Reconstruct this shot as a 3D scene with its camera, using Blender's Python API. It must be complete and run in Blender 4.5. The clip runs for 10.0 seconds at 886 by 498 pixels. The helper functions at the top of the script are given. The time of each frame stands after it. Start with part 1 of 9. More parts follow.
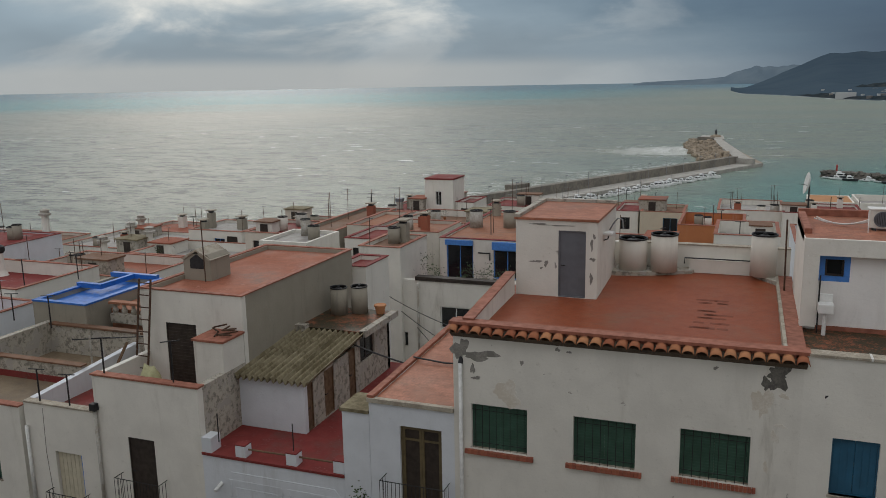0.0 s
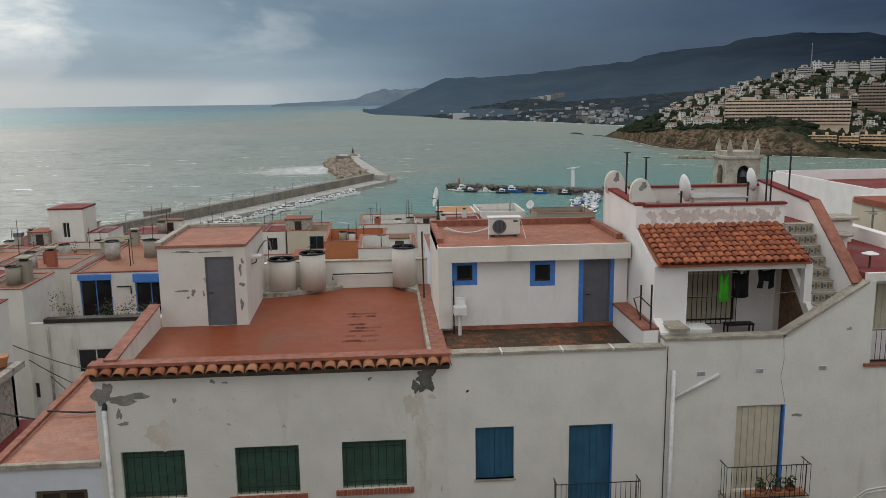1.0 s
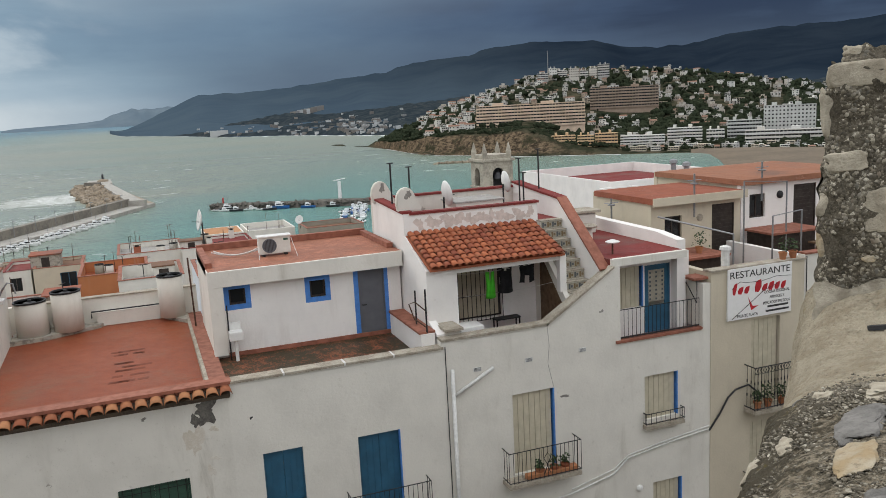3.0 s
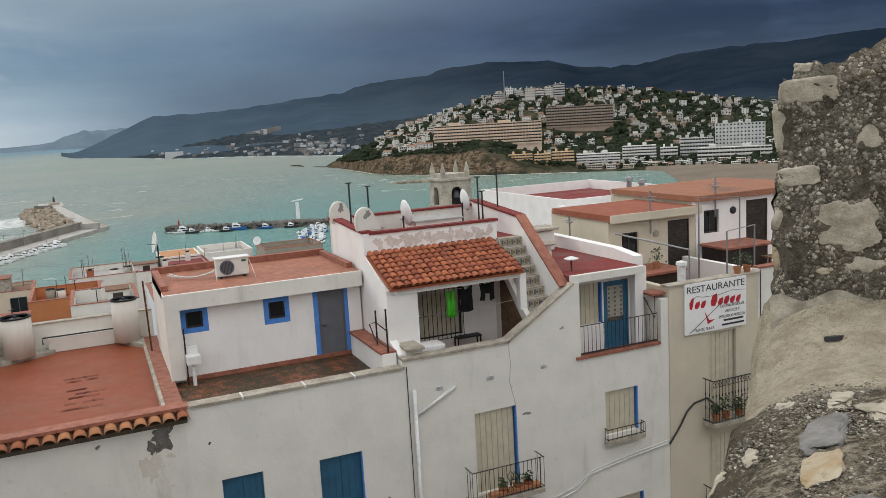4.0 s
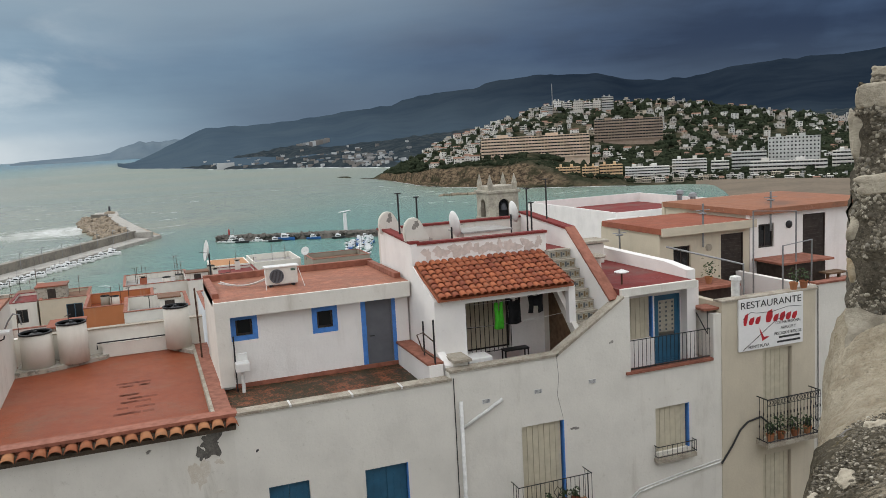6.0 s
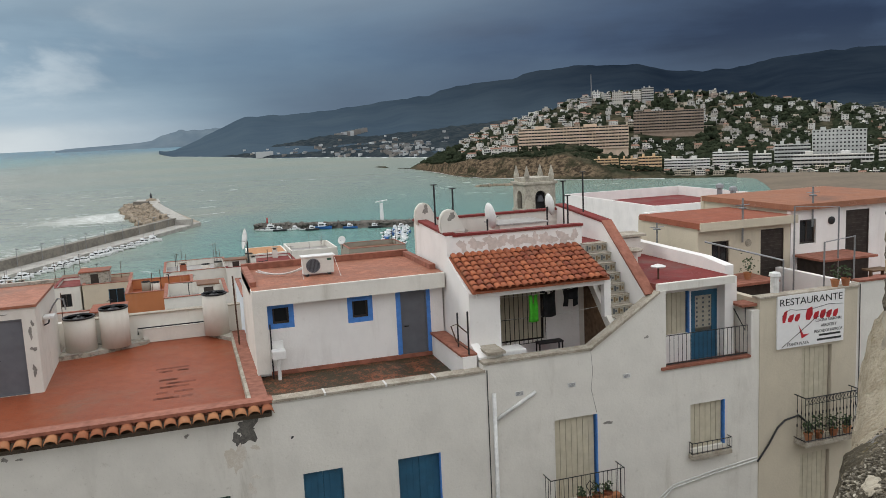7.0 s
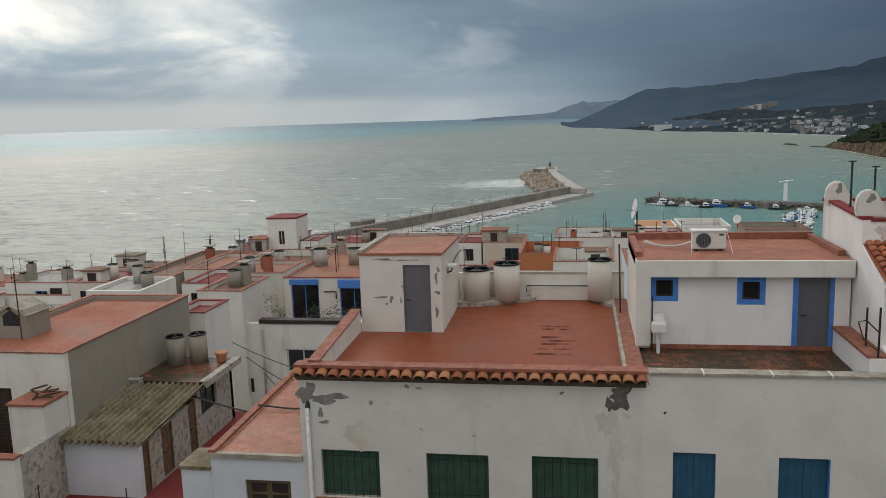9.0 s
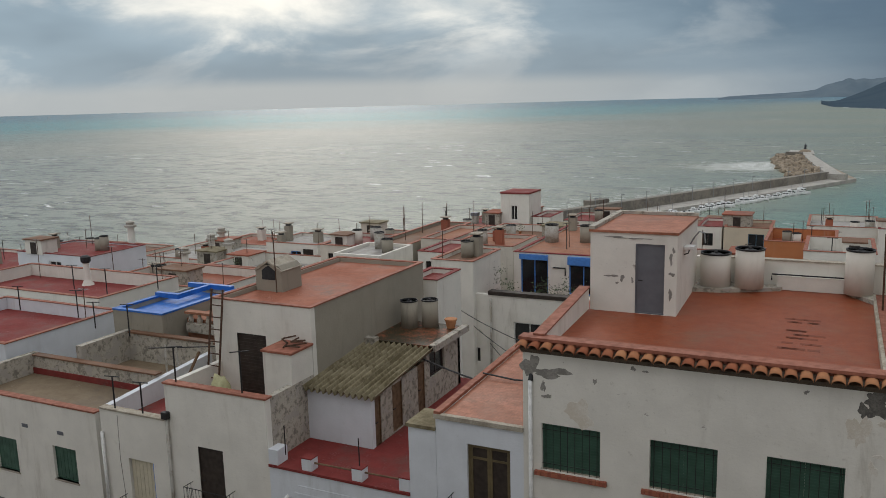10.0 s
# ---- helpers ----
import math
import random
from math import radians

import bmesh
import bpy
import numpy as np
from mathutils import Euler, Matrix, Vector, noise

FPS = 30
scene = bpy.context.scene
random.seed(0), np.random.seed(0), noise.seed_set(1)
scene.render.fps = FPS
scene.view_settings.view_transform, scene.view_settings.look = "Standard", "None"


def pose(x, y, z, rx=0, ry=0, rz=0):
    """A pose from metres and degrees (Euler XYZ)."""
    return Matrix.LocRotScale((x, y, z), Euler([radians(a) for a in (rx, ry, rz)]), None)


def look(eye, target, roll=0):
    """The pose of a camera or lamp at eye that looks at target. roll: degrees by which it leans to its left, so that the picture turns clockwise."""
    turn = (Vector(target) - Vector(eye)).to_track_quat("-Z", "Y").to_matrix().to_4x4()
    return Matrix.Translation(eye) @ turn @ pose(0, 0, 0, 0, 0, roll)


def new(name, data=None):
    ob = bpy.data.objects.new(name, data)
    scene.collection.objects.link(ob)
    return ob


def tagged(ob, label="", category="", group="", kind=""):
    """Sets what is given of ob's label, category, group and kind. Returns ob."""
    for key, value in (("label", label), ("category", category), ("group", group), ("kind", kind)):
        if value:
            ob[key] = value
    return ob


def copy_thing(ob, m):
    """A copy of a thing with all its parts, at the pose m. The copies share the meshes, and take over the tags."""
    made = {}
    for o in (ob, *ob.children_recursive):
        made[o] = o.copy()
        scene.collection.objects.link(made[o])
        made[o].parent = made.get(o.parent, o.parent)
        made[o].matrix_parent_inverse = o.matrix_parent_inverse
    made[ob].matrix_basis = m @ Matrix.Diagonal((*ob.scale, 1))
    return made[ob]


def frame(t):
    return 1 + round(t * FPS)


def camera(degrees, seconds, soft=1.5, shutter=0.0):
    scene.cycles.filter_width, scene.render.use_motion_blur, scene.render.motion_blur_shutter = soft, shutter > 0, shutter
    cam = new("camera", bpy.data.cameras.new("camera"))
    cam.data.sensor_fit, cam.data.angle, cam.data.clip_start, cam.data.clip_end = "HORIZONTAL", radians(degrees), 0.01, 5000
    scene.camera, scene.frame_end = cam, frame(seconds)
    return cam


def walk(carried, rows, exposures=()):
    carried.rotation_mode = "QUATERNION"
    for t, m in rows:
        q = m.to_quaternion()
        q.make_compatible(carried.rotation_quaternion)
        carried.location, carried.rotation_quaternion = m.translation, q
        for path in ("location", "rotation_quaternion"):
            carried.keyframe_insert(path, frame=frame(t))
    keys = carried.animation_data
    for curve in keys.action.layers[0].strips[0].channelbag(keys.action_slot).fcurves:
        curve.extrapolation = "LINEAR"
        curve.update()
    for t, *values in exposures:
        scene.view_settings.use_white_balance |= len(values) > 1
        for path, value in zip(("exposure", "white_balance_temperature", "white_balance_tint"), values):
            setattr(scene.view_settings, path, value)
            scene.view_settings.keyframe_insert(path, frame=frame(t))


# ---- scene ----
cam = camera(57.1, 10.0, soft=0.55)
PATH = [
    (0, (0.022, -0.271, -0.014), (-0.665, 1.565, -0.412), -1.0),
    (0.5, (0.035, -0.193, 0.007), (-0.202, 1.757, -0.372), -1.5),
    (1, (0.036, -0.096, 0.011), (0.181, 1.865, -0.35), -0.7),
    (1.5, (0.008, -0.072, 0.031), (0.392, 1.859, -0.325), -0.1),
    (2, (-0.013, -0.114, 0.055), (0.485, 1.791, -0.295), -0.7),
    (2.5, (0.025, -0.094, 0.055), (0.592, 1.792, -0.291), -2.4),
    (3, (0.045, -0.11, 0.067), (0.731, 1.736, -0.282), -3.0),
    (4.5, (0.029, -0.075, 0.054), (0.821, 1.739, -0.235), -3.4),
    (5, (0.01, -0.144, 0.086), (0.809, 1.667, -0.196), -3.4),
    (5.5, (0.03, -0.005, 0.033), (0.785, 1.826, -0.242), -3.3),
    (6, (0.008, 0.027, 0.016), (0.69, 1.887, -0.256), -3.1),
    (7.5, (0.009, -0.032, 0.064), (0.593, 1.857, -0.235), -2.6),
    (8, (-0.006, 0.074, 0.008), (0.518, 1.98, -0.299), -2.5),
    (8.5, (0.022, 0.076, -0.007), (0.191, 2.044, -0.316), -1.5),
    (9, (0.039, 0.19, -0.1), (-0.291, 2.137, -0.419), -1.8),
    (9.5, (0.041, 0.404, -0.225), (-0.62, 2.262, -0.563), -2.1),
    (10, (-0.029, 0.402, -0.245), (-0.893, 2.171, -0.601), -1.5),
]
walk(cam, [(t, look(eye, target, roll)) for t, eye, target, roll in PATH],
     exposures=[(0.0, -0.6), (0.5, -0.56), (1.0, -0.26), (1.5, -0.05), (2.5, 0.12), (5.0, 0.2), (7.5, 0.15), (8.0, 0.15), (8.5, 0.1), (9.0, -0.28), (9.5, -0.52), (10.0, -0.42)])

# ---- world: storm clouds over the bay, brighter towards the hidden sun
SUN_AZ, SUN_EL = -33.0, 30.0


def compass(az, el):
    a, e = radians(az), radians(el)
    return Vector((math.sin(a) * math.cos(e), math.cos(a) * math.cos(e), math.sin(e)))


class Nodes:
    """A small writer of node trees."""

    def __init__(self, tree):
        self.tree = tree

    def add(self, kind, **sockets):
        n = self.tree.nodes.new(kind)
        for k, v in sockets.items():
            key = int(k[1:]) if k[0] == "i" and k[1:].isdigit() else k
            self.put(n.inputs[key], v)
        return n

    def put(self, socket, v):
        if isinstance(v, bpy.types.NodeSocket):
            self.tree.links.new(v, socket)
        elif isinstance(v, (tuple, list)) and len(v) == 3 and len(socket.default_value) == 4:
            socket.default_value = (*v, 1)
        else:
            socket.default_value = v

    def math(self, op, a, b=0.0, c=0.0, clamp=False):
        n = self.add("ShaderNodeMath", i0=a, i1=b, i2=c)
        n.operation, n.use_clamp = op, clamp
        return n.outputs[0]

    def vec(self, op, a, b=(0, 0, 0)):
        n = self.add("ShaderNodeVectorMath", i0=a, i1=b)
        n.operation = op
        return n.outputs["Value"] if op in ("DOT_PRODUCT", "LENGTH", "DISTANCE") else n.outputs[0]

    def noise(self, vector, scale, detail=4.0, rough=0.55, twist=0.0):
        return self.add("ShaderNodeTexNoise", Vector=vector, Scale=scale, Detail=detail, Roughness=rough, Distortion=twist).outputs[0]

    def ramp(self, value, stops):
        n = self.add("ShaderNodeValToRGB", i0=value)
        r = n.color_ramp
        while len(r.elements) < len(stops):
            r.elements.new(0.5)
        for e, (p, col) in zip(r.elements, stops):
            e.position, e.color = p, (*col, 1) if isinstance(col, tuple) else (col, col, col, 1)
        return n.outputs[0]

    def span(self, value, a, b, lo=0.0, hi=1.0):
        n = self.add("ShaderNodeMapRange", Value=value, i1=a, i2=b, i3=lo, i4=hi)
        n.interpolation_type = "SMOOTHSTEP"
        return n.outputs[0]

    def mix(self, fac, a, b, mode="MIX"):
        n = self.tree.nodes.new("ShaderNodeMix")
        n.data_type, n.blend_type = "RGBA", mode
        for i, v in ((0, fac), (6, a), (7, b)):
            self.put(n.inputs[i], v)
        return n.outputs[2]

    def mapped(self, vector, scale):
        return self.add("ShaderNodeMapping", Vector=vector, Scale=scale).outputs[0]


world = bpy.data.worlds.new("world")
scene.world = world
world.use_nodes = True
world.node_tree.nodes.clear()
w = Nodes(world.node_tree)
way = w.add("ShaderNodeTexCoord").outputs["Generated"]
sky = w.add("ShaderNodeTexSky")
sky.sky_type, sky.sun_disc = "NISHITA", False
sky.sun_elevation, sky.sun_rotation = radians(SUN_EL), radians(SUN_AZ)
clear = w.vec("SCALE", sky.outputs[0])
clear.node.inputs["Scale"].default_value = 0.10
sep = w.add("ShaderNodeSeparateXYZ", i0=way)
up = sep.outputs[2]
towards = w.vec("DOT_PRODUCT", way, tuple(compass(-34, 12)))
stormy = w.vec("DOT_PRODUCT", way, tuple(compass(62, 14)))
puffs = w.noise(w.mapped(way, (1, 1, 2.6)), 4.2, 7.0, 0.55, 0.35)
broad = w.noise(w.mapped(way, (1, 1, 3.0)), 1.9, 4.0, 0.5)
bands = w.noise(w.mapped(way, (1.3, 1.3, 8.0)), 2.4, 6.0, 0.55, 0.25)
ragged = w.math("MULTIPLY", w.math("SUBTRACT", w.math("ADD", w.math("ADD", puffs, broad), bands), 1.5), 0.30)
base = w.ramp(w.math("ADD", stormy, ragged), [(0.08, (0.44, 0.57, 0.67)), (0.42, (0.175, 0.27, 0.365)), (0.66, (0.094, 0.154, 0.24)), (0.86, (0.043, 0.073, 0.138)), (0.97, (0.017, 0.031, 0.070))])
base = w.mix(w.math("MULTIPLY", w.span(puffs, 0.47, 0.62), w.span(stormy, 0.55, 0.05)), base, (0.84, 0.90, 0.92))
base = w.mix(w.math("MULTIPLY", w.span(broad, 0.54, 0.38), w.math("MULTIPLY", w.span(stormy, 0.62, 0.2), 0.5)), base, (0.15, 0.22, 0.29))
# thinner cloud low over the far end of the bay
thin = w.math("MULTIPLY", w.span(stormy, 0.56, 0.36), w.span(w.math("ADD", up, w.math("MULTIPLY", w.math("SUBTRACT", bands, 0.5), 0.10)), 0.10, 0.0))
base = w.mix(w.math("MULTIPLY", thin, 0.45), base, (0.42, 0.52, 0.60))
# a dark bank resting on the mountains
bank = w.math("MULTIPLY", w.span(stormy, 0.44, 0.64), w.span(w.math("ADD", up, w.math("MULTIPLY", w.math("SUBTRACT", bands, 0.5), 0.06)), 0.115, 0.04))
base = w.mix(w.math("MULTIPLY", bank, 0.55), base, (0.062, 0.092, 0.140))
# higher up the cover thins to grey
lift = w.math("MULTIPLY", w.span(w.math("ADD", up, w.math("MULTIPLY", w.math("SUBTRACT", puffs, 0.5), 0.08)), 0.09, 0.20), w.span(stormy, 1.0, 0.68))
base = w.mix(w.math("MULTIPLY", lift, 0.55), base, (0.30, 0.36, 0.40))
# the cloud opening lit by the hidden sun
glow = w.math("MULTIPLY", w.span(w.math("ADD", towards, w.math("MULTIPLY", w.math("SUBTRACT", puffs, 0.5), 0.09)), 0.955, 1.004), w.span(w.math("ADD", up, w.math("MULTIPLY", w.math("SUBTRACT", puffs, 0.5), 0.12)), 0.06, 0.115))
base = w.mix(glow, base, (1.45, 1.40, 1.27))
# a pale strip under the cloud base, over the open sea
strip = w.math("MULTIPLY", w.span(w.math("ADD", up, w.math("MULTIPLY", w.math("SUBTRACT", broad, 0.5), 0.03)), 0.034, 0.014), w.span(stormy, 0.60, 0.05))
grey = w.mix(w.math("MULTIPLY", strip, 0.8), base, (0.62, 0.66, 0.67))
# behind the viewer the cover is thinner and brighter
behind = w.span(sep.outputs[1], 0.25, -0.55)
grey = w.mix(behind, grey, w.mix(w.span(puffs, 0.35, 0.65), (0.80, 0.85, 0.92), (1.15, 1.16, 1.17)))
overhead = w.span(up, 0.30, 0.85)
grey = w.mix(overhead, grey, (1.35, 1.38, 1.42))
low = w.math("MULTIPLY", behind, w.span(up, 0.30, 0.0))
grey = w.mix(w.math("MULTIPLY", low, 0.45), grey, (0.45, 0.48, 0.52))
cover = w.mix(0.97, clear, grey)
back = w.add("ShaderNodeBackground", Color=cover, Strength=1.0)
w.add("ShaderNodeOutputWorld", Surface=back.outputs[0])

sun = new("sun", bpy.data.lights.new("sun", "SUN"))
sun.data.energy, sun.data.angle, sun.data.color = 0.8, radians(18), (1.0, 0.95, 0.88)
sun.matrix_world = look(compass(SUN_AZ, SUN_EL) * 60, (0, 0, 0))

# ---- materials
def material(name, build):
    m = bpy.data.materials.new(name)
    m.use_nodes = True
    m.node_tree.nodes.clear()
    n = Nodes(m.node_tree)
    pos = n.add("ShaderNodeNewGeometry").outputs["Position"]
    shader = n.add("ShaderNodeBsdfPrincipled")
    build(n, pos, shader)
    n.add("ShaderNodeOutputMaterial", Surface=shader.outputs[0])
    return m


def bump(n, shader, height, strength, distance):
    n.put(shader.inputs["Normal"], n.add("ShaderNodeBump", Height=height, Strength=strength, Distance=distance).outputs[0])


def plain(name, colour, rough=0.6, metal=0.0, wear=0.25, scale=9.0, relief=0.25):
    """Paint, metal, wood or plastic with a little grain and wear."""
    def build(n, pos, s):
        a, b = n.noise(pos, scale, 5), n.noise(pos, scale * 0.12, 3)
        worn = tuple(c * (1 - wear) for c in colour)
        n.put(s.inputs["Base Color"], n.mix(n.span(n.math("ADD", a, n.math("MULTIPLY", b, 0.6)), 0.5, 1.1), colour, worn))
        n.put(s.inputs["Roughness"], n.span(a, 0.2, 0.8, rough * 0.8, min(1, rough * 1.15)))
        s.inputs["Metallic"].default_value = metal
        bump(n, s, a, relief, 0.004)
    return material(name, build)


def plaster(name, colour, dirt=(0.42, 0.39, 0.34), grime=0.35, chips=0.0, tint_random=0.0):
    """Painted render: trowel marks, vertical rain streaks, grey grime and, where chipped, bare mortar."""
    def build(n, pos, s):
        fine, mid = n.noise(pos, 14, 6), n.noise(pos, 1.1, 5)
        streak = n.noise(n.mapped(pos, (1.7, 1.7, 0.30)), 1.6, 6, 0.66, 0.5)
        smear = n.noise(n.mapped(pos, (0.5, 0.5, 0.12)), 1.0, 3)
        tone = n.mix(n.span(mid, 0.3, 0.75), colour, tuple(c * 0.9 for c in colour))
        stain = n.math("MULTIPLY", n.span(streak, 0.47, 0.78), n.span(smear, 0.42, 0.70))
        tone = n.mix(n.math("MULTIPLY", stain, grime), tone, dirt)
        low = 0.60 if grime < 0.9 else 0.47
        tone = n.mix(n.math("MULTIPLY", n.span(n.noise(pos, 4.5, 8, 0.7), low, low + 0.14), grime * 0.6), tone, dirt)
        tone = n.mix(n.math("MULTIPLY", n.span(n.noise(pos, 26, 4, 0.6), 0.62, 0.74), grime * 0.45), tone, dirt)
        if chips:
            spots = n.span(n.noise(pos, 1.7, 8, 0.66), 0.70 - chips, 0.72 - chips)
            tone = n.mix(spots, tone, (0.36, 0.33, 0.29))
            fine = n.math("SUBTRACT", fine, spots)
        if tint_random:
            r = n.add("ShaderNodeObjectInfo").outputs["Random"]
            tone = n.mix(n.math("MULTIPLY", r, tint_random), tone, (0.60, 0.52, 0.42))
        n.put(s.inputs["Base Color"], tone)
        s.inputs["Roughness"].default_value = 0.92
        bump(n, s, n.math("ADD", fine, n.math("MULTIPLY", mid, 2.0)), 0.5, 0.014)
    return material(name, build)


def floor_tile(name, colour, across=(0.14, 0.28), dirt=(0.16, 0.11, 0.07), moss=0.0, rough=0.62):
    """Terracotta paving with fine joints, odd pieces and damp stains."""
    def build(n, pos, s):
        b = n.add("ShaderNodeTexBrick", Vector=pos, Color1=(0, 0, 0), Color2=(1, 1, 1), Mortar=(0.5, 0.5, 0.5), Scale=1.0)
        b.inputs["Mortar Size"].default_value = 0.008
        b.inputs["Brick Width"].default_value, b.inputs["Row Height"].default_value = across[1], across[0]
        big, mid = n.noise(pos, 0.5, 5, 0.6), n.noise(pos, 3.5, 6, 0.6)
        tone = n.mix(n.span(mid, 0.3, 0.75), colour, tuple(c * f for c, f in zip(colour, (0.80, 0.74, 0.70))))
        odd = n.math("MULTIPLY", n.span(b.outputs[0], 0.62, 1.0), n.span(big, 0.46, 0.62))
        tone = n.mix(n.math("MULTIPLY", odd, 0.28), tone, dirt)
        tone = n.mix(n.math("MULTIPLY", n.span(big, 0.50, 0.8), 0.45), tone, dirt)
        tone = n.mix(n.math("MULTIPLY", b.outputs[1], 0.35), tone, (0.15, 0.075, 0.05))
        if moss:
            tone = n.mix(n.math("MULTIPLY", n.span(n.math("ADD", n.math("ADD", n.math("MULTIPLY", mid, 0.5), n.math("MULTIPLY", n.noise(pos, 15, 5, 0.7), 0.75)), n.math("MULTIPLY", n.noise(pos, 0.8, 3), 0.5)), 0.74, 0.92), moss), tone, (0.040, 0.034, 0.018))
        n.put(s.inputs["Base Color"], tone)
        n.put(s.inputs["Roughness"], n.span(big, 0.3, 0.7, rough, rough * 0.75))
        s.inputs["Specular IOR Level"].default_value = 0.22
        bump(n, s, n.math("SUBTRACT", mid, n.math("MULTIPLY", b.outputs[1], 1.2)), 0.4, 0.006)
    return material(name, build)


def painted_roof(name, colour):
    """A flat roof coat gone patchy: worn pale spots, dark damp stains, fine grain."""
    def build(n, pos, s):
        big, mid, fine = n.noise(pos, 0.45, 5, 0.62), n.noise(pos, 2.6, 7, 0.66), n.noise(pos, 16, 5, 0.65)
        tone = n.mix(n.span(mid, 0.32, 0.72), colour, tuple(c * f for c, f in zip(colour, (0.72, 0.68, 0.66))))
        tone = n.mix(n.math("MULTIPLY", n.span(n.math("ADD", n.math("MULTIPLY", mid, 0.6), n.math("MULTIPLY", fine, 0.5)), 0.60, 0.72), 0.5), tone, tuple(min(0.6, c * 1.3 + 0.12) for c in colour))
        tone = n.mix(n.math("MULTIPLY", n.span(n.math("ADD", big, n.math("MULTIPLY", fine, 0.3)), 0.66, 0.86), 0.6), tone, (0.085, 0.066, 0.05))
        n.put(s.inputs["Base Color"], tone)
        n.put(s.inputs["Roughness"], n.span(big, 0.3, 0.7, 0.9, 0.62))
        s.inputs["Specular IOR Level"].default_value = 0.25
        bump(n, s, n.math("ADD", mid, n.math("MULTIPLY", fine, 0.5)), 0.4, 0.012)
    return material(name, build)


def clay(name, a, b):
    """Single clay tiles: every piece has its own firing colour."""
    def build(n, pos, s):
        r = n.add("ShaderNodeObjectInfo").outputs["Random"]
        mid = n.noise(pos, 7, 6, 0.6)
        tone = n.mix(r, a, b)
        tone = n.mix(n.math("MULTIPLY", n.span(mid, 0.48, 0.75), 0.5), tone, (0.20, 0.13, 0.08))
        n.put(s.inputs["Base Color"], tone)
        s.inputs["Roughness"].default_value = 0.82
        s.inputs["Specular IOR Level"].default_value = 0.25
        bump(n, s, mid, 0.4, 0.006)
    return material(name, build)


def rock(name, a, b, scale=1.0, relief=0.05, lichen=0.0):
    def build(n, pos, s):
        big, mid, fine = n.noise(pos, 0.9 * scale, 6, 0.6), n.noise(pos, 6 * scale, 8, 0.65), n.noise(pos, 40 * scale, 4)
        tone = n.mix(n.span(n.math("ADD", big, n.math("MULTIPLY", n.math("SUBTRACT", mid, 0.5), 0.8)), 0.35, 0.68), a, b)
        tone = n.mix(n.math("MULTIPLY", n.span(fine, 0.5, 0.72), 0.45), tone, tuple(c * 0.45 for c in a))
        if lichen:
            tone = n.mix(n.math("MULTIPLY", n.span(n.noise(pos, 5 * scale, 5, 0.6), 0.62, 0.68), lichen), tone, (0.33, 0.25, 0.05))
            tone = n.mix(n.math("MULTIPLY", n.span(n.noise(n.vec("ADD", pos, (7, 3, 1)), 3.2 * scale, 6, 0.65), 0.55, 0.64), 0.55), tone, (0.10, 0.10, 0.085))
        n.put(s.inputs["Base Color"], tone)
        s.inputs["Roughness"].default_value = 0.95
        bump(n, s, n.math("ADD", mid, n.math("MULTIPLY", fine, 0.4)), 0.7, relief)
    return material(name, build)


WHITE = plaster("white_plaster", (0.705, 0.675, 0.61), dirt=(0.34, 0.30, 0.235), grime=0.5)
# brighter white; on recessed and side walls it adds light through the colour
WHITE_BRIGHT = plaster("fresh_white_plaster", (0.82, 0.79, 0.755), dirt=(0.46, 0.41, 0.36), grime=0.35)
WHITE_COOL = plaster("bluish_white_plaster", (0.64, 0.66, 0.69), dirt=(0.34, 0.33, 0.31), grime=0.4)
WHITE_DIRTY = plaster("streaked_white_plaster", (0.68, 0.65, 0.585), dirt=(0.28, 0.245, 0.185), grime=0.55, chips=0.035)
CREAM = plaster("cream_plaster", (0.565, 0.50, 0.385), dirt=(0.33, 0.29, 0.225), grime=0.5)
GREY_BEIGE = plaster("bare_beige_render", (0.30, 0.27, 0.215), (0.11, 0.10, 0.08), grime=0.65)
OLD_WALL = plaster("blackened_plaster", (0.43, 0.39, 0.325), (0.055, 0.05, 0.038), grime=1.0, chips=0.15)
TOWN_WHITE = plaster("town_white_plaster", (0.58, 0.545, 0.49), dirt=(0.19, 0.165, 0.13), grime=0.85, tint_random=0.5)
MORTAR = rock("bare_mortar", (0.20, 0.187, 0.165), (0.30, 0.28, 0.25), 4.0, 0.01)
DARK_MORTAR = rock("damp_bare_mortar", (0.095, 0.088, 0.078), (0.17, 0.157, 0.138), 4.0, 0.01)
SANDY = rock("flaked_undercoat", (0.58, 0.52, 0.43), (0.66, 0.62, 0.55), 3.0, 0.006)
TERRACE = floor_tile("terracotta_paving", (0.27, 0.068, 0.027), rough=0.46)
TERRACE_MOSS = floor_tile("mossy_terracotta_paving", (0.26, 0.085, 0.042), moss=1.0)
TERRACE_PALE = floor_tile("pale_terracotta_paving", (0.42, 0.17, 0.105), across=(0.2, 0.2), moss=0.25)
RED_COAT = painted_roof("dark_red_roof_coating", (0.20, 0.034, 0.030))
RED_TILE = painted_roof("reddish_roof_coating", (0.29, 0.095, 0.055))
PINK_TILE = painted_roof("pinkish_roof_coating", (0.32, 0.145, 0.085))
BOX_ROOF = painted_roof("worn_red_roof_coating", (0.33, 0.12, 0.072))
BROWN_TILE = painted_roof("brown_roof_coating", (0.19, 0.105, 0.065))
MUD_ROOF = painted_roof("mud_stained_roof", (0.19, 0.145, 0.095))
GREY_ROOF = painted_roof("grey_roof_coating", (0.36, 0.35, 0.33))
BLUE_COAT = plain("blue_roof_coating", (0.025, 0.15, 0.52), 0.45, wear=0.35, scale=3)
COPING = plain("terracotta_coping", (0.32, 0.115, 0.07), 0.8, wear=0.4, scale=5, relief=0.4)
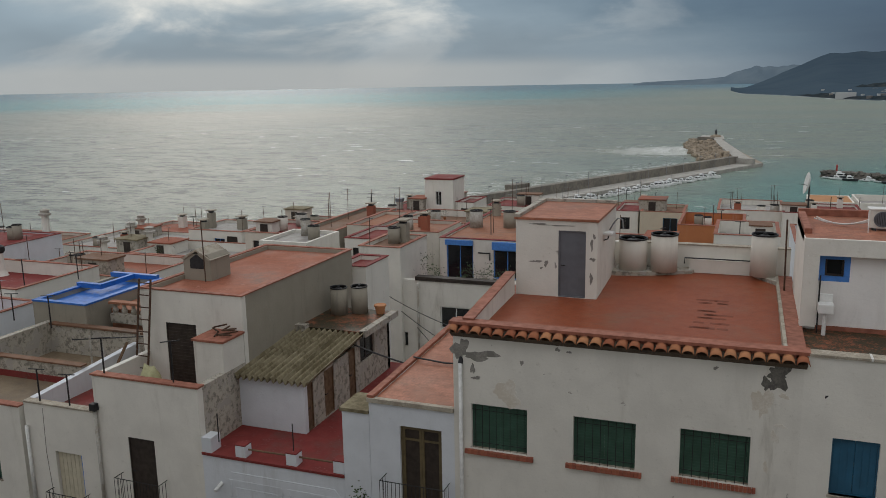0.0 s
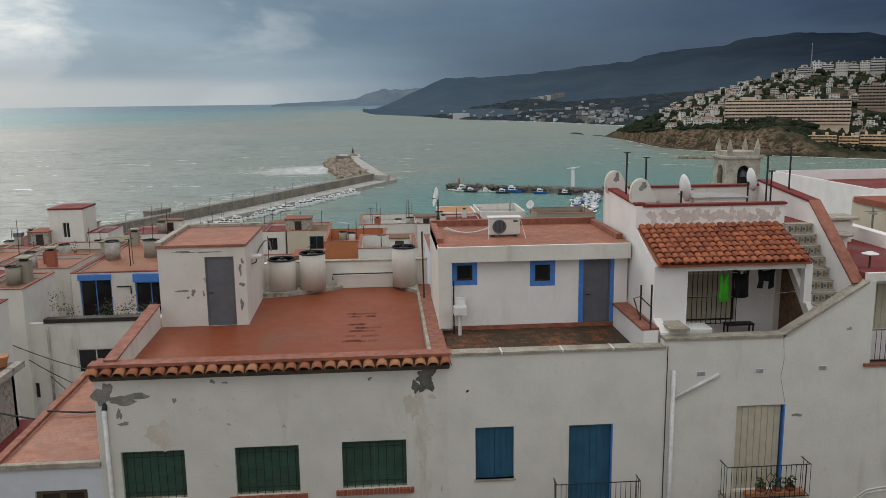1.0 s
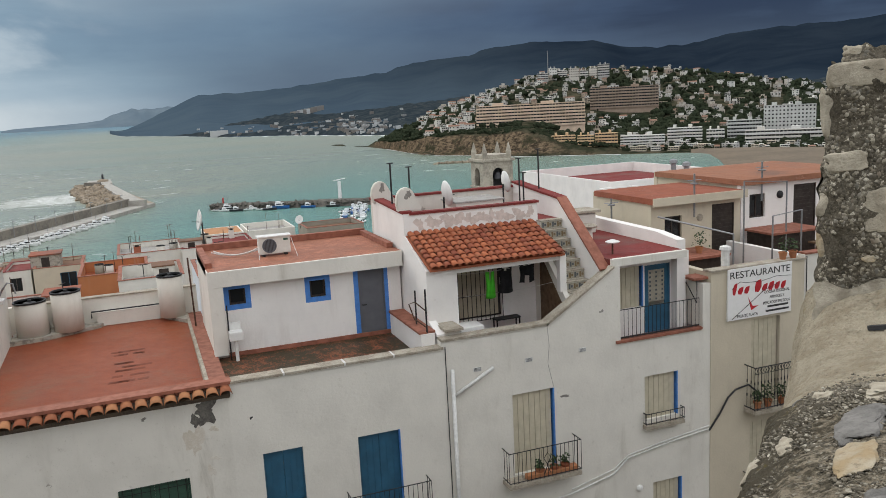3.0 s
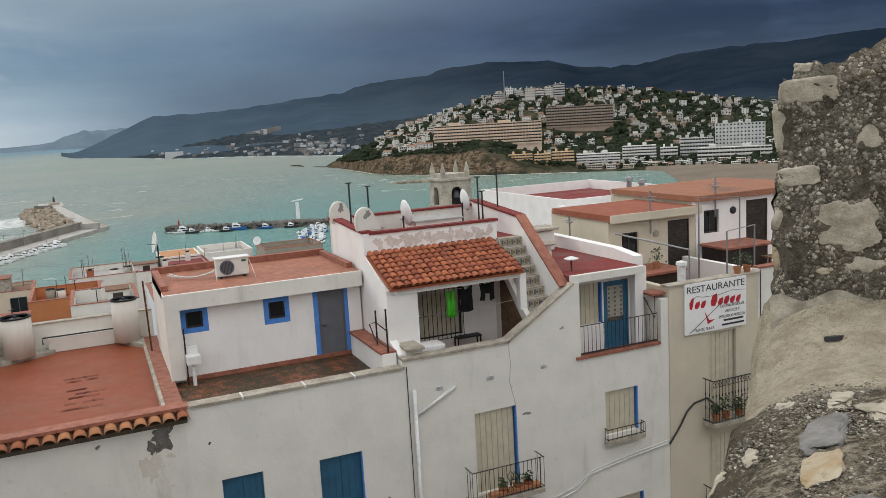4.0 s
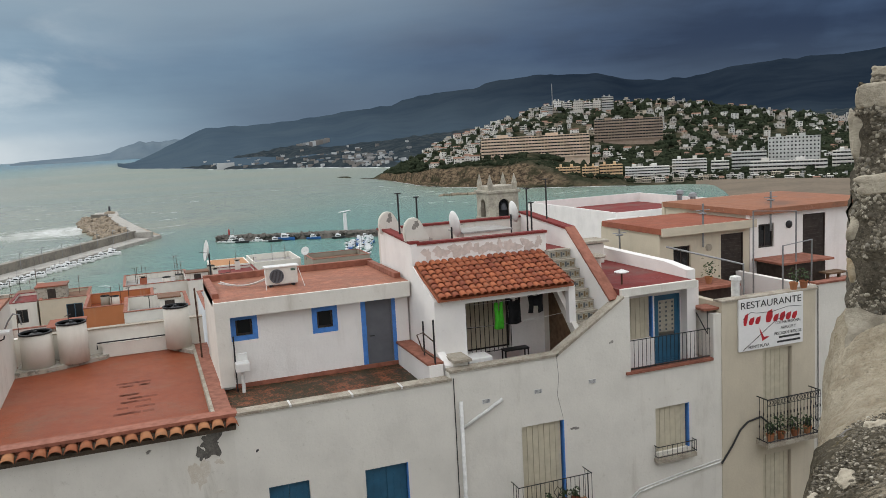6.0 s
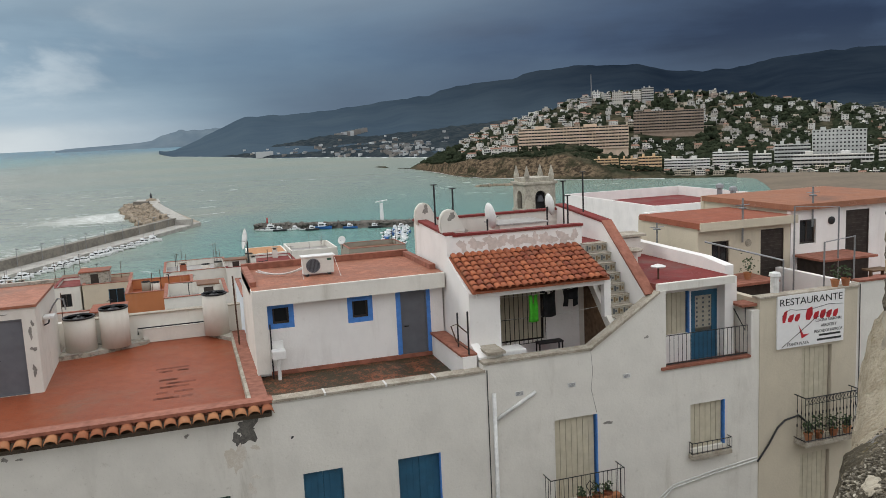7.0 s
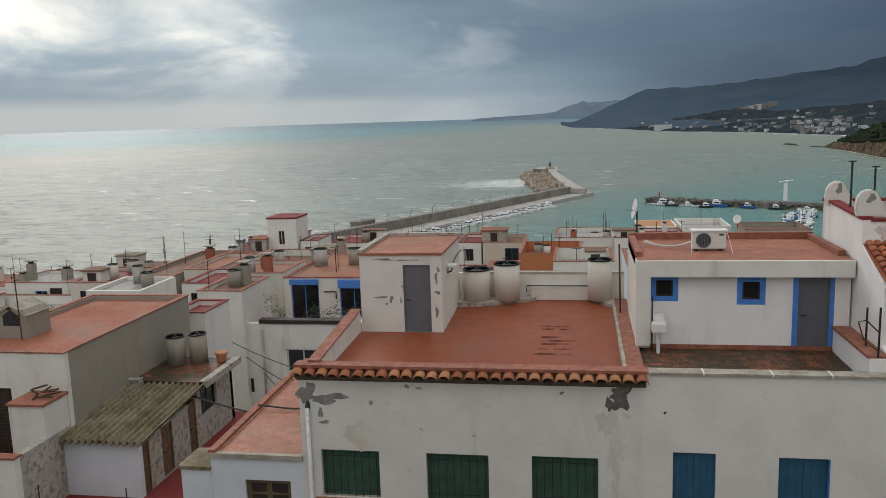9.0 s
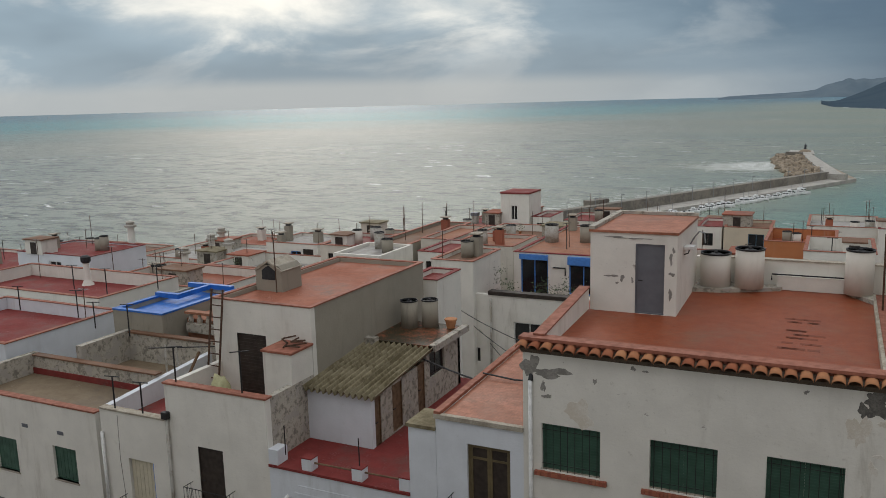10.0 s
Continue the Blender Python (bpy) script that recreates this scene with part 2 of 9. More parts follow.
STONE_CAP = rock("weathered_coping", (0.40, 0.36, 0.29), (0.26, 0.22, 0.17), 3.0, 0.01)
TILE_OCHRE = clay("ochre_clay_tile", (0.44, 0.205, 0.095), (0.27, 0.085, 0.042))
TILE_RED = clay("red_clay_tile", (0.42, 0.135, 0.062), (0.22, 0.062, 0.036))
BRICK = clay("red_brick", (0.36, 0.12, 0.07), (0.27, 0.085, 0.055))
BLUE = plain("bright_blue_paint", (0.07, 0.23, 0.62), 0.5)
TEAL_BLUE = plain("deep_blue_shutter_paint", (0.026, 0.118, 0.205), 0.5, wear=0.3, scale=3)
GREEN = plain("dark_green_paint", (0.050, 0.118, 0.082), 0.55, wear=0.35, scale=3)
GREY_DOOR = plain("grey_painted_steel", (0.13, 0.135, 0.15), 0.5, wear=0.2, scale=3)
BROWN_DOOR = plain("dark_brown_wood", (0.036, 0.024, 0.017), 0.7, wear=0.45, scale=5)
WOOD = plain("old_brown_wood", (0.17, 0.10, 0.05), 0.75, wear=0.5, scale=6)
OLIVE_WOOD = plain("olive_brown_paint", (0.14, 0.105, 0.05), 0.6, wear=0.35, scale=5)
IRON = plain("black_wrought_iron", (0.012, 0.012, 0.013), 0.6, 0.0)
RUST = plain("rusty_steel", (0.12, 0.065, 0.04), 0.8, 0.3, wear=0.5)
STEEL = plain("galvanised_steel", (0.30, 0.305, 0.31), 0.5, 0.7)
PIPE = plain("white_pvc", (0.70, 0.69, 0.66), 0.5)
CABLE = plain("black_cable", (0.025, 0.025, 0.025), 0.6)
BLIND = plain("cream_slatted_blind", (0.56, 0.505, 0.375), 0.7, wear=0.2, scale=4)
FIBRE = rock("grey_fibre_cement", (0.46, 0.44, 0.40), (0.30, 0.27, 0.22), 2.0, 0.006)
TANK = plaster("off_white_tank", (0.64, 0.60, 0.53), (0.34, 0.31, 0.25), grime=0.3)
ASBESTOS = rock("mossy_fibre_cement", (0.235, 0.20, 0.125), (0.12, 0.096, 0.05), 1.2, 0.01)
APPLIANCE = plain("ivory_enamel", (0.68, 0.66, 0.60), 0.4, wear=0.12)
DARK = plain("dark_interior", (0.02, 0.02, 0.022), 0.7)
GREEN_CLOTH = plain("neon_green_cloth", (0.12, 0.72, 0.05), 0.9)
BLACK_CLOTH = plain("black_cloth", (0.012, 0.012, 0.014), 0.95)
SIGN_WHITE = plain("white_sign_board", (0.80, 0.79, 0.77), 0.4, wear=0.06)
SIGN_BLACK = plain("black_lettering", (0.03, 0.03, 0.03), 0.5)
SIGN_RED = plain("red_lettering", (0.50, 0.02, 0.03), 0.4)
PATTERN = plain("ochre_glaze", (0.22, 0.15, 0.07), 0.35)
PATTERN_GREY = plain("grey_glaze", (0.10, 0.11, 0.12), 0.3)
GLAZE = plain("cream_glaze", (0.40, 0.37, 0.30), 0.35)
def build_sill(n, pos, s):
    big, mid, fine, grit = n.noise(pos, 1.3, 5, 0.6), n.noise(pos, 7, 8, 0.7), n.noise(pos, 34, 6, 0.7), n.noise(pos, 95, 3, 0.6)
    # a pale mortar repair covers the end that meets the merlon
    along = n.vec("DOT_PRODUCT", pos, (0.735, 0.678, 0.0))
    repair = n.span(n.math("ADD", along, n.math("MULTIPLY", n.math("SUBTRACT", mid, 0.5), 1.6)), 3.15, 3.40)
    old = n.mix(n.span(mid, 0.35, 0.65), (0.40, 0.34, 0.25), (0.25, 0.205, 0.145))
    fresh = n.mix(n.span(mid, 0.38, 0.62), (0.56, 0.49, 0.37), (0.42, 0.35, 0.25))
    tone = n.mix(repair, old, fresh)
    cell = n.add("ShaderNodeTexVoronoi", Vector=pos, Scale=52.0)
    chips = n.math("MULTIPLY", n.span(cell.outputs[0], 0.46, 0.30), n.span(n.add("ShaderNodeSeparateXYZ", i0=cell.outputs[1]).outputs[0], 0.45, 0.55))
    tone = n.mix(n.math("MULTIPLY", chips, n.math("SUBTRACT", 0.85, n.math("MULTIPLY", repair, 0.6))), tone, (0.48, 0.43, 0.34))
    growth = n.span(n.math("ADD", n.math("MULTIPLY", big, 0.75), n.math("MULTIPLY", fine, 0.75)), 0.62, 0.76)
    growth = n.math("MULTIPLY", growth, n.math("SUBTRACT", 0.80, n.math("MULTIPLY", repair, 0.7)))
    tone = n.mix(growth, tone, (0.048, 0.042, 0.028))
    tone = n.mix(n.math("MULTIPLY", n.span(grit, 0.56, 0.68), n.math("SUBTRACT", 0.7, n.math("MULTIPLY", repair, 0.4))), tone, (0.07, 0.06, 0.045))
    tone = n.mix(n.math("MULTIPLY", n.span(n.noise(n.vec("ADD", pos, (5, 2, 9)), 9, 6, 0.7), 0.64, 0.70), 0.5), tone, (0.20, 0.15, 0.04))
    n.put(s.inputs["Base Color"], tone)
    s.inputs["Roughness"].default_value = 0.96
    s.inputs["Specular IOR Level"].default_value = 0.1
    h = n.math("ADD", n.math("ADD", mid, n.math("MULTIPLY", fine, 0.6)), n.math("ADD", n.math("MULTIPLY", grit, 0.25), n.math("MULTIPLY", chips, 0.35)))
    bump(n, s, h, 1.0, 0.05)


SILL = material("lichened_parapet_mortar", build_sill)


def build_merlon(n, pos, s):
    mid, fine, grit = n.noise(pos, 6, 7, 0.65), n.noise(pos, 38, 6, 0.7), n.noise(pos, 110, 3, 0.6)
    # dark mortar, darkened further for the shade in the gaps between pebbles
    tone = n.mix(n.span(mid, 0.36, 0.66), (0.15, 0.13, 0.098), (0.075, 0.064, 0.047))
    tone = n.mix(n.math("MULTIPLY", n.span(fine, 0.46, 0.62), 0.75), tone, (0.045, 0.039, 0.030))
    tone = n.mix(n.math("MULTIPLY", n.span(grit, 0.58, 0.7), 0.5), tone, (0.32, 0.28, 0.22))
    height = n.add("ShaderNodeSeparateXYZ", i0=pos).outputs[2]
    crust = n.math("MULTIPLY", n.span(n.math("ADD", height, n.math("MULTIPLY", mid, 0.2)), 0.24, 0.34), n.span(n.noise(pos, 8, 5, 0.6), 0.54, 0.62))
    tone = n.mix(n.math("MULTIPLY", crust, 0.45), tone, (0.36, 0.26, 0.06))
    n.put(s.inputs["Base Color"], tone)
    s.inputs["Roughness"].default_value = 0.97
    s.inputs["Specular IOR Level"].default_value = 0.1
    bump(n, s, n.math("ADD", mid, n.math("MULTIPLY", fine, 0.6)), 1.0, 0.03)


MERLON = material("dark_pebbly_mortar", build_merlon)


def dressed(name, a, b):
    """Pale cut stone with grain and shallow pits."""
    def build(n, pos, s):
        mid, fine = n.noise(pos, 9, 7, 0.62), n.noise(pos, 60, 5, 0.65)
        tone = n.mix(n.span(mid, 0.35, 0.68), a, b)
        tone = n.mix(n.math("MULTIPLY", n.span(fine, 0.55, 0.72), 0.5), tone, tuple(c * 0.4 for c in a))
        n.put(s.inputs["Base Color"], tone)
        s.inputs["Roughness"].default_value = 0.95
        s.inputs["Specular IOR Level"].default_value = 0.15
        bump(n, s, n.math("ADD", mid, n.math("MULTIPLY", fine, 0.4)), 0.9, 0.025)
    return material(name, build)


PALE_STONE = dressed("pale_cut_limestone", (0.50, 0.445, 0.35), (0.31, 0.27, 0.205))
COLLAR = dressed("weathered_grey_mortar", (0.43, 0.385, 0.305), (0.25, 0.22, 0.17))
GREY_STONE = dressed("grey_field_stone", (0.27, 0.255, 0.235), (0.15, 0.142, 0.13))
OCHRE_STONE = dressed("ochre_field_stone", (0.47, 0.41, 0.31), (0.38, 0.28, 0.16))
CASTLE = rock("old_rampart_stone", (0.25, 0.215, 0.16), (0.085, 0.076, 0.058), 2.2, 0.03, lichen=0.8)
STREET = rock("street_paving", (0.22, 0.20, 0.18), (0.14, 0.13, 0.12), 1.0, 0.02)
QUAY = rock("quay_concrete", (0.42, 0.40, 0.36), (0.30, 0.28, 0.25), 0.3, 0.03)
BOULDER = rock("breakwater_stone", (0.33, 0.265, 0.19), (0.20, 0.165, 0.125), 0.5, 0.2)
TOWER_STONE = rock("church_stone", (0.46, 0.42, 0.34), (0.27, 0.245, 0.20), 0.8, 0.03)
HOTEL = plain("salmon_render", (0.74, 0.57, 0.43), 0.85, scale=0.3)
FAR_BROWN = plain("brown_render", (0.36, 0.27, 0.205), 0.85, scale=0.3)
OCHRE = plain("ochre_render", (0.68, 0.47, 0.28), 0.85, scale=0.3)
FAR_WHITE = plaster("far_white_render", (0.70, 0.69, 0.66), dirt=(0.30, 0.27, 0.23), grime=0.5, tint_random=0.45)
# far white render again in a shaded tone, the shade put into its colour
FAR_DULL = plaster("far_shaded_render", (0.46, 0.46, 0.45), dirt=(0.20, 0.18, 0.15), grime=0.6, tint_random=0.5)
FAR_GREY = plain("far_grey_render", (0.58, 0.58, 0.55), 0.8, scale=0.3)
FAR_ROOF = plain("far_clay_roof", (0.27, 0.145, 0.095), 0.85, scale=0.5)
SAND = rock("wet_sand", (0.165, 0.125, 0.085), (0.12, 0.095, 0.065), 0.05, 0.05)
BOAT_WHITE = plain("white_boat_hull", (0.78, 0.78, 0.77), 0.3, wear=0.06)
BOAT_BLUE = plain("blue_boat_hull", (0.03, 0.13, 0.38), 0.35)
BOAT_DARK = plain("dark_boat_hull", (0.035, 0.035, 0.04), 0.4)
RED_PAINT = plain("red_paint", (0.42, 0.03, 0.025), 0.45)
DISH = plain("white_dish", (0.74, 0.73, 0.70), 0.5, wear=0.12)


def build_glass(n, pos, s):
    s.inputs["Base Color"].default_value = (0.012, 0.014, 0.016, 1)
    s.inputs["Roughness"].default_value = 0.12


GLASS = material("dark_window_glass", build_glass)


def build_leaf(n, pos, s):
    tone = n.noise(pos, 5, 4)
    n.put(s.inputs["Base Color"], n.mix(n.span(tone, 0.3, 0.7), (0.022, 0.048, 0.016), (0.062, 0.092, 0.032)))
    s.inputs["Roughness"].default_value = 0.7


LEAF = material("green_leaf", build_leaf)


def build_pine(n, pos, s):
    tone, r = n.noise(pos, 0.06, 4), n.add("ShaderNodeNewGeometry").outputs["Random Per Island"]
    n.put(s.inputs["Base Color"], n.mix(n.math("ADD", n.math("MULTIPLY", tone, 0.5), n.math("MULTIPLY", r, 0.5)), (0.014, 0.021, 0.013), (0.045, 0.052, 0.031)))
    s.inputs["Specular IOR Level"].default_value = 0.0
    s.inputs["Roughness"].default_value = 0.9


PINE = material("dark_pine", build_pine)


def build_hill(n, pos, s):
    big, mid, fine = n.noise(pos, 0.012, 6, 0.6), n.noise(pos, 0.07, 6, 0.65), n.noise(n.mapped(pos, (1, 1, 2.2)), 0.22, 6, 0.7)
    slope = n.add("ShaderNodeSeparateXYZ", i0=n.add("ShaderNodeNewGeometry").outputs["Normal"]).outputs[2]
    scrub = n.mix(n.span(mid, 0.4, 0.65), (0.025, 0.030, 0.018), (0.095, 0.083, 0.055))
    stone = n.mix(n.span(fine, 0.38, 0.62), (0.05, 0.038, 0.027), (0.24, 0.175, 0.115))
    growth = n.math("MULTIPLY", n.span(n.math("ADD", mid, n.math("MULTIPLY", fine, 0.5)), 0.78, 0.88), 0.9)
    stone = n.mix(growth, stone, (0.035, 0.038, 0.022))
    n.put(s.inputs["Base Color"], n.mix(n.span(n.math("ADD", slope, n.math("MULTIPLY", n.math("SUBTRACT", big, 0.5), 0.5)), 0.74, 0.94), stone, scrub))
    s.inputs["Specular IOR Level"].default_value = 0.0
    s.inputs["Roughness"].default_value = 1.0
    bump(n, s, n.math("ADD", mid, n.math("MULTIPLY", fine, 0.5)), 0.9, 5.0)


HILL = material("scrub_hillside", build_hill)


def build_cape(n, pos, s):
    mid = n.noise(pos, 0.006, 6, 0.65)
    # the cape's colour carries the pale haze of the distance
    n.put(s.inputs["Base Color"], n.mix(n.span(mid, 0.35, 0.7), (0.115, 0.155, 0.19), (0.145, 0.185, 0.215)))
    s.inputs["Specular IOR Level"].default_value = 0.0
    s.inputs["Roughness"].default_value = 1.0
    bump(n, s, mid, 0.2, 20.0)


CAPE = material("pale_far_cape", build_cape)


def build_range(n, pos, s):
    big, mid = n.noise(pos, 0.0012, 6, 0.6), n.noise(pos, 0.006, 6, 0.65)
    # distance haze is put into these colours, thick in the west, thin in the east
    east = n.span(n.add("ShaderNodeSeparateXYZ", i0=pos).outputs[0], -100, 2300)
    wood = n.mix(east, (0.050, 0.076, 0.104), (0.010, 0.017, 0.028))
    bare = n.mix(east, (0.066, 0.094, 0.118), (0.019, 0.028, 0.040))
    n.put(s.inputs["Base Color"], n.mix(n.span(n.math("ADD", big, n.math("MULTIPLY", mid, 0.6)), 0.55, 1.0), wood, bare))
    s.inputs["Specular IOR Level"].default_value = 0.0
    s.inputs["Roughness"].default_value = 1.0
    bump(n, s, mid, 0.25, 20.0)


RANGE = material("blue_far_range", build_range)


def build_foothill(n, pos, s):
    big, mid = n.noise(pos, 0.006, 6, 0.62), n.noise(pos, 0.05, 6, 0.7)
    # dark woods with some of the far range's blue haze put into their colour
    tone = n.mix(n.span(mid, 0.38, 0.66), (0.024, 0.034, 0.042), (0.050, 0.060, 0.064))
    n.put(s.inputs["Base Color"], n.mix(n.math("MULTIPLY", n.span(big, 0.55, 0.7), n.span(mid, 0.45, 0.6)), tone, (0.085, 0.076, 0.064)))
    s.inputs["Specular IOR Level"].default_value = 0.0
    s.inputs["Roughness"].default_value = 1.0
    bump(n, s, mid, 0.8, 8.0)


HILL_FAR = material("wooded_foothill", build_foothill)


def build_sea(n, pos, s):
    flatpos = n.mapped(pos, (1, 1, 0))
    sep = n.add("ShaderNodeSeparateXYZ", i0=flatpos)
    far = n.vec("LENGTH", flatpos)
    drift = n.noise(flatpos, 0.004, 5, 0.6)
    drift2 = n.noise(n.mapped(flatpos, (0.0012, 0.004, 0)), 1.0, 4)
    # brown silt outside the harbour, milky teal inside it, grey-green in the bay, clear turquoise far out
    side = n.math("ADD", n.math("SUBTRACT", sep.outputs[0], n.math("MULTIPLY", sep.outputs[1], 0.42)), 200.0)
    inner = n.span(n.math("ADD", side, n.math("MULTIPLY", n.math("SUBTRACT", drift, 0.5), 160)), -20.0, 110.0)
    bay = n.span(n.math("ADD", sep.outputs[0], n.math("MULTIPLY", n.math("SUBTRACT", drift, 0.5), 300)), -330.0, 60.0)
    silt = n.mix(n.span(drift, 0.35, 0.65), (0.325, 0.328, 0.270), (0.245, 0.266, 0.225))
    green = n.mix(n.span(drift2, 0.40, 0.62), (0.250, 0.262, 0.198), (0.205, 0.245, 0.200))
    silt = n.mix(bay, silt, green)
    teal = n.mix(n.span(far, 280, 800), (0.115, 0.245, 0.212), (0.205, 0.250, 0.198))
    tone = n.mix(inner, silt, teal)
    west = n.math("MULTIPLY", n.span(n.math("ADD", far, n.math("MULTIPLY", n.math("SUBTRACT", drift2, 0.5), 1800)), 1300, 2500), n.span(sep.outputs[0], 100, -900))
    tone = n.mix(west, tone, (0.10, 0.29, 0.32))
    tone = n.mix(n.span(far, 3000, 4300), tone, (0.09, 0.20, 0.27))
    # swell and chop; shade in the swell's troughs is put into the colour
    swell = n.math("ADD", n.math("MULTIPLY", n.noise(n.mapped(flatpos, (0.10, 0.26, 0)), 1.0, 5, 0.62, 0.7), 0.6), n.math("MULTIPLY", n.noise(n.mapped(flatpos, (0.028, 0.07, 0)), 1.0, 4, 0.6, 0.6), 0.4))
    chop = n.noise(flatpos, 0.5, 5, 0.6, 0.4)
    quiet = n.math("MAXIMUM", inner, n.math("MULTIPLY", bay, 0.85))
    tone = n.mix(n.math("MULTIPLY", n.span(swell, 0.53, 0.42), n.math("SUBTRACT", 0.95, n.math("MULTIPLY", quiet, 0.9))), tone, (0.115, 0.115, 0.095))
    # whitecaps, and surf along the outer face of the breakwater
    caps = n.noise(n.mapped(flatpos, (0.03, 0.075, 0)), 1.0, 7, 0.62, 0.8)
    spots = n.noise(flatpos, 0.006, 3)
    foam = n.math("MULTIPLY", n.span(caps, 0.635, 0.69), n.span(spots, 0.46, 0.60))
    foam = n.math("MULTIPLY", foam, n.math("SUBTRACT", 1.0, n.math("MULTIPLY", inner, n.span(far, 700, 450))))
    wall = n.math("ADD", n.math("ADD", n.math("MULTIPLY", sep.outputs[0], -0.90), n.math("MULTIPLY", sep.outputs[1], 0.437)), -203.3)
    along = n.math("ADD", n.math("MULTIPLY", sep.outputs[0], 0.437), n.math("MULTIPLY", sep.outputs[1], 0.90))
    near = n.math("MULTIPLY", n.span(wall, 80, 0), n.math("MULTIPLY", n.span(wall, -14, -4), n.math("MULTIPLY", n.span(along, 150, 210), n.span(along, 470, 400))))
    head = n.math("MULTIPLY", n.span(n.vec("DISTANCE", flatpos, (-46, 545, 0)), 80, 12), n.span(sep.outputs[0], -15, -42))
    near = n.math("MAXIMUM", near, head)
    lace = n.noise(n.mapped(flatpos, (0.10, 0.15, 0)), 1.0, 8, 0.72, 1.8)
    crest = n.noise(n.mapped(flatpos, (0.018, 0.05, 0)), 1.0, 3, 0.5, 0.6)
    milk = n.math("MULTIPLY", near, n.span(n.math("ADD", n.math("MULTIPLY", crest, 0.7), n.math("MULTIPLY", near, 0.35)), 0.36, 0.72))
    surf = n.math("MULTIPLY", n.math("MAXIMUM", near, milk), n.span(n.math("ADD", lace, n.math("ADD", n.math("MULTIPLY", near, 0.16), n.math("MULTIPLY", milk, 0.05))), 0.63, 0.80))
    surf = n.math("ADD", surf, n.math("MULTIPLY", milk, 0.10))
    foam = n.math("ADD", foam, n.math("MULTIPLY", surf, 0.85), clamp=True)
    tone = n.mix(foam, tone, (0.78, 0.79, 0.77))
    n.put(s.inputs["Base Color"], tone)
    n.put(s.inputs["Roughness"], n.math("ADD", n.span(far, 150, 2500, 0.24, 0.38), n.math("MULTIPLY", foam, 0.4)))
    s.inputs["IOR"].default_value = 1.333
    s.inputs["Specular IOR Level"].default_value = 0.36
    h = n.math("ADD", n.math("MULTIPLY", swell, n.math("SUBTRACT", 1.0, n.math("MULTIPLY", quiet, 0.72))), n.math("MULTIPLY", chop, 0.16))
    bump(n, s, h, 0.9, 3.5)


SEA = material("silty_sea_water", build_sea)

# ---- building helpers
def finish(name, bm, mat, smooth=False):
    bmesh.ops.recalc_face_normals(bm, faces=bm.faces[:])
    me = bpy.data.meshes.new(name)
    bm.to_mesh(me)
    bm.free()
    me.materials.append(mat)
    if smooth:
        for p in me.polygons:
            p.use_smooth = True
    return me


def thing(name, label, category, at=(0, 0, 0), group="", kind=""):
    e = tagged(new(name), label, category, group, kind)
    e.empty_display_size = 0.2
    e.location = at
    return e


def world_of(ob):
    return world_of(ob.parent) @ ob.matrix_parent_inverse @ ob.matrix_basis if ob.parent else Matrix.Translation(ob.location)


def under(ob, parent):
    ob.parent = parent
    ob.matrix_parent_inverse = world_of(parent).inverted()
    return ob


def part(name, bm, mat, parent=None, label="", smooth=False):
    ob = new(name, finish(name, bm, mat, smooth) if isinstance(bm, bmesh.types.BMesh) else bm)
    if parent:
        under(ob, parent)
    if label:
        ob["label"] = label
    return ob


def single(name, bm, mat, label, category, group="", kind="", smooth=False):
    return tagged(new(name, finish(name, bm, mat, smooth)), label, category, group, kind)


def quad(bm, *pts):
    return bm.faces.new([bm.verts.new(p) for p in pts])


def box(bm, x0, x1, y0, y1, z0, z1, taper=0.0):
    t = taper
    v = [bm.verts.new(p) for p in ((x0, y0, z0), (x1, y0, z0), (x1, y1, z0), (x0, y1, z0),
                                   (x0 + t, y0 + t, z1), (x1 - t, y0 + t, z1), (x1 - t, y1 - t, z1), (x0 + t, y1 - t, z1))]
    for f in ((3, 2, 1, 0), (4, 5, 6, 7), (0, 1, 5, 4), (1, 2, 6, 5), (2, 3, 7, 6), (3, 0, 4, 7)):
        bm.faces.new([v[i] for i in f])
    return v


def boxes(*rows):
    bm = bmesh.new()
    for r in rows:
        box(bm, *r)
    return bm


def soft_box(x0, x1, y0, y1, z0, z1, r=0.02, n=2):
    bm = boxes((x0, x1, y0, y1, z0, z1))
    bmesh.ops.bevel(bm, geom=bm.edges[:], offset=r, segments=n, affect="EDGES", profile=0.6)
    return bm


def prism(bm, outline, axis, c0, c1):
    """A flat outline of (a, z) pushed along y (axis 'x': a is x) or along x (axis 'y': a is y)."""
    at = (lambda a, z, c: (a, c, z)) if axis == "x" else (lambda a, z, c: (c, a, z))
    p = [bm.verts.new(at(a, z, c0)) for a, z in outline]
    q = [bm.verts.new(at(a, z, c1)) for a, z in outline]
    bm.faces.new(p)
    bm.faces.new(q[::-1])
    for i in range(len(p)):
        j = (i + 1) % len(p)
        bm.faces.new((p[i], q[i], q[j], p[j]))
    return bm


def rod(bm, a, b, r, n=6, r2=None):
    a, b = Vector(a), Vector(b)
    m = (b - a).to_track_quat("Z", "Y").to_matrix()
    ring = [m @ Vector((math.cos(2 * math.pi * i / n), math.sin(2 * math.pi * i / n), 0)) for i in range(n)]
    p = [bm.verts.new(a + v * r) for v in ring]
    q = [bm.verts.new(b + v * (r if r2 is None else r2)) for v in ring]
    for i in range(n):
        bm.faces.new((p[i], p[(i + 1) % n], q[(i + 1) % n], q[i]))
    bm.faces.new(p[::-1])
    bm.faces.new(q)
    return bm


def rods(r, *pairs, n=6):
    bm = bmesh.new()
    for a, b in pairs:
        rod(bm, a, b, r, n)
    return bm


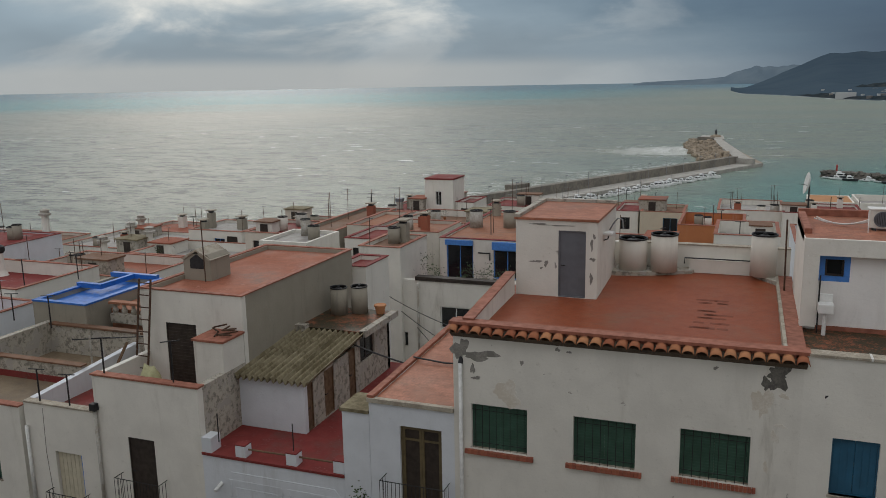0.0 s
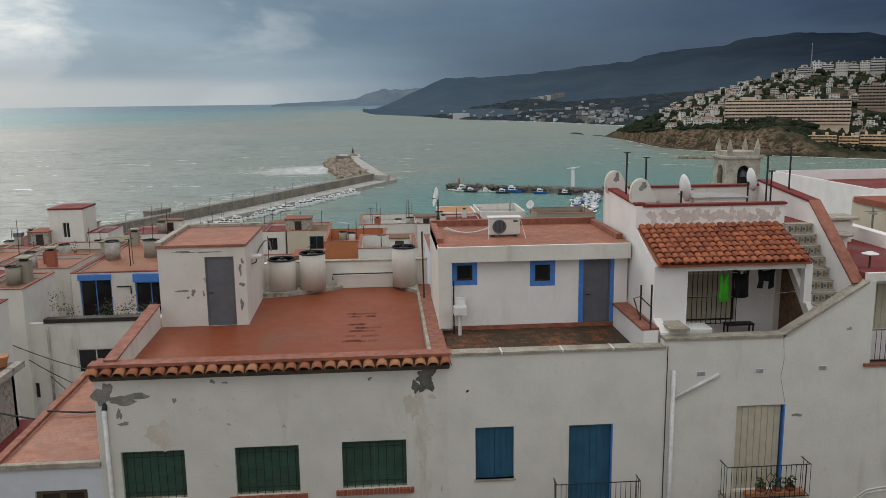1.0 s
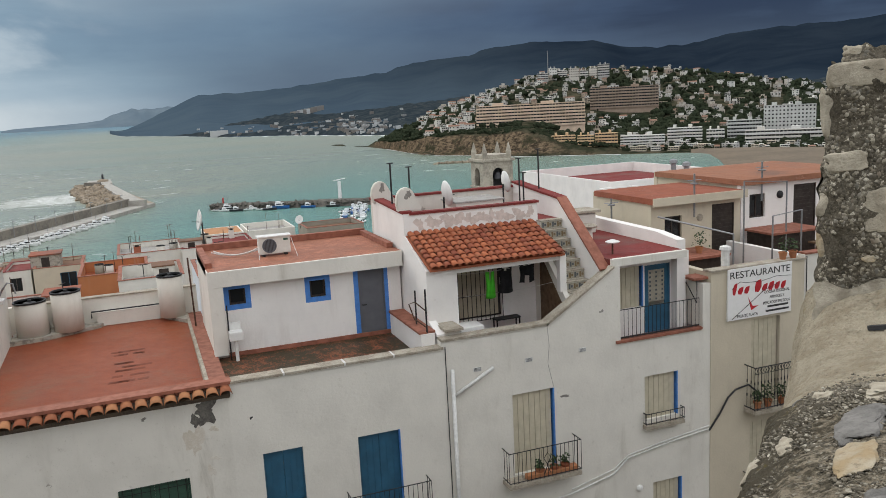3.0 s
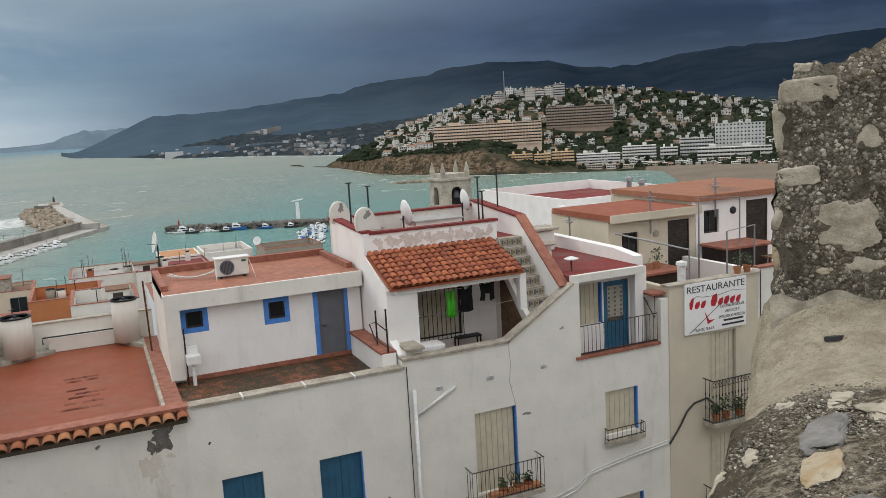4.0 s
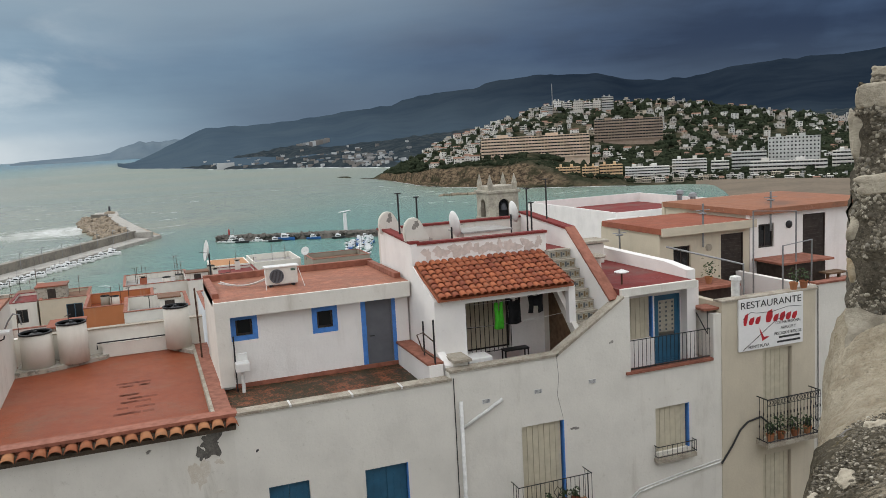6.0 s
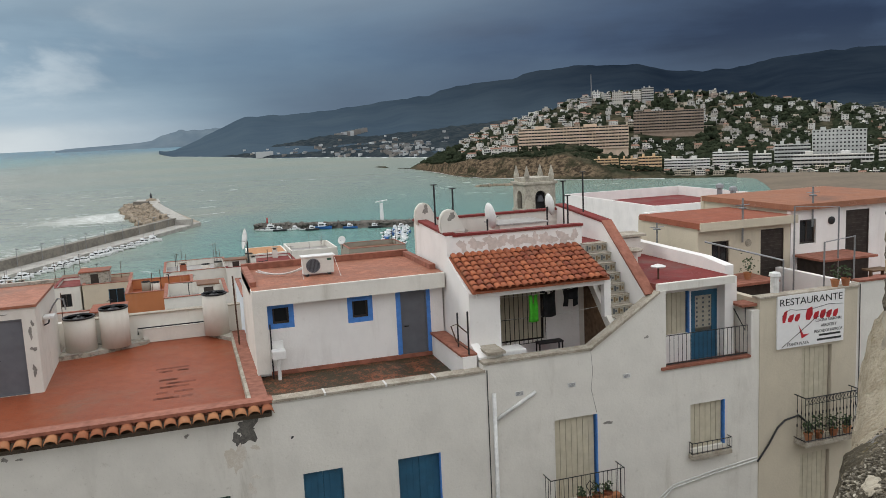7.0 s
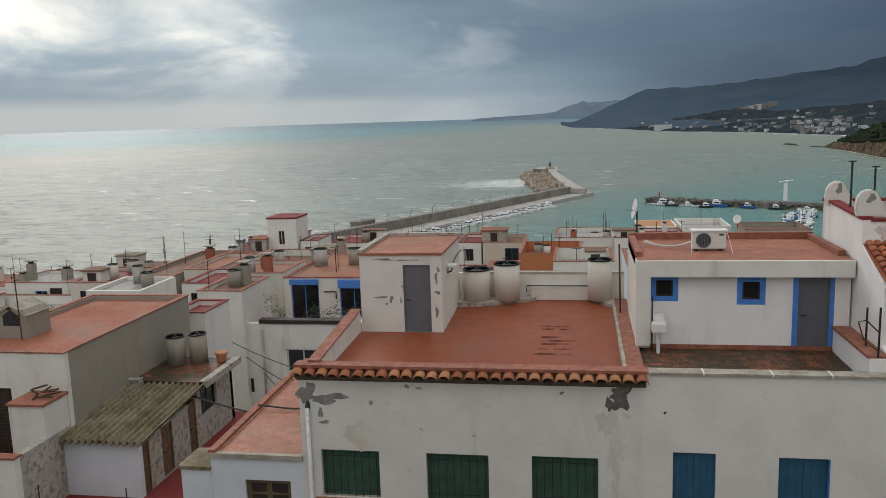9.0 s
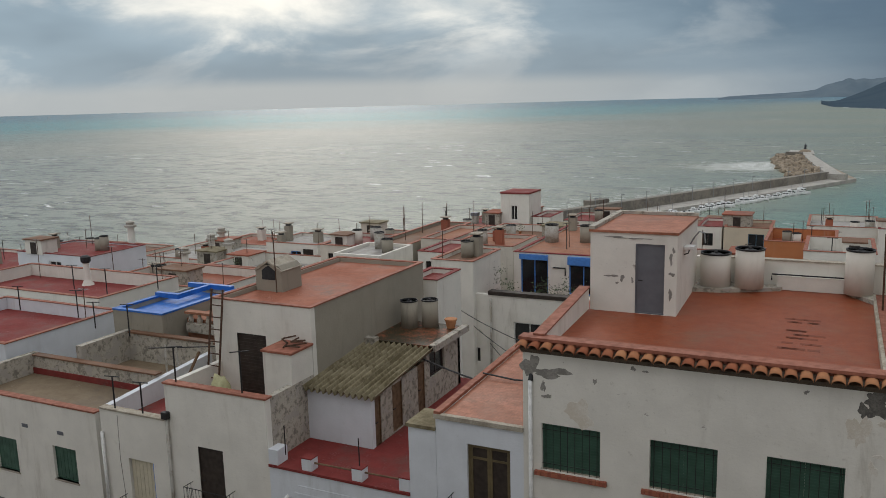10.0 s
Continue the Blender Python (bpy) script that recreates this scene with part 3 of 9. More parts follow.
def run(points, r, n=6):
    """A bent pipe or cable: one tube through the points."""
    bm = bmesh.new()
    P = [Vector(p) for p in points]
    side, rings = None, []
    for i, p in enumerate(P):
        way_ = (P[min(i + 1, len(P) - 1)] - P[max(i - 1, 0)]).normalized()
        if side is None:
            side = way_.orthogonal().normalized()
        side = (side - way_ * side.dot(way_)).normalized()
        up_ = way_.cross(side)
        rings.append([bm.verts.new(p + (side * math.cos(2 * math.pi * k / n) + up_ * math.sin(2 * math.pi * k / n)) * r) for k in range(n)])
    for a, b in zip(rings, rings[1:]):
        for k in range(n):
            bm.faces.new((a[k], a[(k + 1) % n], b[(k + 1) % n], b[k]))
    bm.faces.new(rings[0][::-1])
    bm.faces.new(rings[-1])
    return bm


def sag(a, b, drop, n=8):
    a, b = Vector(a), Vector(b)
    return [a.lerp(b, i / n) - Vector((0, 0, drop * 4 * (i / n) * (1 - i / n))) for i in range(n + 1)]


def lathe(rows, at=(0, 0, 0), n=20):
    """A turned body from (radius, height) rows."""
    bm = bmesh.new()
    rings = [[bm.verts.new((at[0] + r * math.cos(2 * math.pi * i / n), at[1] + r * math.sin(2 * math.pi * i / n), at[2] + z)) for i in range(n)] for r, z in rows]
    for p, q in zip(rings, rings[1:]):
        for i in range(n):
            bm.faces.new((p[i], p[(i + 1) % n], q[(i + 1) % n], q[i]))
    bm.faces.new(rings[0][::-1])
    bm.faces.new(rings[-1])
    return bm


def wall(axis, a0, a1, z0, z1, c0, c1, holes=()):
    """A wall along x (or y) from a0 to a1 with thickness c0..c1 and real openings (a, b, low, high)."""
    bm = bmesh.new()
    A = sorted({a0, a1, *(min(max(v, a0), a1) for h in holes for v in h[:2])})
    Z = sorted({z0, z1, *(min(max(v, z0), z1) for h in holes for v in h[2:4])})
    at = (lambda a, z, c: (a, c, z)) if axis == "x" else (lambda a, z, c: (c, a, z))

    def solid(i, j):
        if not (0 <= i < len(A) - 1 and 0 <= j < len(Z) - 1):
            return False
        a, z = (A[i] + A[i + 1]) / 2, (Z[j] + Z[j + 1]) / 2
        return not any(h[0] < a < h[1] and h[2] < z < h[3] for h in holes)

    for i in range(len(A) - 1):
        for j in range(len(Z) - 1):
            if not solid(i, j):
                continue
            l, r, b, t = A[i], A[i + 1], Z[j], Z[j + 1]
            for c in (c0, c1):
                quad(bm, at(l, b, c), at(r, b, c), at(r, t, c), at(l, t, c))
            for (di, dj), (p, q) in (((-1, 0), ((l, b), (l, t))), ((1, 0), ((r, b), (r, t))), ((0, -1), ((l, b), (r, b))), ((0, 1), ((l, t), (r, t)))):
                if not solid(i + di, j + dj):
                    quad(bm, at(*p, c0), at(*q, c0), at(*q, c1), at(*p, c1))
    bmesh.ops.remove_doubles(bm, verts=bm.verts[:], dist=0.0005)
    return bm


def facing(face, c):
    """Places (along, depth inwards, height) on a wall: 'f' looks to -y at y=c, 'r' to +x at x=c, 'l' to -x at x=c."""
    if face == "f":
        return lambda a, d, z: (a, c + d, z)
    if face == "r":
        return lambda a, d, z: (c - d, a, z)
    return lambda a, d, z: (c + d, a, z)


def slab(m, a0, a1, d0, d1, z0, z1, bm=None):
    bm = bm or bmesh.new()
    p, q = m(a0, d0, z0), m(a1, d1, z1)
    box(bm, *(v for i in range(3) for v in sorted((p[i], q[i]))))
    return bm


def frame_bm(m, a0, a1, z0, z1, t, d0, d1):
    bm = slab(m, a0, a0 + t, d0, d1, z0, z1)
    slab(m, a1 - t, a1, d0, d1, z0, z1, bm)
    slab(m, a0 + t, a1 - t, d0, d1, z1 - t, z1, bm)
    slab(m, a0 + t, a1 - t, d0, d1, z0, z0 + t, bm)
    return bm


def opening(parent, face, c, a0, a1, z0, z1, kind):
    """What fills an opening in a wall whose outer face is at c."""
    m = facing(face, c)
    w, h = a1 - a0, z1 - z0
    if kind == "bars":                                     # green slatted shutter behind an iron grille
        wn = part("window", frame_bm(m, a0, a1, z0, z1, 0.05, 0.13, 0.19), GREEN, parent, "dark green shuttered window behind iron bars")
        for k in range(2):
            part("shutter", slab(m, a0 + 0.05 + k * (w - 0.1) / 2, a0 + 0.05 + (k + 1) * (w - 0.1) / 2 - 0.006, 0.15, 0.185, z0 + 0.05, z1 - 0.05), GREEN, wn)
        n = 16
        for k in range(n):
            z = z0 + 0.07 + (h - 0.14) * k / (n - 1)
            part("slat", slab(m, a0 + 0.08, a1 - 0.08, 0.138, 0.15, z - 0.014, z + 0.014), GREEN, wn)
        for k in range(8):
            a = a0 + w * (k + 0.5) / 8
            part("bar", rods(0.009, (m(a, 0.07, z0), m(a, 0.07, z1))), IRON, wn)
        for z in (z0 + 0.18, z1 - 0.18):
            part("crossbar", rods(0.008, (m(a0, 0.07, z), m(a1, 0.07, z))), IRON, wn)
    elif kind in ("blue_shutter", "green_shutter"):
        mat = TEAL_BLUE if kind == "blue_shutter" else GREEN
        wn = part("window", frame_bm(m, a0, a1, z0, z1, 0.035, 0.10, 0.16), mat, parent, "closed painted shutters")
        for k in range(2):
            s0 = a0 + 0.035 + k * (w - 0.07) / 2
            leaf = part("shutter", slab(m, s0 + 0.003, s0 + (w - 0.07) / 2 - 0.003, 0.12, 0.15, z0 + 0.03, z1 - 0.035), mat, wn)
            for j in range(3):
                part("board", slab(m, s0 + 0.012 + j * (w - 0.07) / 6, s0 - 0.006 + (j + 1) * (w - 0.07) / 6, 0.112, 0.121, z0 + 0.04, z1 - 0.045), mat, leaf)
        if h < 1.7:
            part("sill", slab(m, a0 - 0.04, a1 + 0.04, -0.03, 0.1, z0 - 0.05, z0), STONE_CAP, wn)
    elif kind in ("blind", "cream_blind"):                                  # cream roll-down blind, blue reveal on one side
        wn = part("window", slab(m, a0, a1, 0.2, 0.23, z0, z1), BROWN_DOOR, parent, "balcony opening with a cream roll-down blind" + (" and a blue reveal" if kind == "blind" else ""))
        part("reveal", slab(m, a1 - 0.03, a1, 0.004, 0.2, z0, z1), BLUE if kind == "blind" else CREAM, wn, "bright blue painted reveal" if kind == "blind" else "cream painted reveal")
        n = max(5, int(w / 0.17))
        for k in range(n):
            b0 = a0 + 0.02 + (w - 0.09) * k / n
            part("slat", slab(m, b0 + 0.006, b0 + (w - 0.09) / n - 0.006, 0.10, 0.125, z0, z1 - 0.02), BLIND, wn)
    elif kind == "blue_window":                            # small window in a painted blue border
        wn = part("window", frame_bm(m, a0, a1, z0, z1, 0.14, -0.006, 0.02), BLUE, parent, "small window with a bright blue painted border")
        part("frame", frame_bm(m, a0 + 0.14, a1 - 0.14, z0 + 0.14, z1 - 0.02, 0.05, 0.04, 0.10), BROWN_DOOR, wn, "dark brown wooden frame")
        part("pane", slab(m, a0 + 0.19, a1 - 0.19, 0.08, 0.09, z0 + 0.19, z1 - 0.07), GLASS, wn)
    elif kind in ("grey_door", "brown_door", "wood_door", "dark_door"):
        mat = {"grey_door": GREY_DOOR, "brown_door": BROWN_DOOR, "wood_door": WOOD, "dark_door": BROWN_DOOR}[kind]
        dr = part("door", frame_bm(m, a0, a1, z0, z1, 0.04, 0.02, 0.12), mat, parent, "closed " + {"grey_door": "grey steel", "brown_door": "dark brown slatted", "wood_door": "old brown wooden", "dark_door": "dark brown wooden"}[kind] + " door")
        part("leaf", slab(m, a0 + 0.04, a1 - 0.04, 0.05, 0.09, z0, z1 - 0.04), mat, dr)
        if kind == "brown_door":
            n = 18
            for k in range(n):
                z = z0 + 0.06 + (h - 0.16) * k / (n - 1)
                part("slat", slab(m, a0 + 0.05, a1 - 0.05, 0.035, 0.052, z - 0.03, z + 0.03), mat, dr)
        else:
            part("handle", rods(0.016, (m(a0 + 0.1, 0.0, z0 + h * 0.48), m(a0 + 0.22, 0.0, z0 + h * 0.48)), (m(a0 + 0.1, 0.0, z0 + h * 0.48), m(a0 + 0.1, 0.055, z0 + h * 0.48))), IRON, dr)
    elif kind == "glazed_door":                            # olive double door with panes above
        dr = part("door", frame_bm(m, a0, a1, z0, z1, 0.05, 0.08, 0.18), OLIVE_WOOD, parent, "olive-brown double balcony door, closed")
        for k in range(2):
            s0 = a0 + 0.05 + k * (w - 0.1) / 2
            s1 = s0 + (w - 0.1) / 2 - 0.006
            lf = part("leaf", frame_bm(m, s0, s1, z0, z1 - 0.05, 0.07, 0.1, 0.15), OLIVE_WOOD, dr)
            part("rail", slab(m, s0 + 0.07, s1 - 0.07, 0.1, 0.145, z1 - 0.45, z1 - 0.39), OLIVE_WOOD, lf)
            part("panel", slab(m, s0 + 0.07, s1 - 0.07, 0.125, 0.14, z0 + 0.07, z1 - 0.12), BROWN_DOOR, lf)
    elif kind == "blue_glazed_door":
        dr = part("door", frame_bm(m, a0, a1, z0, z1, 0.06, 0.03, 0.12), TEAL_BLUE, parent, "blue wooden door with a patterned glass pane")
        part("leaf", frame_bm(m, a0 + 0.06, a1 - 0.06, z0, z1 - 0.06, 0.11, 0.05, 0.09), TEAL_BLUE, dr)
        part("pane", slab(m, a0 + 0.17, a1 - 0.17, 0.068, 0.078, z0 + 0.95, z1 - 0.17), GLAZE, dr, "patterned cream glass")
        for r in range(7):
            for k in range(3):
                a, z = a0 + 0.24 + (w - 0.48) * k / 2, z0 + 1.02 + (h - 1.28) * r / 6
                part("motif", slab(m, a - 0.03, a + 0.03, 0.062, 0.068, z - 0.03, z + 0.03), PATTERN_GREY, dr)
        part("panel", slab(m, a0 + 0.17, a1 - 0.17, 0.06, 0.085, z0 + 0.11, z0 + 0.84), TEAL_BLUE, dr)
    else:                                                  # plain window: frame, bar and dark panes
        mat = {"white": PIPE, "blue": BLUE, "teal": TEAL_BLUE}.get(kind, BROWN_DOOR)
        wn = part("window", frame_bm(m, a0, a1, z0, z1, 0.06, 0.08, 0.14), mat, parent)
        part("mullion", slab(m, (a0 + a1) / 2 - 0.025, (a0 + a1) / 2 + 0.025, 0.085, 0.135, z0 + 0.06, z1 - 0.06), mat, wn)
        for k in range(2):
            g0 = a0 + 0.06 + k * (w - 0.12) / 2
            part("pane", slab(m, g0 + 0.03 * k, g0 + (w - 0.12) / 2 - 0.03 * (1 - k), 0.105, 0.115, z0 + 0.06, z1 - 0.06), GLASS, wn)


BALUSTERS = {}


def balcony(parent, face, c, a0, a1, z0, z1, depth, step=0.13, floor=True, mat=IRON, heavy=False):
    """A railing of separate bars round a slab; z0 floor, z1 handrail."""
    m = facing(face, c)
    b = part("balcony", slab(m, a0, a1, -depth, 0.002, z0 - 0.12, z0), STONE_CAP if floor else mat, parent, "iron-railed balcony") if floor else part("railing", slab(m, a0, a1, -0.012, 0.012, z0 + 0.03, z0 + 0.05), mat, parent, "black iron railing")
    d = -depth + 0.03 if floor else 0.0
    ends = [(m(a0, d, z1), m(a1, d, z1)), (m(a0, d, z0 + 0.06), m(a1, d, z0 + 0.06))]
    if floor:
        for a in (a0 + 0.015, a1 - 0.015):
            ends += [(m(a, d, z1), m(a, 0, z1)), (m(a, d, z0 + 0.06), m(a, 0, z0 + 0.06))]
    for p, q in ends:
        part("rail", rods(0.017 if heavy else 0.013, (p, q)), mat, b)
    key = round(z1 - z0, 2)
    if (key, heavy) not in BALUSTERS:
        bm = rods(0.0085, ((0, 0, 0.02), (0, 0, z1 - z0)), n=5)
        if heavy:
            for z in (0.3, 0.62):
                rod(bm, (0, 0, (z1 - z0) * z), (0, 0, (z1 - z0) * z + 0.09), 0.02, 5)
        BALUSTERS[key, heavy] = finish("baluster", bm, mat)
    spots = [(a0 + (a1 - a0) * k / round((a1 - a0) / step), d) for k in range(round((a1 - a0) / step) + 1)]
    if floor:
        spots += [(a, -depth + 0.03 + depth * f) for a in (a0 + 0.015, a1 - 0.015) for f in (0.35, 0.7)]
    for a, dd in spots:
        o = part("baluster", BALUSTERS[key, heavy], mat, b)
        o.location = m(a, dd, z0)
    return b


def clump(bm, at, r, rng, n=40, leaf=0.07):
    """Many small bent leaves round a centre."""
    for _ in range(n):
        p = Vector(at) + Vector((rng.gauss(0, r), rng.gauss(0, r), abs(rng.gauss(0, r)))) 
        d = Vector((rng.uniform(-1, 1), rng.uniform(-1, 1), rng.uniform(-0.4, 1))).normalized() * leaf
        s = d.cross(Vector((rng.uniform(-1, 1), rng.uniform(-1, 1), rng.uniform(-1, 1)))).normalized() * leaf * 0.4
        a, b, c, e = p, p + d * 0.5 + s, p + d + Vector((0, 0, -leaf * 0.3)), p + d * 0.5 - s
        v = [bm.verts.new(q) for q in (a, b, c, e)]
        bm.faces.new((v[0], v[1], v[2]))
        bm.faces.new((v[0], v[2], v[3]))


def plant(at, r=0.22, n=70, seed=1, pot=True, label="bushy green potted plant", tall=1.0):
    rng = random.Random(seed)
    p = thing("potted_plant", label, "plant", at, "potted plants")
    if pot:
        part("pot", lathe([(0.09, 0), (0.13, 0.2), (0.14, 0.2), (0.14, 0.23), (0.115, 0.23), (0.11, 0.18)], at, 12), TILE_OCHRE, p)
    bm = bmesh.new()
    for k in range(3):
        clump(bm, (at[0], at[1], at[2] + 0.25 + k * r * 0.7 * tall), r * 0.55, rng, n // 3, 0.09)
    part("leaves", bm, LEAF, p)
    return p


def patch(name, face, c, a, z, ra, rz, mat, parent, label, seed=0, proud=0.003):
    """An irregular flake of plaster loss or stain, a few millimetres off the wall."""
    m, rng = facing(face, c), random.Random(seed)
    bm = bmesh.new()
    n = 26
    ph = [rng.uniform(0, 6.28) for _ in range(4)]
    rim = []
    for k in range(n):
        t = 2 * math.pi * k / n
        f = 1 + 0.28 * math.sin(2 * t + ph[0]) + 0.2 * math.sin(3 * t + ph[1]) + 0.14 * math.sin(7 * t + ph[2]) + rng.uniform(-0.13, 0.13)
        rim.append((a + ra * f * math.cos(t), z + rz * f * math.sin(t)))
    top = [bm.verts.new(m(p, -proud, q)) for p, q in rim]
    low = [bm.verts.new(m(p, 0.01, q)) for p, q in rim]
    mid = bm.verts.new(m(a, -proud, z))
    for k in range(n):
        j = (k + 1) % n
        bm.faces.new((mid, top[k], top[j]))
        bm.faces.new((top[k], low[k], low[j], top[j]))
    return part(name, bm, mat, parent, label)


def parapet_roof(h, x0, x1, y0, y1, ztop, deep, thick, roof, cap, side_holes=()):
    """Roof slab sunk inside a ring of low walls, with a coping on the ring."""
    part("roof", boxes((x0 + thick, x1 - thick, y0 + thick, y1 - thick, ztop - deep - 0.2, ztop - deep)), roof, h)
    if cap:
        o = 0.03
        ring = boxes((x0 - o, x1 + o, y0 - o, y0 + thick + 0.02, ztop + 0.002, ztop + 0.045), (x0 - o, x1 + o, y1 - thick - 0.02, y1 + o, ztop + 0.002, ztop + 0.045),
                     (x0 - o, x0 + thick + 0.02, y0 + thick + 0.02, y1 - thick - 0.02, ztop + 0.002, ztop + 0.045), (x1 - thick - 0.02, x1 + o, y0 + thick + 0.02, y1 - thick - 0.02, ztop + 0.002, ztop + 0.045))
        part("coping", ring, cap, h)


def house(x0, x1, y0, y1, ztop, zbot, wallmat, roofmat, label, cap=COPING, deep=0.25, thick=0.18, holes=(), name="house"):
    """A flat-roofed town house. holes: (face, a0, a1, z0, z1, kind) with heights counted down from the roof."""
    h = thing(name, label, "house", ((x0 + x1) / 2, (y0 + y1) / 2, zbot), "old town houses")
    cut = {"f": [], "r": [], "l": []}
    for face, a0, a1, d0, d1, kind in holes:
        base = x0 if face == "f" else y0
        cut[face].append((base + a0, base + a1, ztop - d1, ztop - d0, kind))
    part("front_wall", wall("x", x0, x1, zbot, ztop, y0, y0 + thick, cut["f"]), wallmat, h)
    part("back_wall", wall("x", x0, x1, zbot, ztop, y1 - thick, y1), wallmat, h)
    part("side_wall", wall("y", y0 + thick, y1 - thick, zbot, ztop, x0, x0 + thick, cut["l"]), wallmat, h)
    part("side_wall", wall("y", y0 + thick, y1 - thick, zbot, ztop, x1 - thick, x1, cut["r"]), wallmat, h)
    parapet_roof(h, x0, x1, y0, y1, ztop, deep, thick, roofmat, cap)
    for face, c in (("f", y0), ("r", x1), ("l", x0)):
        for a0, a1, z0, z1, kind in cut[face]:
            opening(h, face, c, a0, a1, z0, z1, kind)
    return h


def antenna(at, h, seed=0, arms=True):
    """A thin roof mast; some carry a short aerial."""
    rng = random.Random(seed)
    t = thing("roof_aerial", "thin rusty television mast on a flat roof", "antenna", at, "roof masts")
    part("mast", rods(0.022, (at, (at[0] + rng.uniform(-0.05, 0.05), at[1], at[2] + h)), n=5), RUST, t)
    if arms:
        z = at[2] + h - 0.06
        d = 0.28
        part("boom", rods(0.012, ((at[0] - d, at[1], z), (at[0] + d, at[1], z)), n=4), STEEL, t)
        for k in range(5):
            x = at[0] - d + 2 * d * k / 4
            part("element", rods(0.006, ((x, at[1] - 0.16, z), (x, at[1] + 0.16, z)), n=4), STEEL, t)
    return t


def t_post(at, h, w=0.5, turn=0):
    t = thing("clothes_post", "black iron T-shaped clothes-line post on the parapet", "clothes post", at, "clothes-line posts")
    c, s = math.cos(radians(turn)), math.sin(radians(turn))
    part("post", rods(0.028, (at, (at[0], at[1], at[2] + h)), n=6), IRON, t)
    part("arm", rods(0.02, ((at[0] - c * w / 2, at[1] - s * w / 2, at[2] + h), (at[0] + c * w / 2, at[1] + s * w / 2, at[2] + h)), n=6), IRON, t)
    return t


def water_tank(at, r=0.45, h=1.05, mat=TANK, label="dirty white cylindrical water tank with a lid"):
    t = thing("water_tank", label, "water tank", at, "roof water tanks")
    part("body", lathe([(r, 0), (r * 1.0, h * 0.5), (r * 0.99, h - 0.05)], at, 24), mat, t, smooth=True)
    part("rim", lathe([(r * 1.015, h - 0.05), (r * 1.025, h), (r * 0.92, h), (r * 0.9, h - 0.05)], at, 24), IRON, t)
    # near-black lid paints the shade inside an open tank
    part("lid", lathe([(r * 0.86, h - 0.10), (r * 0.5, h - 0.06), (0.06, h - 0.03), (0.05, h + 0.03)], at, 20), DARK, t)
    return t


def dish(at, r, az, tilt=20, pole=0.8, label="white satellite dish on a roof pole"):
    """A shallow bowl on an arm; az is the way it looks."""
    t = thing("satellite_dish", label, "satellite dish", at, "satellite dishes")
    top = Vector((at[0], at[1], at[2] + pole))
    part("pole", rods(0.03, (at, top)), IRON, t)
    bm = lathe([(0.02, 0.0), (r * 0.5, r * 0.06), (r * 0.85, r * 0.2), (r, r * 0.3), (r * 0.98, r * 0.31), (r * 0.5, r * 0.09), (0.02, 0.03)], (0, 0, 0), 24)
    d = compass(az, tilt)
    bm.transform(Matrix.Translation(top + Vector((0, 0, r * 0.2))) @ d.to_track_quat("Z", "Y").to_matrix().to_4x4())
    part("bowl", bm, DISH, t, smooth=True)
    part("feed_arm", rods(0.012, (top, top + d * r * 0.9)), IRON, t)
    return t

# ---- ground, rampart and sea
Y = 19.4          # the street front of the houses
STREET_Z = -15.0


def town_height(x, y):
    d = math.hypot(x, y)
    z = STREET_Z - 0.10 * max(0, d - 24)
    edge = max(0.0, min(1.0, (d - 98 - 14 * math.sin(math.atan2(x, y) * 2.0)) / 45))
    z = z * (1 - edge) + (-50) * edge
    return z if y > -8 else -15.0


bm = bmesh.new()
NA, NR = 72, 34
grid = [[bm.verts.new((r * math.sin(a), r * math.cos(a), town_height(r * math.sin(a), r * math.cos(a)) + (noise.noise((r * 0.2 * math.sin(a), r * 0.2 * math.cos(a), 0)) * 1.2 if r > 90 else 0)))
         for a in [2 * math.pi * i / NA for i in range(NA)]] for r in [2 + 168 * (k / NR) ** 1.1 for k in range(NR + 1)]]
for p, q in zip(grid, grid[1:]):
    for i in range(NA):
        bm.faces.new((p[i], p[(i + 1) % NA], q[(i + 1) % NA], q[i]))
bm.faces.new(grid[0])
single("ground", bm, STREET, "grey-brown streets and rocky slope under the old town", "ground", kind="structure", smooth=True)

bm = bmesh.new()
SEA_Z = -45.0
radii = [100 + 4800 * (k / 40) ** 1.5 for k in range(41)]
rise = lambda r: SEA_Z + 28.0 * max(0.0, (r - 2400) / 2500) ** 2
rings = [[bm.verts.new((r * math.sin(a), r * math.cos(a), rise(r))) for a in [2 * math.pi * i / 144 for i in range(144)]] for r in radii]
for p, q in zip(rings, rings[1:]):
    for i in range(144):
        bm.faces.new((p[i], p[(i + 1) % 144], q[(i + 1) % 144], q[i]))
bm.faces.new(rings[0])
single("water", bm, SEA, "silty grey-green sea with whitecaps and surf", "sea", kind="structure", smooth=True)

bm = boxes((-40, 40, -9, -0.55, -16, -1.62))
single("wall_rampart", bm, CASTLE, "old stone rampart with a paved walk on top", "rampart", kind="structure")

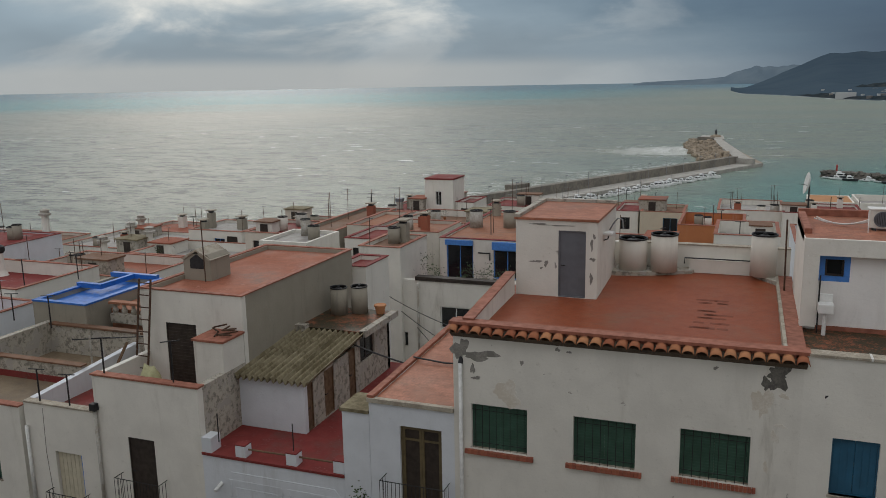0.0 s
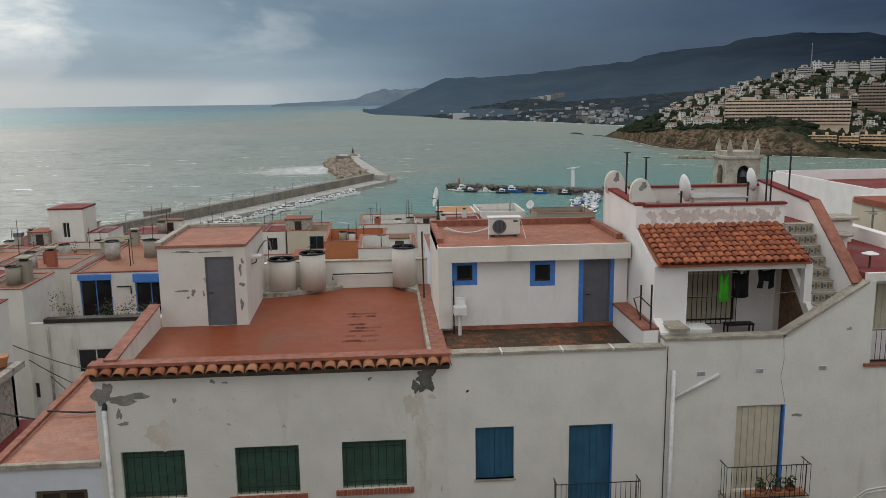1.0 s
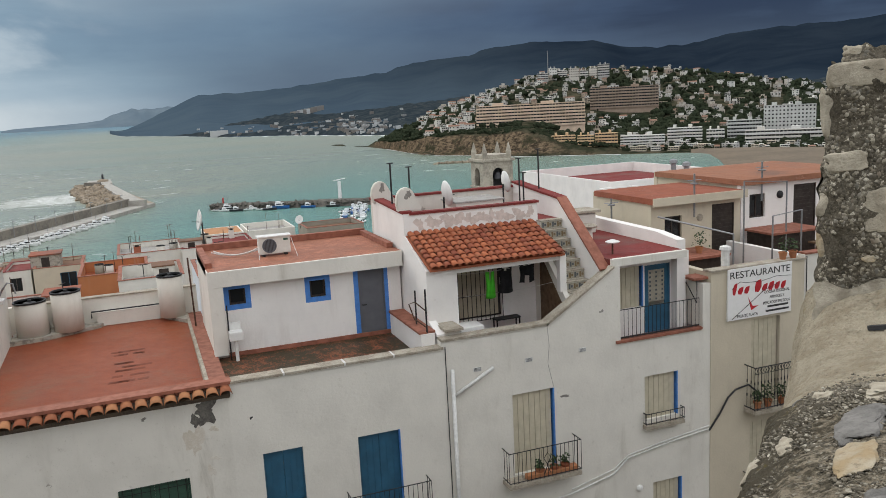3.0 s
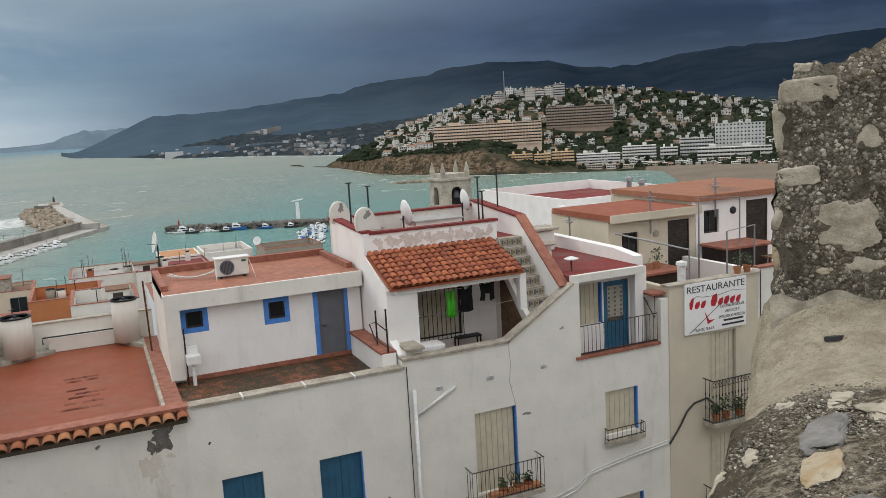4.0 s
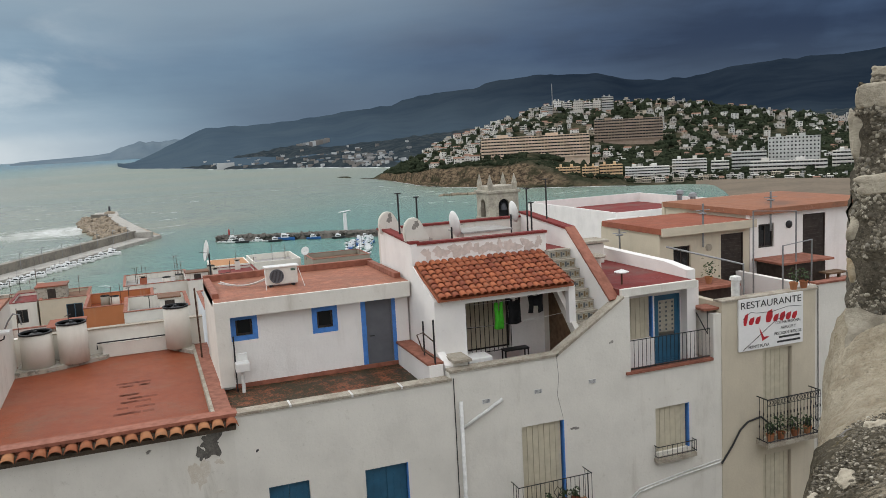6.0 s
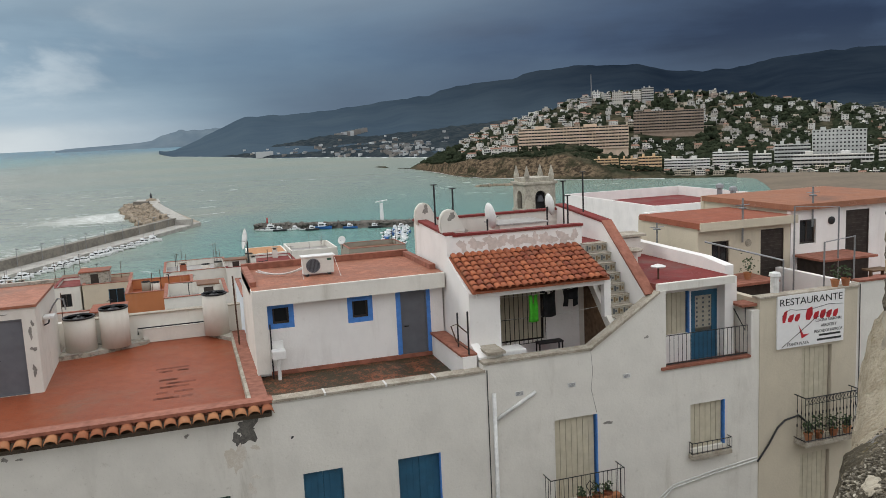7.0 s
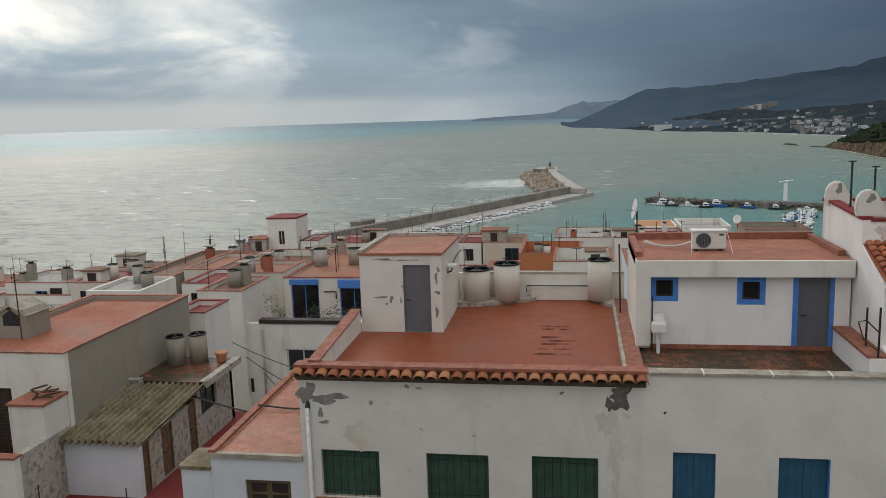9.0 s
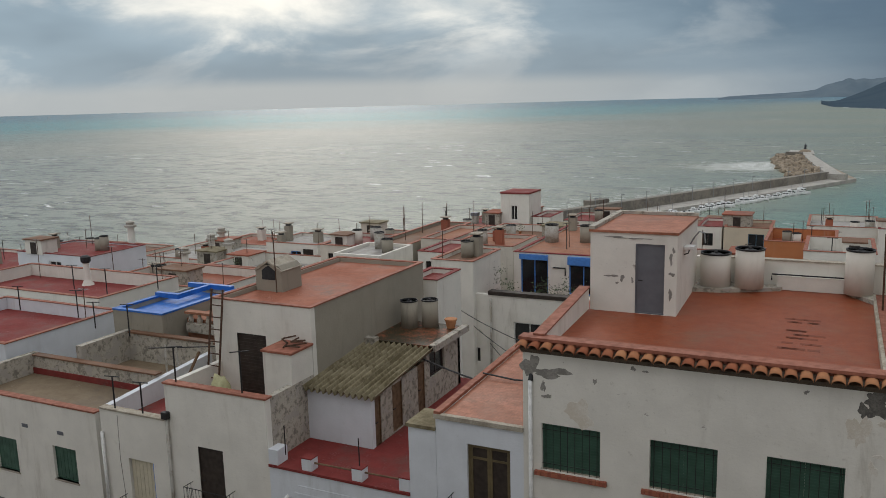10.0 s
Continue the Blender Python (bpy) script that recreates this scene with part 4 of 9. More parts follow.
# ---- house with the terracotta terrace and tiled eaves
A = thing("house", "off-white house with a terracotta roof terrace, tiled eaves and flaking plaster", "house", (-2.8, 24, STREET_Z), "old town houses")
A_WIN = [(-6.6, -5.05, -9.80, -8.5), (-3.82, -2.23, -9.80, -8.5), (-1.15, 0.48, -9.76, -8.47)]
part("front_wall", wall("x", -7.1, 1.55, STREET_Z, -6.62, Y, Y + 0.3, A_WIN), WHITE_DIRTY, A)
for a0, a1, z0, z1 in A_WIN:
    opening(A, "f", Y, a0, a1, z0, z1, "bars")
    n = 21
    for k in range(n):
        b0 = a0 - 0.18 + (a1 - a0 + 0.36) * k / n
        part("sill_brick", boxes((b0 + 0.004, b0 + (a1 - a0 + 0.36) / n - 0.004, Y - 0.09, Y + 0.09, z0 - 0.13, z0 - 0.012 + 0.004 * (k % 3))), BRICK, A)
    part("inner_sill", boxes((a0 + 0.002, a1 - 0.002, Y + 0.091, Y + 0.2, z0 - 0.05, z0 + 0.03)), STONE_CAP, A)
part("side_wall", wall("y", Y + 0.3, 28.0, STREET_Z, -6.62, -7.1, -6.85), WHITE, A)
part("side_wall", wall("y", Y + 0.3, 28.0, STREET_Z, -6.62, 1.3, 1.55), WHITE, A)
part("back_wall", wall("x", -7.1, 1.55, STREET_Z, -5.52, 28.0, 28.25), WHITE, A)
bm = bmesh.new()
prism(bm, [(Y + 0.3, -6.66), (28.0, -6.40), (28.0, -6.8), (Y + 0.3, -6.8)], "y", -6.85, 1.15)
part("terrace_floor", bm, TERRACE, A, "terracotta-tiled terrace floor")
part("left_parapet", prism(bmesh.new(), [(Y + 0.22, -6.22), (23.8, -5.87), (23.8, -6.8), (Y + 0.22, -6.8)], "y", -6.86, -6.6), WHITE, A)
part("coping", prism(bmesh.new(), [(Y + 0.2, -6.215), (23.8, -5.865), (23.8, -5.82), (Y + 0.2, -6.17)], "y", -6.89, -6.57), COPING, A)
# mortar bed coloured dark to give the gaps between tiles their shade
part("eaves_bed", prism(bmesh.new(), [(Y - 0.16, -6.49), (Y + 0.02, -6.40), (Y + 0.3, -6.37), (Y + 0.3, -6.62), (Y, -6.64)], "y", -7.14, 1.6), rock("eaves_mortar", (0.13, 0.095, 0.065), (0.06, 0.045, 0.032), 3.0, 0.01), A)
part("eaves_coping", boxes((-7.2, 1.66, Y - 0.04, Y + 0.36, -6.30, -6.22)), COPING, A, "terracotta coping above the tiled eaves")
part("upstand", boxes((-7.16, 1.62, Y + 0.06, Y + 0.34, -6.44, -6.30)), COPING, A)
part("side_strip", boxes((1.2, 1.62, Y + 0.38, 28.0, -6.6, -6.40)), COPING, A, "terracotta-coloured strip between two terraces")
part("side_joint", boxes((1.11, 1.2, Y + 0.38, 28.0, -6.75, -6.37)), STONE_CAP, A)


def barrel(r0, r1, length, t=0.016, n=8):
    """A half-round clay tile along +y, its wide end first, resting on z=0."""
    bm = bmesh.new()
    rows = []
    for y, r in ((0, r0), (length, r1)):
        rows.append(([bm.verts.new((r * math.cos(math.pi * i / n), y, r * 0.8 * math.sin(math.pi * i / n))) for i in range(n + 1)],
                     [bm.verts.new(((r - t) * math.cos(math.pi * i / n), y, (r - t) * 0.8 * math.sin(math.pi * i / n))) for i in range(n + 1)]))
    (o0, i0), (o1, i1) = rows
    for i in range(n):
        bm.faces.new((o0[i], o0[i + 1], o1[i + 1], o1[i]))
        bm.faces.new((i0[i], i1[i], i1[i + 1], i0[i + 1]))
        bm.faces.new((o0[i], i0[i], i0[i + 1], o0[i + 1]))
        bm.faces.new((o1[i], o1[i + 1], i1[i + 1], i1[i]))
    for i in (0, n):
        bm.faces.new((o0[i], o1[i], i1[i], i0[i]))
    return bm


EAVE = finish("eaves_tile", barrel(0.15, 0.115, 0.44), TILE_OCHRE, True)
rng = random.Random(5)
n = 28
for k in range(n):
    o = part("eaves_tile", EAVE, TILE_OCHRE, A)
    o.matrix_basis = pose(-7.06 + 8.56 * k / (n - 1), Y - 0.29 + rng.uniform(-0.02, 0.02), -6.47 + rng.uniform(-0.012, 0.012), 15 + rng.uniform(-2, 2), 0, rng.uniform(-3, 3))
part("drain_pipe", run([(-6.88, Y - 0.06, -7.35), (-6.88, Y - 0.06, -14.9)], 0.055, 10), PIPE, A, smooth=True)
part("drain_mouth", run([(-6.88, Y - 0.06, -7.38), (-6.88, Y + 0.05, -7.22)], 0.065, 8), IRON, A)
for a, z, ra, rz, mat, lab, sd in ((-6.90, -7.0, 0.19, 0.32, MORTAR, "flaked plaster showing grey mortar", 1), (-6.35, -7.12, 0.46, 0.13, MORTAR, "flaked plaster showing grey mortar", 2),
                                   (-6.55, -7.5, 0.05, 0.16, MORTAR, "", 3), (-5.2, -7.2, 0.04, 0.08, MORTAR, "", 4), (-6.45, -7.75, 0.1, 0.05, MORTAR, "", 14),
                                   (-5.6, -8.1, 0.38, 0.3, SANDY, "sandy undercoat under flaked paint", 5), (1.02, -6.84, 0.27, 0.27, DARK_MORTAR, "flaked plaster showing grey mortar", 6),
                                   (0.80, -7.10, 0.13, 0.2, DARK_MORTAR, "", 7), (0.68, -7.55, 0.2, 0.38, SANDY, "sandy undercoat under flaked paint", 8), (1.0, -8.4, 0.09, 0.14, SANDY, "", 9),
                                   (0.85, -9.2, 0.06, 0.12, SANDY, "", 10), (1.15, -7.35, 0.09, 0.07, SANDY, "", 11), (1.12, -8.1, 0.11, 0.05, SANDY, "", 12),
                                   (-3.95, -6.78, 0.06, 0.03, MORTAR, "", 13), (-0.4, -6.82, 0.05, 0.04, MORTAR, "", 15), (-4.25, -6.74, 0.05, 0.06, MORTAR, "", 16)):
    patch("plaster_loss", "f", Y, a, z, ra, rz, mat, A, lab, sd, 0.003 + 0.0009 * sd)

HUT = thing("stair_hut", "white stair hut with a grey steel door on the roof terrace", "roof hut", (-5.3, 25.3, -6.53))
part("front_wall", wall("x", -6.56, -4.03, -6.6, -4.16, 23.8, 24.0, [(-5.22, -4.38, -6.53, -4.45)]), WHITE_DIRTY, HUT)
opening(HUT, "f", 23.8, -5.22, -4.38, -6.53, -4.45, "grey_door")
part("side_wall", wall("y", 24.0, 27.2, -6.6, -4.16, -6.56, -6.36), WHITE_DIRTY, HUT)
part("side_wall", wall("y", 24.0, 27.2, -6.6, -4.16, -4.23, -4.03), WHITE_DIRTY, HUT)
part("back_wall", wall("x", -6.56, -4.03, -6.6, -4.16, 27.2, 27.4), WHITE, HUT)
part("roof", boxes((-6.6, -3.99, 23.76, 27.44, -4.15, -4.08)), TERRACE_PALE, HUT, "worn pale terracotta roof")
part("kerb", boxes((-6.6, -6.42, 23.76, 27.44, -4.076, -3.98), (-6.42, -3.99, 27.26, 27.44, -4.076, -3.98)), OLD_WALL, HUT)
for a, z, ra, rz, sd in ((-5.9, -5.45, 0.16, 0.04, 21), (-5.6, -5.5, 0.06, 0.09, 22), (-5.75, -5.65, 0.05, 0.03, 23), (-4.2, -4.85, 0.05, 0.14, 24), (-4.16, -5.3, 0.07, 0.06, 25), (-4.2, -5.9, 0.06, 0.12, 26),
                         (-5.8, -4.28, 0.3, 0.025, 27), (-5.1, -4.3, 0.3, 0.02, 28), (-5.3, -5.55, 0.03, 0.08, 29), (-4.13, -4.6, 0.04, 0.07, 30)):
    patch("plaster_loss", "f", 23.8, a, z, ra, rz, MORTAR, HUT, "", sd, 0.003 + 0.0009 * (sd - 20))
lamp = thing("wall_lamp", "white outdoor lamp with a bent pipe on the hut wall", "lamp", (-4.0, 24.9, -4.7))
part("housing", soft_box(-4.02, -3.72, 24.7, 25.1, -4.72, -4.62, 0.03), PIPE, lamp)
part("bracket", run([(-4.03, 24.9, -4.9), (-3.9, 24.9, -4.85), (-3.86, 24.9, -4.7)], 0.02), IRON, lamp)
part("conduit", run([(-4.0, 25.9, -4.75), (-3.9, 25.9, -4.55), (-3.75, 25.9, -4.35), (-3.6, 25.9, -4.38), (-3.56, 25.9, -4.7)], 0.025), STEEL, lamp)


def ledge(outline, z0, z1):
    bm = bmesh.new()
    low, top = [[bm.verts.new((x, y, z)) for x, y in outline] for z in (z0, z1)]
    bm.faces.new(low[::-1])
    bm.faces.new(top)
    for i in range(len(low)):
        j = (i + 1) % len(low)
        bm.faces.new((low[i], low[j], top[j], top[i]))
    return bm


part("ledge", ledge([(-4.02, 26.7), (-3.1, 26.85), (-1.5, 27.55), (-1.3, 28.0), (-4.02, 28.0)], -6.46, -6.30), OLD_WALL, A, "chipped blackened ledge under the water tanks")
part("ledge", ledge([(0.45, 27.6), (1.12, 26.7), (1.12, 28.0), (0.45, 28.0)], -6.46, -6.31), OLD_WALL, A)
STAIN = floor_tile("stained_terracotta", (0.185, 0.048, 0.022))
rng = random.Random(15)
for y0, n in ((21.85, 5), (22.3, 3), (22.75, 5), (23.05, 5), (23.4, 4), (24.2, 4), (24.5, 3)):
    for k in range(n):
        x = -1.2 + rng.uniform(0, 0.75)
        z = -6.66 + 0.26 * (y0 - Y - 0.3) / (27.7 - Y)
        part("stained_tile", prism(bmesh.new(), [(y0, z - 0.01), (y0, z + 0.003), (y0 + 0.14, z + 0.0075), (y0 + 0.14, z - 0.006)], "y", x, x + rng.choice((0.28, 0.28, 0.42))), STAIN, A)
part("back_coping", boxes((-4.0, 1.55, 27.97, 28.28, -5.518, -5.48)), STONE_CAP, A)
part("back_ledge", boxes((-1.6, 0.55, 27.72, 28.0, -6.4, -5.95)), WHITE, A)
part("water_pipe", run([(-1.75, 27.7, -6.1), (-1.75, 27.7, -5.9), (0.7, 27.7, -5.9)], 0.025), IRON, A)
water_tank((-3.42, 27.35, -6.30), 0.47, 1.08)
water_tank((-2.4, 27.4, -6.30), 0.44, 1.26)
water_tank((0.72, 27.52, -6.31), 0.40, 1.38)
part("mast", rods(0.03, ((1.32, 26.0, -6.4), (1.28, 26.0, -4.2))), RUST, A)
dish((2.3, 33.0, -6.3), 0.42, -95, 10, 2.3, "white satellite dish seen edge-on atop a tall mast")

# ---- house with the blue-trimmed back building
B = thing("house", "white house with a mossy terracotta terrace and blue-trimmed back rooms", "house", (4.3, 23, STREET_Z), "old town houses")
B_WIN = [(2.25, 3.25, -9.66, -8.24), (4.68, 5.83, -10.4, -8.28)]
part("front_wall", wall("x", 1.55, 7.1, STREET_Z, -6.3, Y, Y + 0.3, B_WIN), WHITE, B)
for h in B_WIN:
    opening(B, "f", Y, *h, "blue_shutter")
part("reveal", boxes((5.80, 5.828, Y + 0.004, Y + 0.1, -10.4, -8.285)), BLUE, B)
balcony(B, "f", Y, 4.28, 6.49, -10.5, -9.72, 0.4)
part("coping", boxes((1.63, 7.14, Y - 0.05, Y + 0.34, -6.298, -6.235)), STONE_CAP, B, "weathered stone coping with lichen")
for x in (2.9, 4.45, 5.75):
    part("coping_joint", boxes((x, x + 0.05, Y - 0.055, Y + 0.345, -6.296, -6.23)), PIPE, B)
part("terrace_floor", boxes((1.63, 6.65, Y + 0.3, 22.5, -6.75, -6.54)), TERRACE_MOSS, B, "terracotta terrace floor half covered with dark moss")
part("skirting", boxes((1.95, 6.65, 22.46, 22.498, -6.536, -6.42)), COPING, B)
B_BACK = [(1.95, 2.68, -5.22, -4.5), (4.2, 4.93, -5.30, -4.54), (5.62, 6.66, -6.54, -4.52)]
part("back_room_wall", wall("x", 1.57, 7.05, -6.75, -4.5, 22.5, 22.7, B_BACK), WHITE_BRIGHT, B)
for h in B_BACK[:2]:
    opening(B, "f", 22.5, *h, "blue_window")
opening(B, "f", 22.5, 5.76, 6.55, -6.54, -4.56, "grey_door")
part("door_border", boxes((5.62, 5.76, 22.494, 22.52, -6.54, -4.53), (6.55, 6.66, 22.494, 22.52, -6.54, -4.53), (5.76, 6.55, 22.494, 22.52, -4.56, -4.53)), BLUE, B, "bright blue painted door border")
part("lintel_band", boxes((1.55, 7.05, 22.2, 22.7, -4.498, -4.06)), WHITE, B)
part("corner_pier", boxes((1.55, 1.93, 22.2, 22.498, -6.4, -4.5)), WHITE, B)
part("back_room_roof", boxes((1.57, 7.05, 22.3, 26.2, -4.3, -4.055)), TERRACE_PALE, B, "terracotta roof of the back rooms")
part("roof_kerb", boxes((1.57, 7.0, 26.0, 26.2, -4.05, -3.86), (1.57, 1.75, 22.9, 26.0, -4.05, -3.92), (6.82, 7.0, 22.9, 26.0, -4.05, -3.90)), COPING, B)
part("side_wall", wall("y", 22.7, 26.2, STREET_Z, -4.06, 1.57, 1.8), WHITE, B)
part("back_wall", wall("x", 1.57, 7.05, STREET_Z, -4.06, 26.21, 26.4), WHITE, B)
part("side_wall", boxes((6.66, 7.05, Y + 0.3, 22.5, -6.75, -5.92)), WHITE_BRIGHT, B)
part("side_coping", boxes((6.62, 7.08, Y + 0.34, 22.49, -5.918, -5.86)), COPING, B)
patch("bullet_hole", "f", Y, 2.05, -7.25, 0.035, 0.035, DARK, B, "", 31)

AC = thing("air_conditioner", "cream outdoor air-conditioning unit standing on a flat roof", "air conditioner", (3.65, 23.95, -4.05))
part("case", soft_box(3.2, 4.12, 23.78, 24.12, -4.0, -3.5, 0.03), APPLIANCE, AC)
bm = lathe([(0.21, 0), (0.21, 0.02), (0.18, 0.02), (0.17, 0.008)], (0, 0, 0), 28)
bm.transform(Matrix.Translation((3.5, 23.776, -3.75)) @ Matrix.Rotation(radians(90), 4, "X"))
part("grille_ring", bm, GREY_DOOR, AC)
for k in range(9):
    part("grille_bar", rods(0.006, ((3.34 + 0.04 * k, 23.762, -3.75 - math.sqrt(max(0.001, 0.19 ** 2 - (0.16 - 0.04 * k) ** 2))), (3.34 + 0.04 * k, 23.762, -3.75 + math.sqrt(max(0.001, 0.19 ** 2 - (0.16 - 0.04 * k) ** 2)))), n=4), IRON, AC)
part("badge", boxes((3.92, 4.05, 23.772, 23.782, -3.62, -3.56)), GREEN, AC)
part("lid", soft_box(3.16, 4.16, 23.74, 24.16, -3.5, -3.46, 0.012), DISH, AC)
for x in (3.32, 3.98):
    part("foot", boxes((x - 0.04, x + 0.04, 23.76, 24.14, -4.055, -4.0)), IRON, AC)
part("hose", run(sag((1.95, 24.5, -3.85), (3.22, 24.0, -3.8), 0.16), 0.022), PIPE, AC)
part("hose", run(sag((1.9, 24.6, -3.9), (3.22, 24.05, -3.86), 0.13), 0.018), PIPE, AC)
for a, b in ((3.16, 3.12), (4.14, 4.22)):
    part("strap", rods(0.008, ((a, 23.78, -3.55), (b, 23.3, -4.05))), PIPE, AC)

SINK = thing("laundry_sink", "small white laundry sink on a pipe leg in the terrace corner", "sink", (1.9, 22.2, -6.54))
part("basin", soft_box(1.95, 2.32, 21.85, 22.2, -5.95, -5.7, 0.03), DISH, SINK)
part("splashback", soft_box(1.95, 2.3, 22.2, 22.26, -5.75, -5.5, 0.015), DISH, SINK)
part("leg", rods(0.05, ((2.12, 22.0, -6.54), (2.12, 22.0, -5.95)), n=10), PIPE, SINK)
part("tap_pipe", rods(0.02, ((1.97, 22.16, -6.54), (1.97, 22.16, -5.0))), IRON, SINK)
for y, h in ((20.6, 0.95), (19.75, 1.15)):
    t = thing("iron_post", "black iron post of a folding clothes line", "clothes post", (6.85, y, -5.86), "clothes-line posts")
    part("post", rods(0.025, ((6.85, y, -5.9), (6.85, y, -5.86 + h))), IRON, t)
    if y < 20:
        part("bracket", run([(6.85, y, -5.3), (6.6, y + 0.15, -5.05), (6.45, y + 0.2, -5.1), (6.55, y + 0.1, -5.5), (6.85, y, -5.75)], 0.018), RUST, t)

# ---- house with the tiled lean-to and the outside stairs
C = thing("house", "white house with a red-tiled lean-to, outside stairs and a roof terrace", "house", (9.7, 22, STREET_Z), "old town houses")
C_DOOR = (9.11, 10.42, -10.3, -7.94)
bm = wall("x", 7.1, 12.4, STREET_Z, -6.1, Y, Y + 0.28, [C_DOOR])
part("front_wall", bm, WHITE, C)
part("front_gable", prism(bmesh.new(), [(10.3, -6.1), (12.4, -6.1), (12.4, -4.78)], "x", Y, Y + 0.28), WHITE, C)
part("coping", boxes((7.1, 10.28, Y - 0.05, Y + 0.33, -6.098, -6.03)), STONE_CAP, C)
part("sloped_coping", prism(bmesh.new(), [(10.24, -6.11), (12.42, -4.74), (12.42, -4.68), (10.2, -6.05)], "x", Y - 0.05, Y + 0.33), STONE_CAP, C)
opening(C, "f", Y, *C_DOOR, "blind")
balcony(C, "f", Y, 8.72, 10.97, -10.35, -9.42, 0.5, heavy=False)
part("scroll", run([(9.8, Y - 0.47, -10.2), (9.9, Y - 0.47, -9.95), (9.78, Y - 0.47, -9.75), (9.9, Y - 0.47, -9.6), (10.0, Y - 0.47, -9.75), (9.88, Y - 0.47, -9.95), (9.98, Y - 0.47, -10.2)], 0.012), IRON, C)
part("side_wall", prism(bmesh.new(), [(Y + 0.28, -15), (Y + 0.28, -5.98), (20.3, -5.75), (20.3, -4.36), (22.0, -3.62), (22.0, -2.98), (25.2, -2.82), (25.2, -15)], "y", 7.1, 7.32), WHITE_BRIGHT, C)
part("loggia_floor", boxes((7.32, 12.1, Y + 0.28, 22.0, -7.1, -6.92)), RED_COAT, C)
part("corner_room", boxes((7.32, 8.0, 20.3, 20.5, -6.92, -4.36)), WHITE_BRIGHT, C)
C_WIN = (8.55, 10.05, -6.35, -4.78)
part("loggia_wall", wall("x", 7.32, 11.2, -6.92, -3.62, 21.9, 22.1, [C_WIN]), WHITE_BRIGHT, C)
part("beam", boxes((7.32, 11.2, 20.25, 20.42, -4.5, -4.34)), WHITE_BRIGHT, C)
part("inner_side", boxes((7.98, 8.0, 20.5, 21.9, -6.92, -4.36)), WHITE_BRIGHT, C)
gw = part("grille_window", frame_bm(facing("f", 21.9), *C_WIN, 0.05, 0.12, 0.18), BROWN_DOOR, C, "window with a cream blind behind black iron bars")
part("blind", boxes((8.6, 10.0, 22.03, 22.05, -6.3, -4.83)), BLIND, gw)
for k in range(11):
    x = 8.58 + 1.44 * k / 10
    part("bar", rods(0.012, ((x, 21.78, -6.4), (x, 21.78, -4.75)), n=5), IRON, gw)
for z in (-6.38, -5.6, -4.78):
    part("crossbar", rods(0.012, ((8.52, 21.78, z), (10.08, 21.78, z)), n=5), IRON, gw)
# arched wall beside the stairs, with a dark door under them
part("stair_side", prism(bmesh.new(), [(19.75, -6.92), (19.75, -5.85), (22.0, -3.75), (22.0, -6.92)], "y", 11.2, 11.36), WHITE, C)
part("cupboard_door", prism(bmesh.new(), [(20.25, -6.9), (20.25, -5.75), (21.3, -4.7), (21.55, -4.6), (21.55, -6.9)], "y", 11.185, 11.2), WOOD, C, "dark wooden door under the stairs")
part("pillar", boxes((11.15, 11.36, 20.22, 20.42, -5.45, -4.36)), WHITE_BRIGHT, C)
n = 9
for k in range(n):
    y0, z0 = 19.72 + 0.255 * k, -5.98 + 0.27 * k
    st = part("step", boxes((11.36, 12.1, y0, 22.05, z0, z0 + 0.245)), WHITE, C)
    part("tread", boxes((11.35, 12.1, y0 - 0.03, y0 + 0.28, z0 + 0.246, z0 + 0.268)), STONE_CAP, st)
    part("riser_tile", boxes((11.38, 12.09, y0 - 0.012, y0 - 0.001, z0 + 0.02, z0 + 0.225)), GLAZE, st, "patterned glazed riser tiles")
    for j in range(4):
        x = 11.40 + 0.17 * j
        part("motif", boxes((x + 0.02, x + 0.075, y0 - 0.017, y0 - 0.0125, z0 + 0.05, z0 + 0.2), (x + 0.09, x + 0.15, y0 - 0.017, y0 - 0.0125, z0 + 0.09, z0 + 0.16)), PATTERN if j % 2 else PATTERN_GREY, st)
part("stair_wall", prism(bmesh.new(), [(Y + 0.28, -15), (Y + 0.28, -4.78), (22.0, -2.98), (25.2, -2.7), (25.2, -15)], "y", 12.12, 12.38), WHITE_BRIGHT, C)
part("stair_coping", prism(bmesh.new(), [(Y + 0.2, -4.815), (22.0, -2.975), (22.0, -2.91), (Y + 0.15, -4.77)], "y", 12.08, 12.42), COPING, C)
part("stair_coping", prism(bmesh.new(), [(22.0, -2.975), (25.2, -2.695), (25.2, -2.63), (22.0, -2.91)], "y", 12.08, 12.42), RED_COAT, C)
part("roof_terrace", boxes((7.32, 12.12, 22.1, 25.2, -3.75, -3.56)), RED_COAT, C)
part("front_parapet", boxes((7.32, 11.4, 22.0, 22.2, -3.62, -3.02)), WHITE_BRIGHT, C)
part("parapet_coping", boxes((7.28, 11.44, 21.96, 22.24, -3.018, -2.95)), RED_COAT, C, "dark red painted coping, stains running down")
part("back_wall", boxes((7.1, 12.38, 25.2, 25.4, -15, -2.85)), WHITE_DIRTY, C)
part("back_coping", boxes((7.06, 12.42, 25.16, 25.44, -2.848, -2.78)), RED_COAT, C)
part("side_coping", prism(bmesh.new(), [(22.0, -2.976), (25.16, -2.816), (25.16, -2.75), (22.0, -2.91)], "y", 7.06, 7.36), RED_COAT, C)
part("skylight", boxes((9.3, 10.9, 23.4, 24.6, -3.558, -3.0)), WHITE, C)
part("skylight_top", boxes((9.25, 10.95, 23.35, 24.65, -2.998, -2.95)), GREY_ROOF, C)
